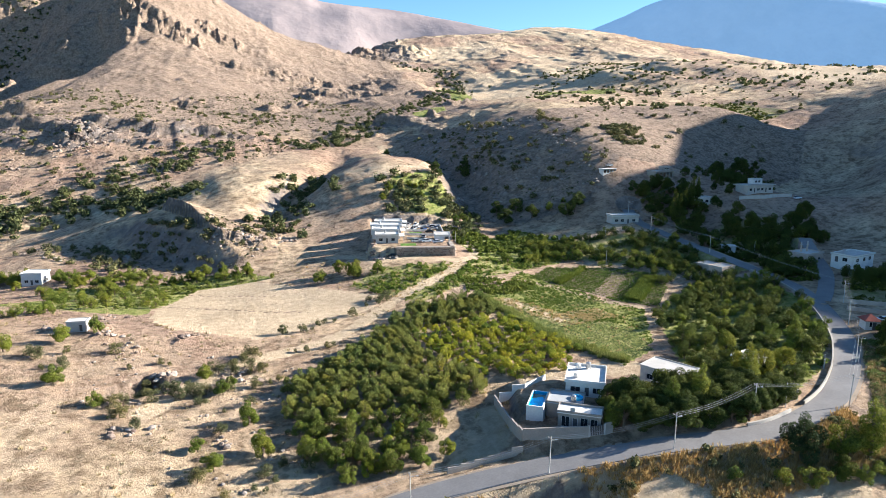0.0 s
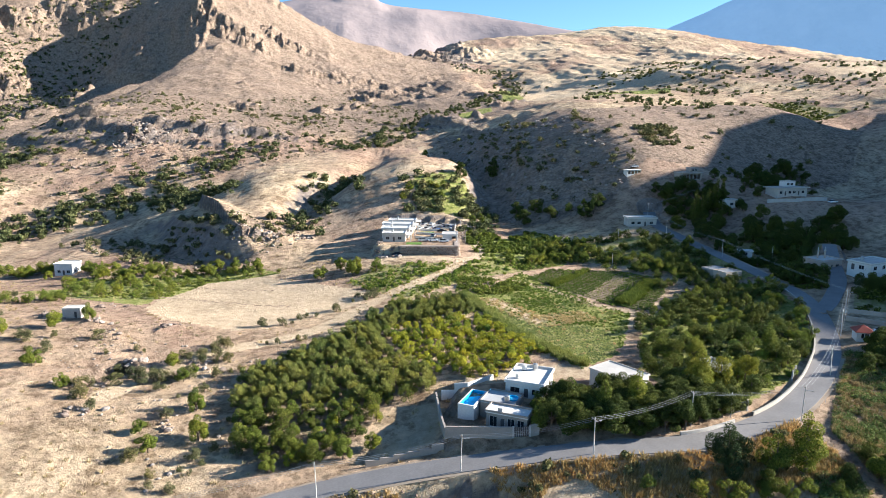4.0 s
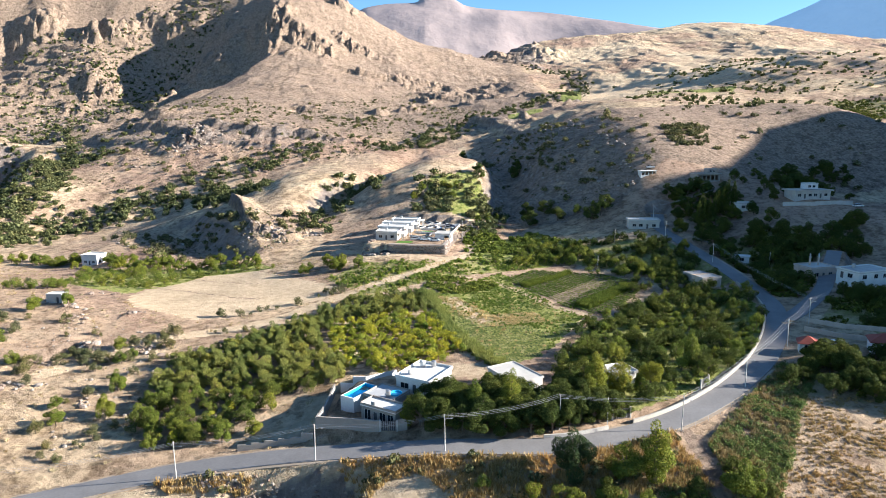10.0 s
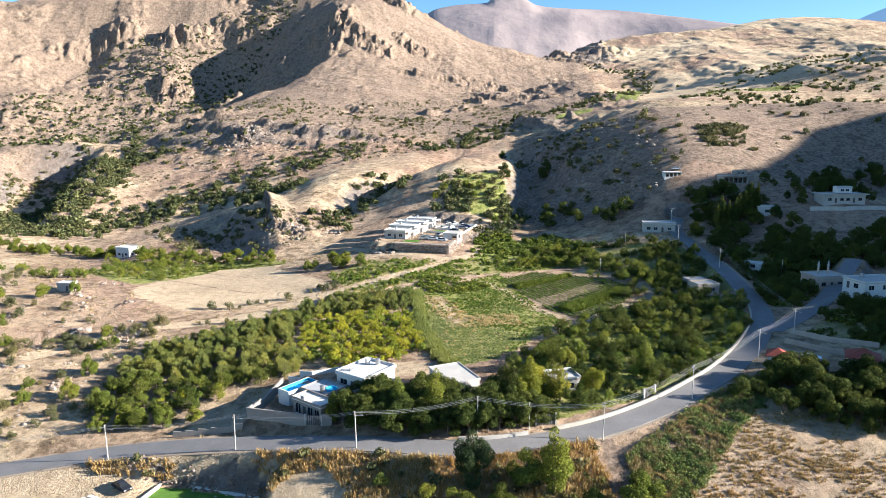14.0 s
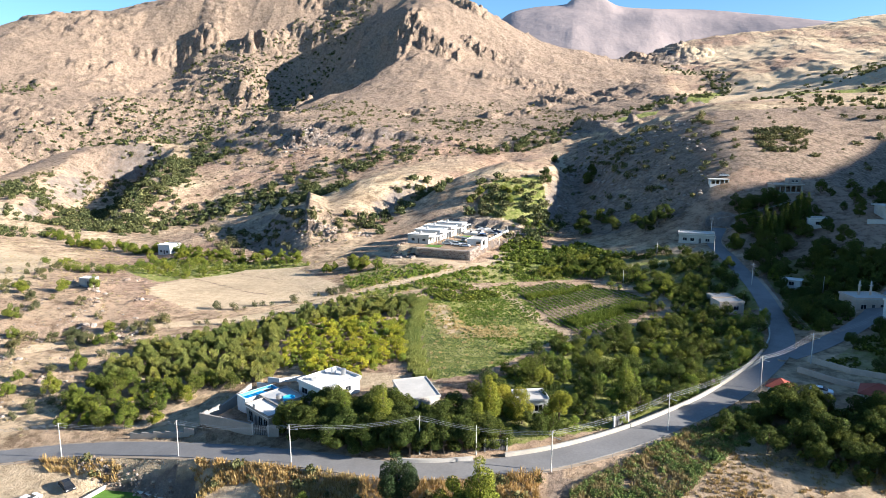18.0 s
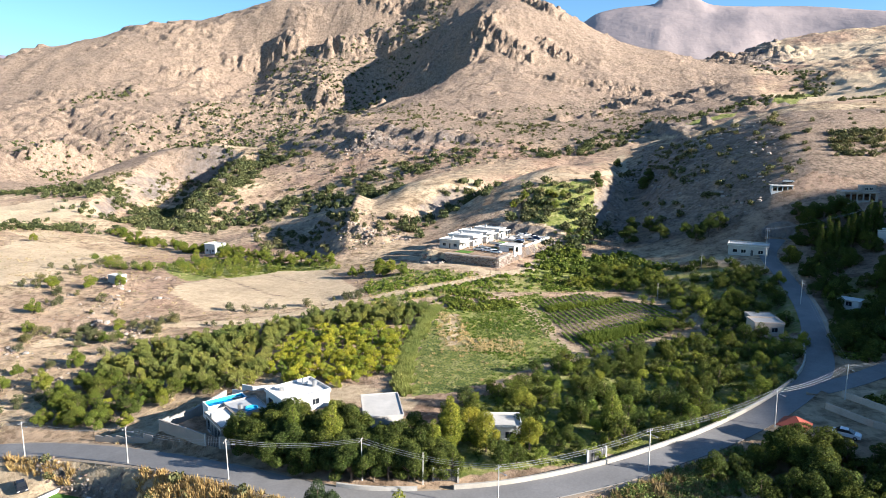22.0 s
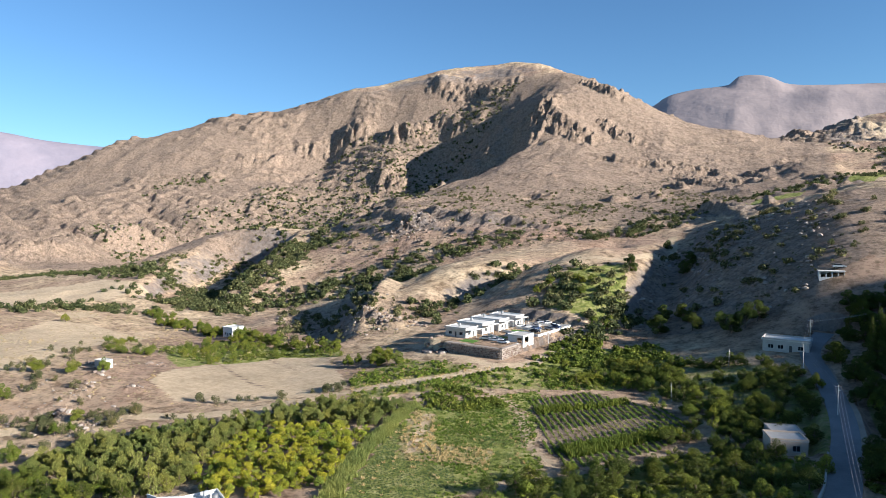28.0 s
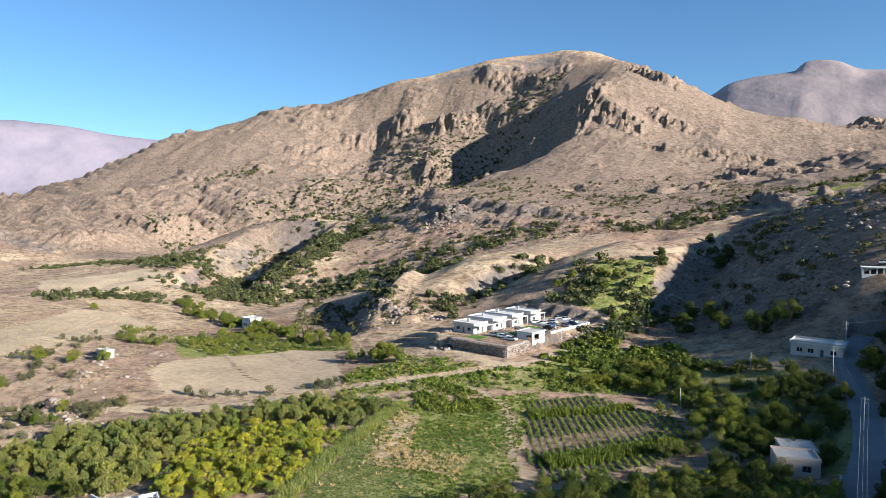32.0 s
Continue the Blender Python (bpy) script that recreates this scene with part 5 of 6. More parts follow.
def swimming_pool():
    root = new("swimming_pool")
    root.matrix_basis = pose(-28.5, 132.6, 0.9, 0, 0, -36)
    tagged(root, "raised swimming pool with bright blue tiles and water", "pool")
    w, d, h = 2.9, 7.6, 3.1
    bm = bmesh.new()
    for p in ((-w / 2 - 0.3, w / 2 + 0.3, -d / 2 - 0.3, -d / 2), (-w / 2 - 0.3, w / 2 + 0.3, d / 2, d / 2 + 0.3), (-w / 2 - 0.3, -w / 2, -d / 2, d / 2), (w / 2, w / 2 + 0.3, -d / 2, d / 2)):
        box(bm, *p, -1.0, h)
    part("pool_wall", bm, WHITE_WALL, root, "white rendered pool wall")
    bm = bmesh.new()
    box(bm, -w / 2, w / 2, -d / 2, d / 2, h - 1.4, h - 1.3)
    part("pool_floor", bm, POOL, root)
    bm = bmesh.new()
    for p in ((-w / 2, w / 2, -d / 2, -d / 2 + 0.03), (-w / 2, w / 2, d / 2 - 0.03, d / 2), (-w / 2, -w / 2 + 0.03, -d / 2 + 0.03, d / 2 - 0.03), (w / 2 - 0.03, w / 2, -d / 2 + 0.03, d / 2 - 0.03)):
        box(bm, *p, h - 1.3, h - 0.01)
    part("pool_lining", bm, POOL, root, "blue tiled lining")
    m, nt, b = mat("pool_water", 0.05)
    b.inputs["Base Color"].default_value = (0.25, 0.75, 0.95, 1)
    b.inputs["Transmission Weight"].default_value = 1.0
    b.inputs["IOR"].default_value = 1.33
    bump(nt, b, noise_of(nt, 2.0, 2), 0.08, 0.05)
    bm = bmesh.new()
    vs = [bm.verts.new(p) for p in ((-w / 2 + 0.03, -d / 2 + 0.03, h - 0.35), (w / 2 - 0.03, -d / 2 + 0.03, h - 0.35), (w / 2 - 0.03, d / 2 - 0.03, h - 0.35), (-w / 2 + 0.03, d / 2 - 0.03, h - 0.35))]
    bm.faces.new(vs)
    water = part("water", bm, m, root)
    water.visible_shadow = False


swimming_pool()


def wall_run(name, label, points, high, material, thick=0.25, drop=0.8, cap=None, step=2.5, category="wall", level=False):
    """A free-standing wall through points on the ground, in bays that step with the slope; each bay a part."""
    root = new(name)
    tagged(root, label, category)
    p = np.array(points, float)
    root.matrix_basis = pose(p[0, 0], p[0, 1], float(ground_z(p[0, 0], p[0, 1])))
    inv = root.matrix_basis.inverted()
    for a, b in zip(p, p[1:]):
        n = max(1, round(np.linalg.norm(b - a) / step))
        for k in range(n):
            q, r = a + (b - a) * k / n, a + (b - a) * (k + 1) / n
            z0, z1 = (float(ground_z(*c)) for c in (q, r))
            low, top = min(z0, z1) - drop, max(z0, z1) + high
            ang = math.degrees(math.atan2(r[1] - q[1], r[0] - q[0]))
            bm = bmesh.new()
            box(bm, 0, float(np.linalg.norm(r - q)), -thick / 2, thick / 2, 0, top - low)
            if cap:
                box(bm, 0, float(np.linalg.norm(r - q)), -thick / 2 - 0.06, thick / 2 + 0.06, top - low + 0.002, top - low + 0.1)
            ob = part("wall_bay", bm, material, root)
            ob.matrix_basis = inv @ pose(q[0], q[1], low, 0, 0, ang)
    return root


wall_run("yard_wall", "grey concrete-block wall round the villa's yard", [(-34.5, 141.5), (-36.6, 122.8), (-24.2, 119.6)], 2.2, BLOCK_WALL, cap=True)
wall_run("yard_wall", "grey concrete-block wall beside the villa's gate", [(-20.6, 119.4), (-18.8, 119.6)], 2.4, BLOCK_WALL)
wall_run("garden_wall", "low concrete wall running down beside the road", [(-52, 122.6), (-44, 122.2), (-37.2, 121.4)], 1.1, BLOCK_WALL)
wall_run("courtyard_wall", "low white wall of the villa's upper court", [(-33.2, 141.8), (-27.5, 141.0), (-20.5, 144.6)], 1.0, WHITE_WALL)


def gate(x, y, turn, width, high=2.1, label="dark sheet-metal yard gate"):
    root = new("yard_gate")
    root.matrix_basis = pose(x, y, float(ground_z(x, y)), 0, 0, turn)
    tagged(root, label, "gate")
    for sx in (-1, 1):
        box_part("gate_post", (sx * (width / 2 + 0.15) - 0.15, sx * (width / 2 + 0.15) + 0.15, -0.15, 0.15, -0.5, high + 0.2), CONCRETE, root)
        leaf = box_part("gate_leaf", (0.02 if sx > 0 else -width / 2 + 0.02, width / 2 - 0.02 if sx > 0 else -0.02, -0.03, 0.03, 0.1, high), DOOR, root)
        bm = bmesh.new()
        for k in range(4):
            c = sx * (k + 0.5) * width / 8
            box(bm, c - 0.03, c + 0.03, -0.05, -0.031, 0.15, high - 0.05)
        part("gate_rib", bm, METAL, leaf)


gate(-22.4, 119.5, -5, 3.0)
gate(22.6, 116.2, 12, 3.6)
gate(45.2, 128.2, 40, 3.4, label="grey metal gate between concrete posts")

house("concrete_house", "low house with a bare concrete roof among trees", 5.0, 133.6, -64, 10.4, 7.0, 3.6, 2.7, CONCRETE, CONCRETE, {"front": row_of(10.4, "wdw"), "right": row_of(6.4, "w")}, 0.18, 0.2)
house("garden_house", "small white flat-roofed garden house under trees", 28.2, 134.2, 15, 6.0, 5.0, 3.0, 2.9, WHITE_WALL, CONCRETE, {"front": row_of(6.0, "dw"), "right": row_of(4.4, "w")}, 0.35, 0.3)
house("stone_hut", "small pale block hut on the rocky knoll", -128, 213, -8, 5.0, 3.6, 2.7, 4.2, CONCRETE, WHITE_ROOF, {"front": [(3.2, 4.1, 0.02, 2.0, "door")]}, 0.15, 0.1, "hut")
house("white_farmhouse", "white two-storey farmhouse among orchard trees", -163.5, 321, -14, 8.0, 7.0, 4.6, float(ground_z(-163.5, 321)), WHITE_WALL, WHITE_ROOF,
      {"front": row_of(8.0, "wdw", sill=1.0) + [(1.2, 2.4, 3.0, 4.1, "window"), (5.4, 6.6, 3.0, 4.1, "window")][:0], "right": row_of(6.4, "ww"), "left": row_of(6.4, "w")}, 0.4, 0.3)
house("roadhead_house", "grey house with white roof edge at the road's end", 91, 280.5, -12, 13.0, 7.0, 3.5, 14.4, CONCRETE, WHITE_ROOF, {"front": row_of(13.0, "wwdw"), "right": [(0.8, 2.4, 0.02, 2.6, "gap"), (3.4, 5.2, 0.02, 2.6, "gap")]}, 0.5, 0.35)
house("roadside_store", "flat-roofed brick store beside the road", 84.2, 206.5, 12, 7.4, 5.6, 3.1, 6.0, BRICK_PALE, CONCRETE, {"front": row_of(7.4, "dw"), "right": row_of(5.0, "w")}, 0.35, 0.1)
house("roadside_store_annex", "low annex with a bare flat roof by the road", 84.6, 213.8, 12, 6.6, 6.4, 2.6, 6.0, BLOCK_WALL, CONCRETE, {"right": row_of(5.8, "d", top=2.0)}, 0.15, 0.1)
house("prayer_house", "pale brick village hall with two thin towers", 119.5, 202.5, 10, 10.0, 7.5, 3.6, 9.3, BRICK_PALE, CONCRETE, {"front": row_of(10.0, "wdw"), "left": row_of(6.9, "w")}, 0.3, 0.2, "hall")
house("balcony_house", "white village house with a balcony over the side road", 126, 188.5, 12, 13.0, 8.0, 5.6, 9.0, WHITE_WALL, CONCRETE,
           {"front": [(1.4, 3.2, 3.6, 5.0, "window"), (6.0, 7.6, 3.6, 5.0, "window"), (9.6, 11.2, 3.6, 5.0, "window")], "left": [(1.0, 2.2, 3.0, 5.1, "door"), (3.6, 5.4, 3.6, 5.0, "window")]}, 0.4, 0.3)
tank(123.5, 190, 14.8)
house("hill_house", "long low house with a white-edged roof on the hill", 163, 275, 4, 17.0, 7.5, 3.4, float(ground_z(163, 272)) + 0.2, CONCRETE, CONCRETE, {"front": row_of(17.0, "wdwwdw")}, 0.25, 0.9)
house("hill_house_loft", "small roof room above the hill house", 165, 277, 4, 6.0, 3.5, 2.2, float(ground_z(163, 272)) + 4.06, WHITE_WALL, CONCRETE, {"front": row_of(6.0, "ww", sill=0.6, top=1.7)}, 0.2, 0.1, below=0.0)
house("terraced_house", "unfinished house with open bays on the slope", 132.5, 309, 6, 12.0, 6.5, 3.2, float(ground_z(132, 307)) + 0.3, BLOCK_WALL, CONCRETE,
      {"front": [(0.6 + 2.2 * k, 2.3 + 2.2 * k, 0.1, 2.7, "gap") for k in range(5)]}, 0.2, 0.4)
house("terraced_house_loft", "block-built roof room on an unfinished house", 136, 310.5, 6, 5.0, 3.5, 2.0, float(ground_z(132, 307)) + 3.66, BLOCK_WALL, CONCRETE, {"front": row_of(5.0, "ww", sill=0.5, top=1.5)}, 0.15, 0.1, below=0.0)
house("goat_shed", "low white shed with open posts on the slope", 108.5, 322, 0, 8.0, 4.0, 2.2, float(ground_z(108, 320)) + 0.2, WHITE_WALL, WHITE_ROOF, {"front": [(0.5 + 1.9 * k, 2.0 + 1.9 * k, 0.1, 1.9, "gap") for k in range(4)]}, 0.0, 0.3, "shed")
house("kiosk_store", "little white kiosk under a flat roof by the road", 111.5, 233.5, -30, 5.0, 3.6, 2.6, float(ground_z(111, 233)), WHITE_WALL, WHITE_ROOF, {"front": row_of(5.0, "w"), "left": row_of(3.0, "d", 0.4)}, 0.0, 0.4, "kiosk")
house("poplar_house", "white walled house behind the poplars", 133.5, 276, -10, 7.0, 6.0, 3.0, float(ground_z(133, 275)), WHITE_WALL, CONCRETE, {"front": row_of(7.0, "w")}, 0.3, 0.2)
house("lower_house", "white-roofed house below the road beside a lawn", -20.5, 97.0, -14, 8.5, 7.0, 3.0, -7.2, WHITE_WALL, WHITE_ROOF, {"front": row_of(8.5, "wdw")}, 0.5, 0.2)


def hip_house(name, label, x, y, turn, w, d, h, rise, z, posts=False):
    root = new(name)
    root.matrix_basis = pose(x, y, z, 0, 0, turn)
    tagged(root, label, "house" if not posts else "kiosk")
    holes = row_of(w, "wd" if w < 5 else "wdw")
    bm = bmesh.new()
    wall_with_openings(bm, w, -1.2, h, 0.25, [o[:4] for o in holes])
    f = part("wall", bm, WHITE_WALL, root)
    f.matrix_basis = pose(-w / 2, -d / 2, 0)
    for o in holes:
        box_part("pane" if o[4] == "window" else "door_leaf", (o[0] - w / 2, o[1] - w / 2, -d / 2 + 0.1, -d / 2 + 0.14, o[2], o[3]), DARK_GLASS if o[4] == "window" else DOOR, root)
    for dims in ((-w / 2, -w / 2 + 0.25, -d / 2 + 0.25, d / 2, -1.2, h), (w / 2 - 0.25, w / 2, -d / 2 + 0.25, d / 2, -1.2, h), (-w / 2 + 0.25, w / 2 - 0.25, d / 2 - 0.25, d / 2, -1.2, h)):
        box_part("wall", dims, WHITE_WALL, root)
    a, b, ridge = w / 2 + 0.5, d / 2 + 0.5, max(0.0, w / 2 - d / 2)
    for corners in (((-a, -b, h), (a, -b, h), (ridge, 0, h + rise), (-ridge, 0, h + rise)), ((a, b, h), (-a, b, h), (-ridge, 0, h + rise), (ridge, 0, h + rise)),
                    ((a, -b, h), (a, b, h), (ridge, 0, h + rise)), ((-a, b, h), (-a, -b, h), (-ridge, 0, h + rise))):
        bm = bmesh.new()
        pts = [Vector(c) for c in corners]
        if (pts[-1] - pts[-2]).length < 1e-6:
            pts.pop()
        n = (pts[1] - pts[0]).cross(pts[2] - pts[0]).normalized()
        lo, hi = [bm.verts.new(p) for p in pts], [bm.verts.new(p + n * 0.12) for p in pts]
        bm.faces.new(lo[::-1]), bm.faces.new(hi)
        for k in range(len(pts)):
            bm.faces.new((lo[k], lo[(k + 1) % len(pts)], hi[(k + 1) % len(pts)], hi[k]))
        part("roof_slope", bm, RED_ROOF, root, "red metal roof slope")


hip_house("gatehouse", "small gatehouse with a red pyramid roof", 77.6, 142.6, -28, 3.6, 3.6, 2.5, 1.5, 5.5, True)
hip_house("red_roofed_house", "house with a red hipped roof in a garden", 94.6, 139.6, -28, 5.8, 5.2, 2.7, 1.7, 6.1)
wall_run("garden_wall", "pale rendered garden wall in stepped bays", [(86, 156.5), (92, 150), (99, 146)], 1.3, BRICK_PALE)
wall_run("garden_wall", "pale rendered garden wall behind the drive", [(90.5, 163), (96, 154.5), (104, 149)], 1.2, BRICK_PALE)
wall_run("retaining_wall", "grey terrace wall below the hill house", [(148, 268.5), (160, 264.5), (178, 266)], 1.6, CONCRETE)

# ---- cars ----
def car_kind(label, paint, seed=0):
    root = new("parked_car")
    tagged(root, label, "car")
    l, w = 4.4, 1.75
    profile = [(-2.2, 0.35), (-2.2, 0.78), (-2.05, 0.92), (-1.1, 0.98), (1.35, 0.98), (2.05, 0.86), (2.2, 0.7), (2.2, 0.35)]
    cabin = [(-1.65, 0.985), (-1.05, 1.42), (0.35, 1.45), (1.25, 0.985)]

    def loft(points, half, tuck):
        bm = bmesh.new()
        a = [bm.verts.new((x, -half + tuck * (z - points[0][1]), z)) for x, z in points]
        b = [bm.verts.new((x, half - tuck * (z - points[0][1]), z)) for x, z in points]
        bm.faces.new(a), bm.faces.new(b[::-1])
        for k in range(len(points)):
            j = (k + 1) % len(points)
            bm.faces.new((a[k], b[k], b[j], a[j]))
        return bm

    part("body", loft(profile, w / 2, 0.06), paint, root)
    part("cabin_glass", loft(cabin, w / 2 - 0.1, 0.35), DARK_GLASS, root, "dark tinted windows")
    box_part("car_roof", (-0.98, 0.3, -0.62, 0.62, 1.43, 1.48), paint, root)
    for sx in (-1.35, 1.35):
        for sy in (-1, 1):
            bm = bmesh.new()
            r1 = limb(bm, (sx, sy * 0.66, 0.32), (sx, sy * 0.89, 0.32), 0.32, 0.32, 14)
            bm.faces.new(r1[0]), bm.faces.new(r1[1][::-1])
            wheel = part("wheel", bm, TYRE, root)
            bm = bmesh.new()
            r2 = limb(bm, (sx, sy * 0.885, 0.32), (sx, sy * 0.9, 0.32), 0.19, 0.19, 10)
            bm.faces.new(r2[1])
            part("rim", bm, METAL, wheel)
    for sy in (-0.6, 0.6):
        box_part("headlight", (2.16, 2.215, sy - 0.2, sy + 0.2, 0.6, 0.74), FRAME, root)
        box_part("tail_light", (-2.215, -2.16, sy - 0.18, sy + 0.18, 0.66, 0.82), RED_ROOF, root)
    return root


TYRE = plain("tyre", (0.02, 0.02, 0.02), 0.9, 0.1, 4)
CARS = {"white": car_kind("white parked saloon car", plain("white_paint", (0.75, 0.75, 0.74), 0.25, 0.03, 2, 0, 0)),
        "silver": car_kind("silver-grey parked saloon car", plain("silver_paint", (0.36, 0.38, 0.40), 0.3, 0.05, 2, 0.5, 0)),
        "dark": car_kind("black parked hatchback car", plain("dark_paint", (0.02, 0.022, 0.026), 0.25, 0.1, 2, 0, 0)),
        "blue": car_kind("dark blue parked saloon car", plain("blue_paint", (0.03, 0.06, 0.14), 0.25, 0.1, 2, 0, 0))}


def park(kind, x, y, turn, z=None):
    c = CARS[kind]
    m = pose(x, y, float(ground_z(x, y)) + 0.02 if z is None else z, 0, 0, turn)
    if c.get("used") is None:
        c["used"] = 1
        c.matrix_basis = m
    else:
        copy_thing(c, m)


T = pose(-5, 302, 10.2, 0, 0, -14)


def on_terrace(u, v):
    p = T @ Vector((u, v, 0))
    return p.x, p.y


# ---- the walled terrace on the knoll ----
for k, (u0, u1, v0, v1, h) in enumerate(((-18, -8.4, -22, -14, 3.3), (-19.6, -7.6, -11.4, -3, 3.9), (-20.5, -6.8, 0, 7, 4.1), (-18.8, -6.2, 12, 18.6, 4.1))):
    x, y = on_terrace((u0 + u1) / 2, (v0 + v1) / 2)
    w, d = u1 - u0, v1 - v0
    house("guest_house", "white flat-roofed guest house on the walled terrace", x, y, -14, w, d, h, 10.25, (CONCRETE if k == 0 else WHITE_WALL), WHITE_ROOF, {"front": row_of(w, "wdw" if k == 0 else "ww"), "right": row_of(d - 0.56, "wd")}, 0.4, 0.3)
    porch = new("porch")
    porch.matrix_basis = pose(*on_terrace(u1 + 1.5, (v0 + v1) / 2), 10.25, 0, 0, -14)
    tagged(porch, "white porch roof on slim posts", "porch")
    box_part("porch_roof", (-1.1, 1.1, -d / 2, d / 2, h - 0.5, h - 0.3), WHITE_ROOF, porch)
    for sy in (-1, 0, 1):
        box_part("post", (0.85, 1.02, sy * (d / 2 - 0.2) - 0.08, sy * (d / 2 - 0.2) + 0.08, -0.3, h - 0.504), WHITE_WALL, porch)
    tank(*on_terrace(u0 + 4, (v0 + v1) / 2), 10.25 + h + 0.2)
x, y = on_terrace(11, -13.5)
house("gate_shed", "low white shed with an open garage bay", x, y, -14, 6.5, 8.0, 2.6, 10.0, WHITE_WALL, CONCRETE, {"right": [(1.0, 4.0, 0.02, 2.2, "gap")], "front": [(4.0, 6.0, 0.02, 2.0, "gap")]}, 0.2, 0.2, "shed")
for pts in ([(-4.5, -12), (6.5, -18)], [(-5, -1), (4.6, -3.6), (12.6, -3)], [(12.8, -3), (13, 25)], [(-4, 9), (8, 8)], [(-5.5, 20), (12.5, 24.8)]):
    wall_run("terrace_wall", "low white court wall on the terrace", [on_terrace(*p) for p in pts], 1.0, WHITE_WALL, 0.22, 0.3)
for kind, u, v, turn in (("silver", -0.7, -19.8, 20), ("white", 3.8, -20.2, 10), ("white", 8.4, -22, 5), ("white", -4, 12.6, 60), ("silver", -0.6, 12.8, 60), ("blue", 4.0, 11.2, 55), ("dark", 6.8, 5.0, 0), ("silver", -2.6, 27, 70),
                         ("white", 1.2, 26.8, 70), ("dark", 5.2, 27, 70), ("silver", 9.0, 14, -10), ("blue", 9.2, 19, -5), ("white", 0.5, 17.5, 0), ("dark", -10.6, -33.4, -10), ("silver", 3.2, -8.5, 80), ("white", 7.2, 21.6, 76)):
    park(kind, *on_terrace(u, v), turn - 14)

LAWN_STRIP = new("lawn_strip", None)
tagged(LAWN_STRIP, "strips of watered lawn in the terrace courts", "lawn")
for u0, u1, v0, v1 in ((-3, 4, -16, -10.5), (-7.5, -1, -28, -23), (-3, 3, 1, 6)):
    ob = box_part("lawn_bed", (u0, u1, v0, v1, -0.2, 0.06), LAWN, LAWN_STRIP)
    ob.matrix_basis = T

rng = np.random.RandomState(23)


def stone_mesh(seed, material):
    r = np.random.RandomState(seed)
    bm = bmesh.new()
    bmesh.ops.create_icosphere(bm, subdivisions=1, radius=0.5)
    for v in bm.verts:
        v.co *= r.uniform(0.72, 1.15)
        v.co.x = max(-0.4, min(0.42, v.co.x))
        v.co.z *= 0.75
    me = bpy.data.meshes.new("stone")
    bm.to_mesh(me)
    bm.free()
    me.materials.append(material)
    return me


m_, nt_, b_ = mat("tumbled_stone", 0.95)
info_ = nt_.nodes.new("ShaderNodeObjectInfo")
tone_ = ramp(nt_, info_.outputs["Random"], (0.0, (0.17, 0.12, 0.095)), (0.5, (0.28, 0.22, 0.18)), (1.0, (0.42, 0.36, 0.305)))
nt_.links.new(mix(nt_, 1.0, tone_, ramp(nt_, noise_of(nt_, 3.0, 5), (0.3, grey(0.7)), (0.7, grey(1.05))), "MULTIPLY"), b_.inputs["Base Color"])
bump(nt_, b_, noise_of(nt_, 6, 4), 0.5, 0.05)
STONES = [stone_mesh(200 + k, m_) for k in range(6)]


def stone_piece(parent, x, y, z, size):
    ob = new("stone", STONES[rng.randint(6)])
    ob.parent = parent
    ob.matrix_basis = parent.matrix_basis.inverted() @ pose(x, y, z, *rng.uniform(-25, 25, 2), rng.uniform(0, 360)) @ Matrix.Diagonal((size * rng.uniform(0.8, 1.3), size, size * rng.uniform(0.7, 1.1), 1))


def stone_wall(name, label, a, b, low, high, size):
    """A dry-stone face from a to b: a core with courses of stones set in front of it."""
    root = new(name)
    root.matrix_basis = pose(a[0], a[1], low)
    tagged(root, label, "wall")
    a, b = Vector(a), Vector(b)
    length, along_ = (b - a).length, (b - a).normalized()
    out = Vector((along_.y, -along_.x))
    core = box_part("core", (0, length, -0.1, 1.6, -1.2, high - low), STONE, root)
    core.matrix_basis = pose(0, 0, 0, 0, 0, math.degrees(math.atan2(along_.y, along_.x)))
    for row in range(int((high - low) / (size * 0.72))):
        n = int(length / (size * 0.95))
        for k in range(n):
            p = a + along_ * ((k + 0.5 + 0.5 * (row % 2)) * length / n) + out * (0.16 + rng.uniform(-0.05, 0.08))
            stone_piece(root, p.x, p.y, low + (row + 0.5) * size * 0.74, size)


stone_wall("stone_retaining_wall", "dry-stone retaining wall below the terrace", on_terrace(-9.5, -32.9), on_terrace(14.2, -32.9), 6.4, 10.5, 0.9)
stone_wall("stone_retaining_wall", "sunlit dry-stone retaining wall of the terrace", on_terrace(14.6, -32.9), on_terrace(14.6, -20), 6.4, 10.5, 0.9)
wall_run("parapet_wall", "low pale parapet on the terrace's edge", [on_terrace(-9, -31.9), on_terrace(13.8, -31.9), on_terrace(13.8, -20)], 0.5, WHITE_WALL, 0.2, 0.4)

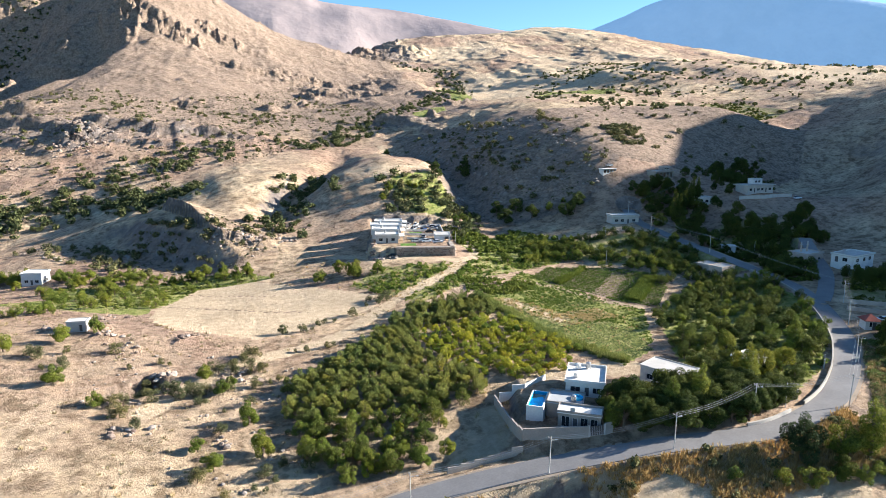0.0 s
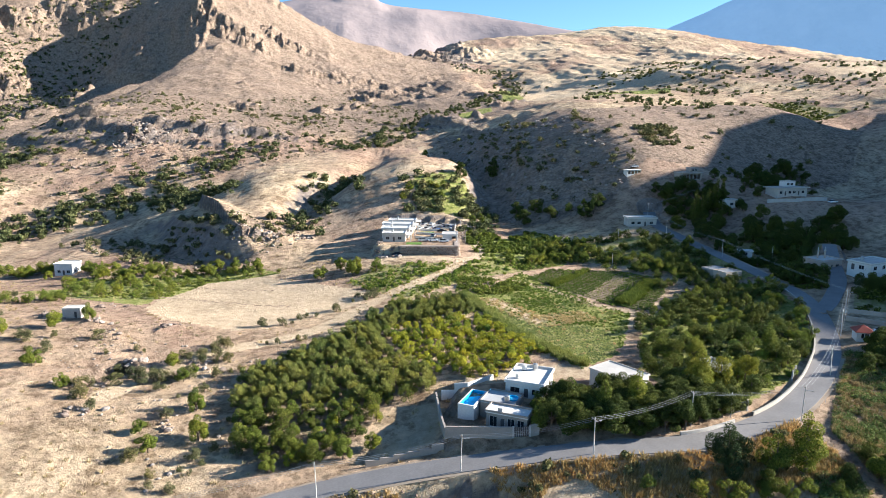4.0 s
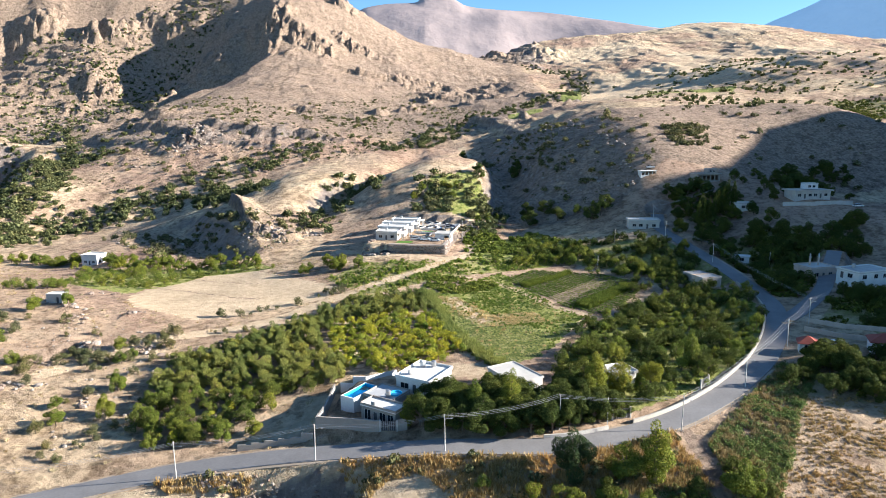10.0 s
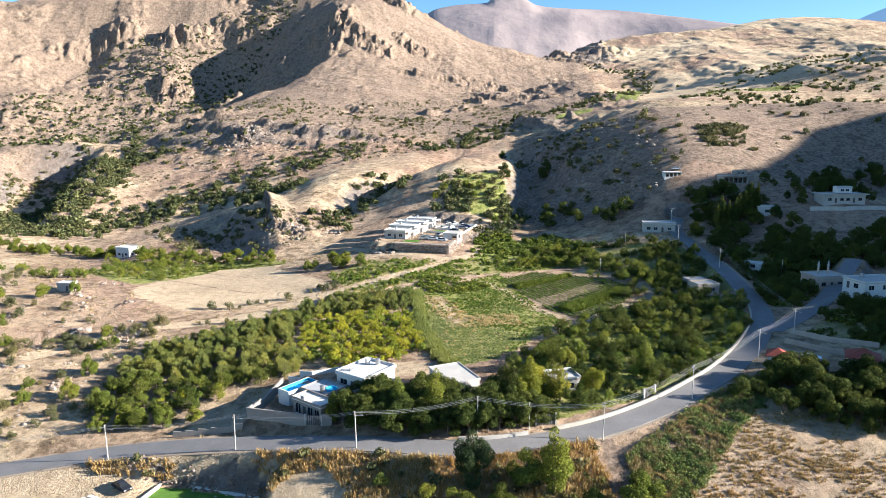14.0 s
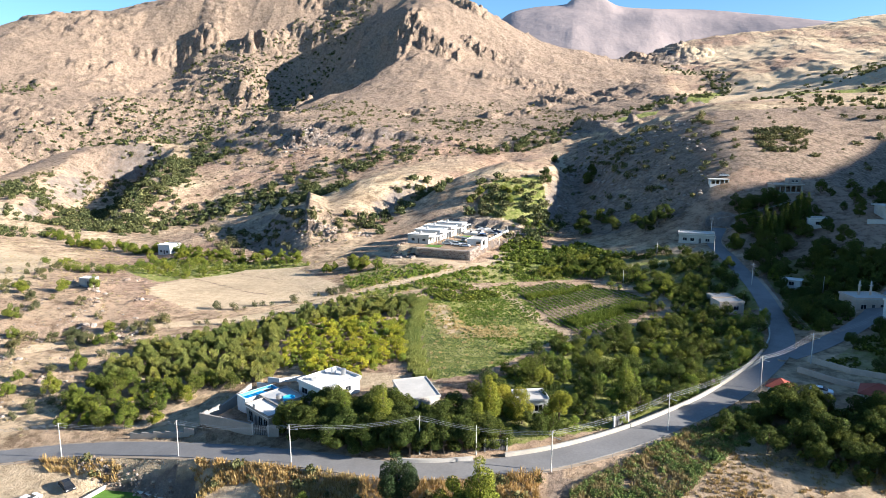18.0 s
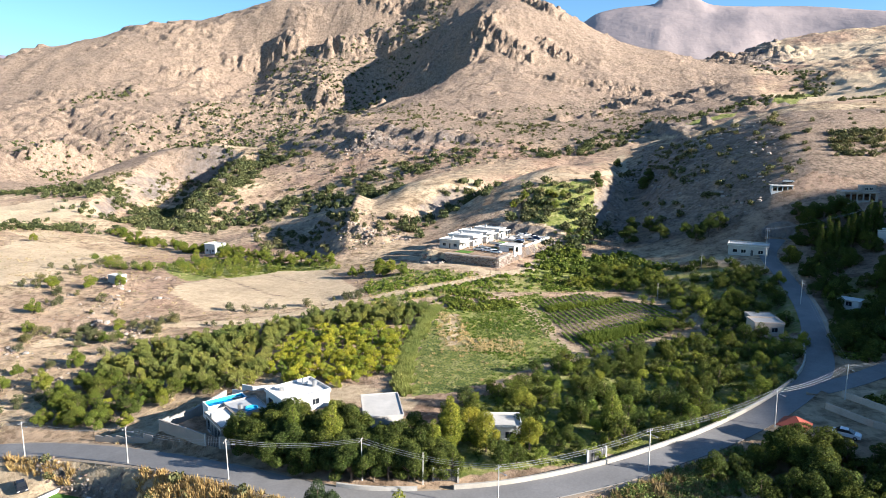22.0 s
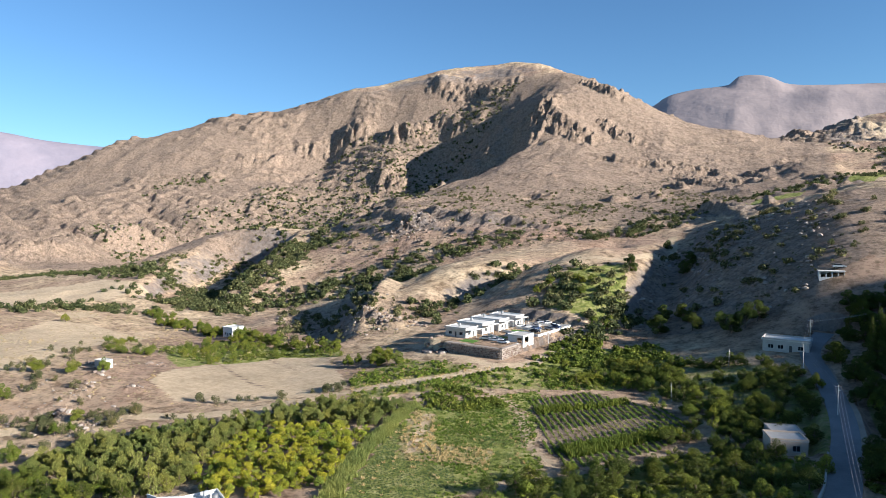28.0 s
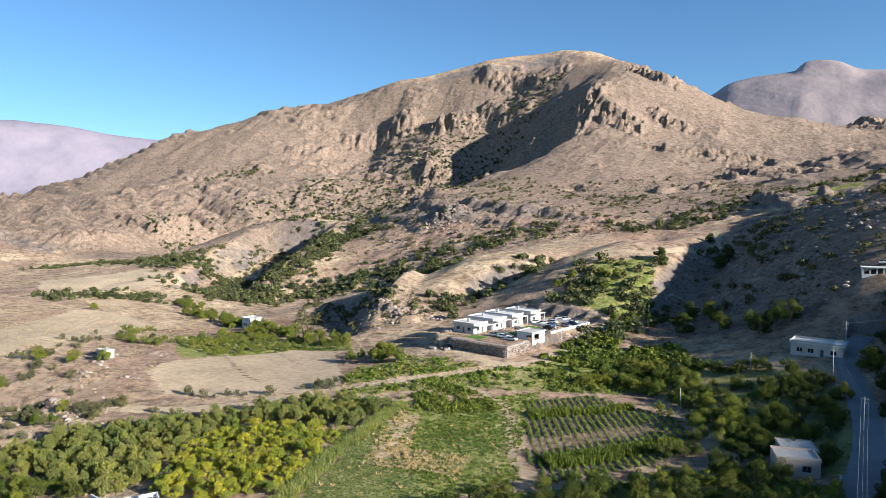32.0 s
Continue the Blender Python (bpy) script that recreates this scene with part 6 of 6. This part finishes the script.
RIP = new("stone_bank")
RIP.matrix_basis = pose(-45, 109, -6)
tagged(RIP, "bank of loose pale stones below the road", "stones")
line_ = spline([(-58, 113.6, 0), (-50, 112.2, 0), (-40, 110.3, 0), (-30, 107.6, 0), (-25, 105.8, 0)], 0.35)
for k in range(190):
    q = line_[rng.randint(len(line_))]
    x, y = q[0] + rng.normal() * 0.4, q[1] + rng.normal() * 0.55
    stone_piece(RIP, x, y, float(ground_z(x, y)) + 0.12, rng.uniform(0.4, 0.95))
for k, (cx, cy, n, spread) in enumerate(((-152, 250, 8, 4), (-125, 231, 14, 6), (-89, 176, 10, 4), (-110, 154, 8, 4), (-92, 145, 6, 4), (-113, 196, 10, 4), (-99, 200, 9, 3.5), (-121, 206, 12, 5), (-134, 216, 12, 6), (-105, 179, 8, 3), (-85, 172, 5, 2.5))):
    pile = new("rock_outcrop")
    pile.matrix_basis = pose(cx, cy, float(ground_z(cx, cy)))
    tagged(pile, "weathered boulders on the dry knoll", "rocks")
    for _ in range(n):
        x, y = cx + rng.normal() * spread * 0.5, cy + rng.normal() * spread * 0.4
        stone_piece(pile, x, y, float(ground_z(x, y)) + 0.2, rng.uniform(0.6, 2.0))
EAST_BANK = new("stone_bank")
EAST_BANK.matrix_basis = pose(15, 311, 8)
tagged(EAST_BANK, "pale tumbled stones along the terrace's ramp", "stones")
line_ = spline([(8.5, 299, 0), (12, 306.5, 0), (16.5, 315, 0), (21.5, 320, 0)], 0.35)
for k in range(130):
    q = line_[rng.randint(len(line_))]
    x, y = q[0] + rng.normal() * 0.8, q[1] + rng.normal() * 1.0
    stone_piece(EAST_BANK, x, y, float(ground_z(x, y)) + 0.15, rng.uniform(0.5, 1.3))
SCREE = new("boulder_field")
SCREE.matrix_basis = pose(-85, 330, 8)
tagged(SCREE, "reddish boulders below the foothill's crest", "rocks")
for _ in range(90):
    x, y = -82 + rng.normal() * 11, 329 + rng.normal() * 5
    stone_piece(SCREE, x, y, float(ground_z(x, y)) + 0.2, rng.uniform(0.8, 2.6))
SCREE_2 = new("boulder_field")
SCREE_2.matrix_basis = pose(-192, 598, 45)
tagged(SCREE_2, "dark boulders round a rocky knob", "rocks")
for _ in range(70):
    x, y = -192 + rng.normal() * 14, 596 + rng.normal() * 10
    stone_piece(SCREE_2, x, y, float(ground_z(x, y)) + 0.4, rng.uniform(1.5, 4.5))

BANK = new("boulder_bank")
bx, by = on_terrace(-14, -33)[:2]
BANK.matrix_basis = pose(bx, by, 8)
tagged(BANK, "tumbled boulders below the terrace's corner", "rocks")
for _ in range(110):
    u, v = (rng.uniform(-21, -9), rng.uniform(-36, -31.5)) if rng.rand() < 0.6 else (rng.uniform(-22, -17.5), rng.uniform(-34, -8))
    x, y = on_terrace(u, v)[:2]
    stone_piece(BANK, x, y, float(ground_z(x, y)) + 0.2, rng.uniform(0.6, 2.0))



def rubble(name, label, places, sizes):
    """Many loose stones as one piece."""
    verts, faces, n = [], [], 0
    forms = [(np.array([v.co for v in me.vertices]), [tuple(f.vertices) for f in me.polygons]) for me in STONES]
    z = ground_z([p[0] for p in places], [p[1] for p in places])
    for (x, y), h in zip(places, z):
        co, fs = forms[rng.randint(6)]
        s, a = sizes[0] + (sizes[1] - sizes[0]) * rng.rand() ** 2.5, rng.uniform(0, 6.28)
        c, d = math.cos(a) * s, math.sin(a) * s
        verts.append(np.stack([x + co[:, 0] * c - co[:, 1] * d, y + co[:, 0] * d + co[:, 1] * c, h + s * 0.12 + co[:, 2] * s * rng.uniform(0.6, 1.0)], -1))
        faces += [tuple(i + n for i in f) for f in fs]
        n += len(co)
    me = sheet_mesh(name, np.concatenate(verts), faces, m_, False)
    tagged(new(name, me), label, "rocks", kind="stuff")


rubble("hill_rubble", "loose dark stones over the shaded hillside", within(WILD["dark_hill"], 900, rng, 20) + within(WILD["foot_hill"], 120, rng, 15), (0.4, 2.6))
rubble("slope_rubble", "boulders strewn over dry slopes below the mountain", within(WILD["lower_slopes"], 500, rng, 40) + along(WILD["foot_belt2"], 30, 120, rng), (0.6, 4.2))
rubble("mountain_rubble", "fallen blocks on the mountain's rocky slopes", within(WILD["mountain"], 1500, rng, 40) + within(WILD["ravine"], 500, rng, 30), (1.2, 7.0))
rubble("field_rubble", "grey stones scattered over the dry valley floor", off_road(within(WILD["wild_left"], 240, rng, 10)), (0.3, 1.3))

# ---- along the road ----
def stretch(name, x0, x1):
    line = LINES[name][1]
    return line[(line[:, 0] >= x0) & (line[:, 0] <= x1)]


tagged(ribbon("kerb_wall", LINES["road_main"][1][(LINES["road_main"][1][:, 0] > 24.5) & (LINES["road_main"][1][:, 1] < 200)], -3.2, -2.85, 0.75, KERB, "pale low kerb wall along the road", 1.1), category="wall")
tagged(ribbon("kerb_wall", stretch("road_main", 6, 20), -3.3, -2.9, 0.6, CONCRETE, "low concrete wall beside the road", 1.0), category="wall")
tagged(ribbon("verge", stretch("road_main", -150, 62), 2.75, 3.6, -0.1, TRACK, "dusty gravel verge of the road", 0.2), category="verge")
tagged(ribbon("verge", stretch("road_main", -150, 24), -3.6, -2.75, -0.1, TRACK, "dusty gravel verge of the road", 0.2), category="verge")
tagged(ribbon("verge", LINES["road_main"][1][LINES["road_main"][1][:, 1] > 190], 2.75, 4.0, -0.1, TRACK, "dusty gravel verge of the road", 0.2), category="verge")


def pole_kind(label, tall, arm=True):
    root = new("power_pole")
    tagged(root, label, "pole")
    bm = bmesh.new()
    rings = limb(bm, (0, 0, -0.8), (0, 0, tall), 0.12, 0.075, 8)
    bm.faces.new(rings[1])
    part("shaft", bm, STEEL, root)
    if arm:
        box_part("crossarm", (-0.7, 0.7, 0.09, 0.17, tall - 0.45, tall - 0.35), METAL, root)
        for px in (-0.6, 0.0, 0.6):
            bm = bmesh.new()
            limb(bm, (px, 0.13, tall - 0.35), (px, 0.13, tall - 0.18), 0.05, 0.04, 6)
            part("insulator", bm, BRICK_PALE, root)
        box_part("lamp_arm", (-0.04, 0.04, -1.1, -0.1, tall - 0.9, tall - 0.84), METAL, root)
        box_part("lamp_head", (-0.12, 0.12, -1.5, -1.08, tall - 0.95, tall - 0.85), METAL, root, "grey street lamp head")
    return root


POLE = pole_kind("grey concrete power pole with a crossarm", 7.2)
ROW = [(-98, 113.5, -10), (-61.3, 114.7, -4), (-35.9, 113.4, 10), (-12.3, 109.4, 12), (9.6, 113.2, -5), (32.1, 110.6, -30), (53.4, 126.6, -42), (75.6, 147.2, -45), (90.6, 161.5, -60), (97.2, 228, -85), (93.6, 262, -95), (98, 286, -80)]
for k, (x, y, turn) in enumerate(ROW):
    m = pose(x, y, float(ground_z(x, y)), rng.uniform(-1.2, 1.2), rng.uniform(-1.2, 1.2), turn + 90)
    if k:
        copy_thing(POLE, m)
    else:
        POLE.matrix_basis = m
tagged(POLE, group="power poles along the road")
BARE = pole_kind("plain wooden post beside the fields", 5.4, False)
for k, (x, y) in enumerate(((58.8, 243), (19.3, 114.6), (118, 226), (74, 268), (11.3, 293.3), (13.8, 313.2))):
    m = pose(x, y, float(ground_z(x, y)), rng.uniform(-1.5, 1.5), rng.uniform(-1.5, 1.5), 0)
    if k:
        copy_thing(BARE, m)
    else:
        BARE.matrix_basis = m


def wire_span(a, b, tall=6.9, sag=0.9):
    root = new("power_line")
    root.matrix_basis = pose(a[0], a[1], float(ground_z(a[0], a[1])) + tall)
    tagged(root, "sagging overhead wires between two poles", "wires")
    p, q = Vector((a[0], a[1], float(ground_z(a[0], a[1])) + tall)), Vector((b[0], b[1], float(ground_z(b[0], b[1])) + tall))
    side = (q - p).cross(Vector((0, 0, 1))).normalized()
    for off in (-0.6, 0.0, 0.6):
        bm = bmesh.new()
        prev = None
        for k in range(11):
            t = k / 10
            c = p.lerp(q, t) + side * off - Vector((0, 0, sag * 4 * t * (1 - t))) - p
            ring = [bm.verts.new(c + Vector((0, 0, 0.018)) * math.cos(j * 2.0944) + side * 0.018 * math.sin(j * 2.0944)) for j in range(3)]
            if prev:
                for j in range(3):
                    bm.faces.new((prev[j], prev[(j + 1) % 3], ring[(j + 1) % 3], ring[j]))
            prev = ring
        part("wire", bm, WIRE, root)


for a, b in zip(ROW, ROW[1:]):
    wire_span(a, b)
wire_span((90.6, 161.5), (112, 176), sag=1.2)
wire_span((98, 286), (140, 292), 6.5, 1.4)

for px in (118.2, 121.2):
    z0 = 13.1
    root = new("minaret")
    root.matrix_basis = pose(px, 203.6, z0)
    tagged(root, "slim pale tower on the village hall roof", "tower")
    bm = bmesh.new()
    limb(bm, (0, 0, 0), (0, 0, 2.6), 0.32, 0.28, 10)
    part("tower_shaft", bm, BRICK_PALE, root)
    bm = bmesh.new()
    limb(bm, (0, 0, 2.6), (0, 0, 2.8), 0.5, 0.5, 10), limb(bm, (0, 0, 2.8), (0, 0, 3.5), 0.24, 0.2, 10), limb(bm, (0, 0, 3.5), (0, 0, 4.1), 0.26, 0.02, 10)
    part("tower_cap", bm, METAL, root)

park("white", 86.2, 144.6, -22)
park("dark", -55.6, 108.6, -35)
park("white", -60.4, 104.6, 70)
park("white", 178, 262.5, 5)
park("silver", 111.5, 325.6, 8)
park("white", 128, 249, 20)

lawn = new("garden_lawn")
lawn.matrix_basis = pose(-39.5, 105.6, -7.75, 0, 0, -14)
tagged(lawn, "bright watered lawn behind a low white wall", "lawn")
box_part("turf", (-11, 9, -4.2, 3.8, -0.6, 0.05), LAWN, lawn)
box_part("border", (-11.4, -11.05, -4.2, 4.2, -0.6, 0.7), WHITE_WALL, lawn, "low white garden wall")
box_part("border", (-11.04, 9, 3.85, 4.2, -0.6, 0.5), WHITE_WALL, lawn, "low white garden wall")

# fence posts on the lower edge of the road
FENCE = new("road_fence")
FENCE.matrix_basis = pose(0, 104, 0)
tagged(FENCE, "thin steel posts along the road's lower edge", "fence")
bm = bmesh.new()
box(bm, -0.03, 0.03, -0.03, 0.03, -0.3, 1.0)
POST_MESH = part("post", bm, METAL, FENCE)
first = True
for q in stretch("road_main", -58, 60)[::4]:
    d = Vector((0.97, 0.2)) if q[0] < 30 else Vector((0.7, 0.7))
    x, y = q[0] + 0.35 * (q[0] > 30) * 6, q[1] - 4.3 + 0.3 * (q[0] > 30) * 3
    ob = POST_MESH if first else new("post", POST_MESH.data)
    first = False
    ob.parent = FENCE
    ob.matrix_basis = pose(x, y - 104, float(ground_z(x, y)), rng.uniform(-5, 5), rng.uniform(-5, 5), 0)

# ---- single trees that stand out ----
CEDARS = [tree_kind("cypress_tree", "dense dark evergreen beside the road", 130, 8.2, 5.6, leafy("leaf_evergreen", (0.016, 0.03, 0.012), (0.05, 0.075, 0.03), (0.09, 0.11, 0.045)), 3200, 0.2, low=-0.2)]
TALLS = [tree_kind("ash_tree", "tall fresh-green tree with an upright crown", 140 + k, 8.6, 4.0, LEAF_MID, 2200, 0.22, True) for k in range(2)]
GOLD = [tree_kind("golden_willow", "tall tree with yellow-green leaves", 150 + k, 8.0, 6.0, leafy("leaf_gold", (0.08, 0.10, 0.015), (0.25, 0.25, 0.04), (0.38, 0.34, 0.07)), 2200, 0.22) for k in range(2)]
plant_copies(CEDARS, [(8.4, 100.4)], "", rng, 1.2, 1.25)
plant_copies(SAPLINGS, [(5.5, 95.8), (7.5, 95), (-6.8, 100), (19, 93.5), (24, 92), (1, 97)], "small trees on the road bank", rng, 0.7, 1.1)
plant_copies(DARKS, [(36, 94.5), (38.5, 92.5), (35.5, 98), (13, 95.5), (27, 93.5)], "dark bushes below the road", rng, 0.45, 0.7)
plant_copies(ROUND, [(12, 94.2), (15, 93)], "single broad trees", rng, 0.55, 0.7)
plant_copies(TALLS, [(21.6, 97.2)], "tall upright trees", rng, 1.3, 1.35)
plant_copies(ROUND, [(17.3, 99.2), (34.5, 93)], "single broad trees", rng, 1.1, 1.2)
plant_copies(DARKS, [(31, 383), (75, 305), (80, 306), (84, 309), (49, 321), (58, 329), (50, 336), (55, 398), (39, 532), (58, 405), (62, 318)], "dark trees on the shaded hillside", rng, 1.0, 1.45)
plant_copies(TALLS, [(1.5, 119.6), (-5.5, 119), (18.4, 123.4), (20.6, 126.4), (-18.6, 120.4), (47, 139)], "tall upright trees", rng, 0.7, 1.15)
plant_copies(GOLD, [(30.4, 144), (33.8, 129.6), (26.4, 128), (22.5, 131.5)], "yellowing tall trees", rng, 0.75, 1.0)
plant_copies(DARKS, off_road(scattered([(-18.5, 120.5), (-12, 115.5), (5, 112), (19, 113.5), (24, 118), (14, 127), (4, 127), (0, 129), (-8, 128.5), (-16, 125)], 2.5, rng, 0.4), 4.6), "dark trees beside the villa", rng, 0.75, 1.1)
plant_copies(DARKS, [(-15, 127.5), (-12.5, 128.6), (-10, 129.6), (-16.4, 124.4), (-13, 125)], "dark trees beside the villa", rng, 0.7, 0.9)
plant_copies(ROUND, [(-91, 167), (-89, 170), (-95, 177), (-96, 144), (-93, 137), (-160, 242), (-265, 302), (-142, 198), (-130, 203), (-117, 166), (-127, 177), (-123, 209), (-84, 140), (-86, 152), (33, 380), (-62, 128), (-56, 126.5), (-50, 128.5), (-70, 126), (-66, 130), (95, 247), (76, 314), (72, 318), (80, 318), (120, 228), (107, 238)], "single broad trees", rng, 0.5, 0.95)
plant_copies(YELLOWS, [(-60, 134), (-66, 127.5), (-57, 139)], "", rng, 0.9, 1.2)

# ---- hedge, crops and grass ----
LEAF_HEDGE = leafy("leaf_hedge", (0.085, 0.11, 0.032), (0.235, 0.27, 0.085), (0.39, 0.385, 0.16))
LEAF_STRAW = leafy("leaf_straw", (0.20, 0.135, 0.06), (0.40, 0.285, 0.145), (0.55, 0.42, 0.235))
LEAF_CLOVER = leafy("leaf_clover", (0.06, 0.09, 0.035), (0.15, 0.19, 0.075), (0.30, 0.31, 0.15))
hedge_line = [(-8.5, 214), (-8, 206), (-6.4, 192), (-3.4, 172), (0, 160), (3.6, 150)]
stuff("tall_grass_hedge", "tall yellow-green hedge between orchard and meadow", "hedge", along(hedge_line, 1.9, 1000, rng), (0.7, 1.4), LEAF_HEDGE, rng, 90, 0.04, 1.1, 5, True)


def crop(poly, gap, step):
    """Places in straight rows over an outline."""
    r = np.array([(45 + 0.45 * s + 0.89 * k * gap + rng.normal() * 0.1, 216 - 0.89 * s + 0.45 * k * gap + rng.normal() * 0.1) for k in range(-30, 30) for s in np.arange(-50, 50, step)])
    return r[inside(r[:, 0], r[:, 1], poly)]


rows_ = crop(LOTS["rows"], 1.8, 0.5)
rows_ = rows_[~inside(rows_[:, 0], rows_[:, 1], LOTS["bare_band"])]
stuff("crop_rows", "straight rows of low green crop plants", "crop", [tuple(q) for q in rows_], (0.5, 0.85), LEAF_CROP, rng, 34, 0.2)
stuff("young_crop_rows", "thin rows of small crop plants on bare soil", "crop", [tuple(q) for q in crop(LOTS["bare_band"], 1.8, 0.7)], (0.3, 0.6), LEAF_CROP, rng, 24, 0.2)
stuff("maize_strip", "dense bright green strip of tall crop", "crop", within([(37, 198), (60, 219), (62.5, 215), (40.5, 194)], 460, rng, 40) + within([(24, 224), (46, 242), (47.5, 240), (25.5, 221.5)], 170, rng, 40), (0.9, 1.5), LEAF_MID, rng, 44, 0.07, 1.2, 5, True)


def off_way(places):
    lines = [(half, spline([(*c, 0) for c in line], 1.5)) for half, _, line in WAYS]
    return [p for p in places if all(((l[:, 0] - p[0]) ** 2 + (l[:, 1] - p[1]) ** 2).min() > half * half for half, l in lines)]


stuff("clover_field", "low dark green clover with pale flecks", "clover", scattered(LOTS["clover"], 0.62, rng, 0.5), (0.3, 0.55), LEAF_CLOVER, rng, 18, 0.24, 0.5)
meadow = [q for q in within(LOTS["meadow"], 3000, rng, 14) if not inside(*q, LOTS["clover"]) and (not inside(*q, LOTS["pale_strip"]) or rng.rand() < 0.2)]
stuff("meadow_grass", "uneven green meadow grass", "grass", meadow, (0.3, 0.8), LEAF_CROP, rng, 24, 0.1, 0.7, 5, True)
stuff("yellow_weeds", "yellow-green flowering weeds in the meadow", "weeds", within([(3, 217), (13, 224), (23, 215), (33, 189), (26, 180), (19, 184), (10, 193)], 700, rng, 8), (0.4, 0.9), LEAF_HEDGE, rng, 34, 0.14, 0.7)
stuff("lush_weeds", "lush green weeds at the head of the meadow", "weeds", within([(-11, 219), (-6, 236), (8, 232), (17, 224), (11, 217), (-3, 213)], 420, rng, 9), (0.7, 1.7), LEAF_MID, rng, 44, 0.18)
stuff("meadow_weeds", "pale seeding grass in the meadow", "weeds", within(LOTS["pale_strip"], 480, rng, 8) + within(LOTS["meadow"], 160, rng, 12) + within(LOTS["weedy"], 500, rng, 9), (0.3, 0.8), LEAF_DRY, rng, 22, 0.1, 0.8, 5, True)
stuff("field_weeds", "rank green weeds between the fields", "weeds", off_way(within(LOTS["weedy"], 800, rng, 9)), (0.5, 1.6), LEAF_CROP, rng, 40, 0.18)
stuff("orchard_grass", "rough grass under the orchard trees", "grass", within(LOTS["plum"], 700, rng, 10) + within(LOTS["spring_grass"], 420, rng, 10) + within(LOTS["hut_orchard"], 500, rng, 12), (0.5, 1.3), LEAF_MID, rng, 24, 0.22, 0.7)
stuff("spring_bushes", "bright green bushes below the terrace", "bushes", within([(10, 262), (26, 292), (48, 312), (62, 276), (44, 254), (20, 256)], 240, rng, 10) + within(LOTS["lush_slope"], 220, rng, 10), (0.8, 2.6), LEAF_MID, rng, 70, 0.18)
wide = within([(-150, 120), (-30, 120), (-30, 240), (-60, 320), (-200, 330), (-320, 420), (-320, 200)], 2600, rng, 30)
stuff("dry_grass_tufts", "dry bleached grass tufts over the valley floor", "grass", off_road([p for p in wide if not inside(*p, LOTS["wheat"])]), (0.35, 1.0), LEAF_DRY, rng, 18, 0.1, 0.7, 5, True)

bank = [(20, 94), (33, 104), (44, 115), (57, 127), (67, 138), (73, 132), (56, 112), (44, 96), (34, 86), (22, 84)]
stuff("bank_weeds_tall", "rank yellow-green weeds on the road bank", "weeds", off_road(off_way(within(bank, 2100, rng, 7)), 4.0), (0.5, 1.5), LEAF_HEDGE, rng, 56, 0.1)
stuff("bank_dry_grass", "tall dry grass between the bank's weeds", "grass", off_road(off_way(within(bank, 1700, rng, 9)), 4.0), (0.4, 1.1), LEAF_STRAW, rng, 30, 0.06, 1.0, 5, True)
lower_bank = [(-68, 114.8), (-58, 114), (-40, 112.8), (-12, 108.2), (6, 104.6), (18, 106), (30, 110.5), (31, 96), (0, 95), (-24, 98), (-29, 107), (-50, 111.5), (-62, 112)]
stuff("bank_straw", "tall golden dry grass on the bank below the road", "grass", off_road(scattered(lower_bank, 0.72, rng, 0.5), 3.5), (0.5, 1.45), LEAF_STRAW, rng, 30, 0.06, 0.9, 5, True)
stuff("bank_shrubs", "low dusty shrubs on the bank below the road", "shrubs", off_road(within(lower_bank, 60, rng, 5), 3.7), (0.8, 2.2), LEAF_SCRUB, rng, 70, 0.16)
stuff("stubble_straw", "golden cut straw standing in the field", "grass", off_way(within(LOTS["stubble"], 3600, rng, 6)), (0.25, 0.75), LEAF_STRAW, rng, 22, 0.09, 0.7, 5, True)
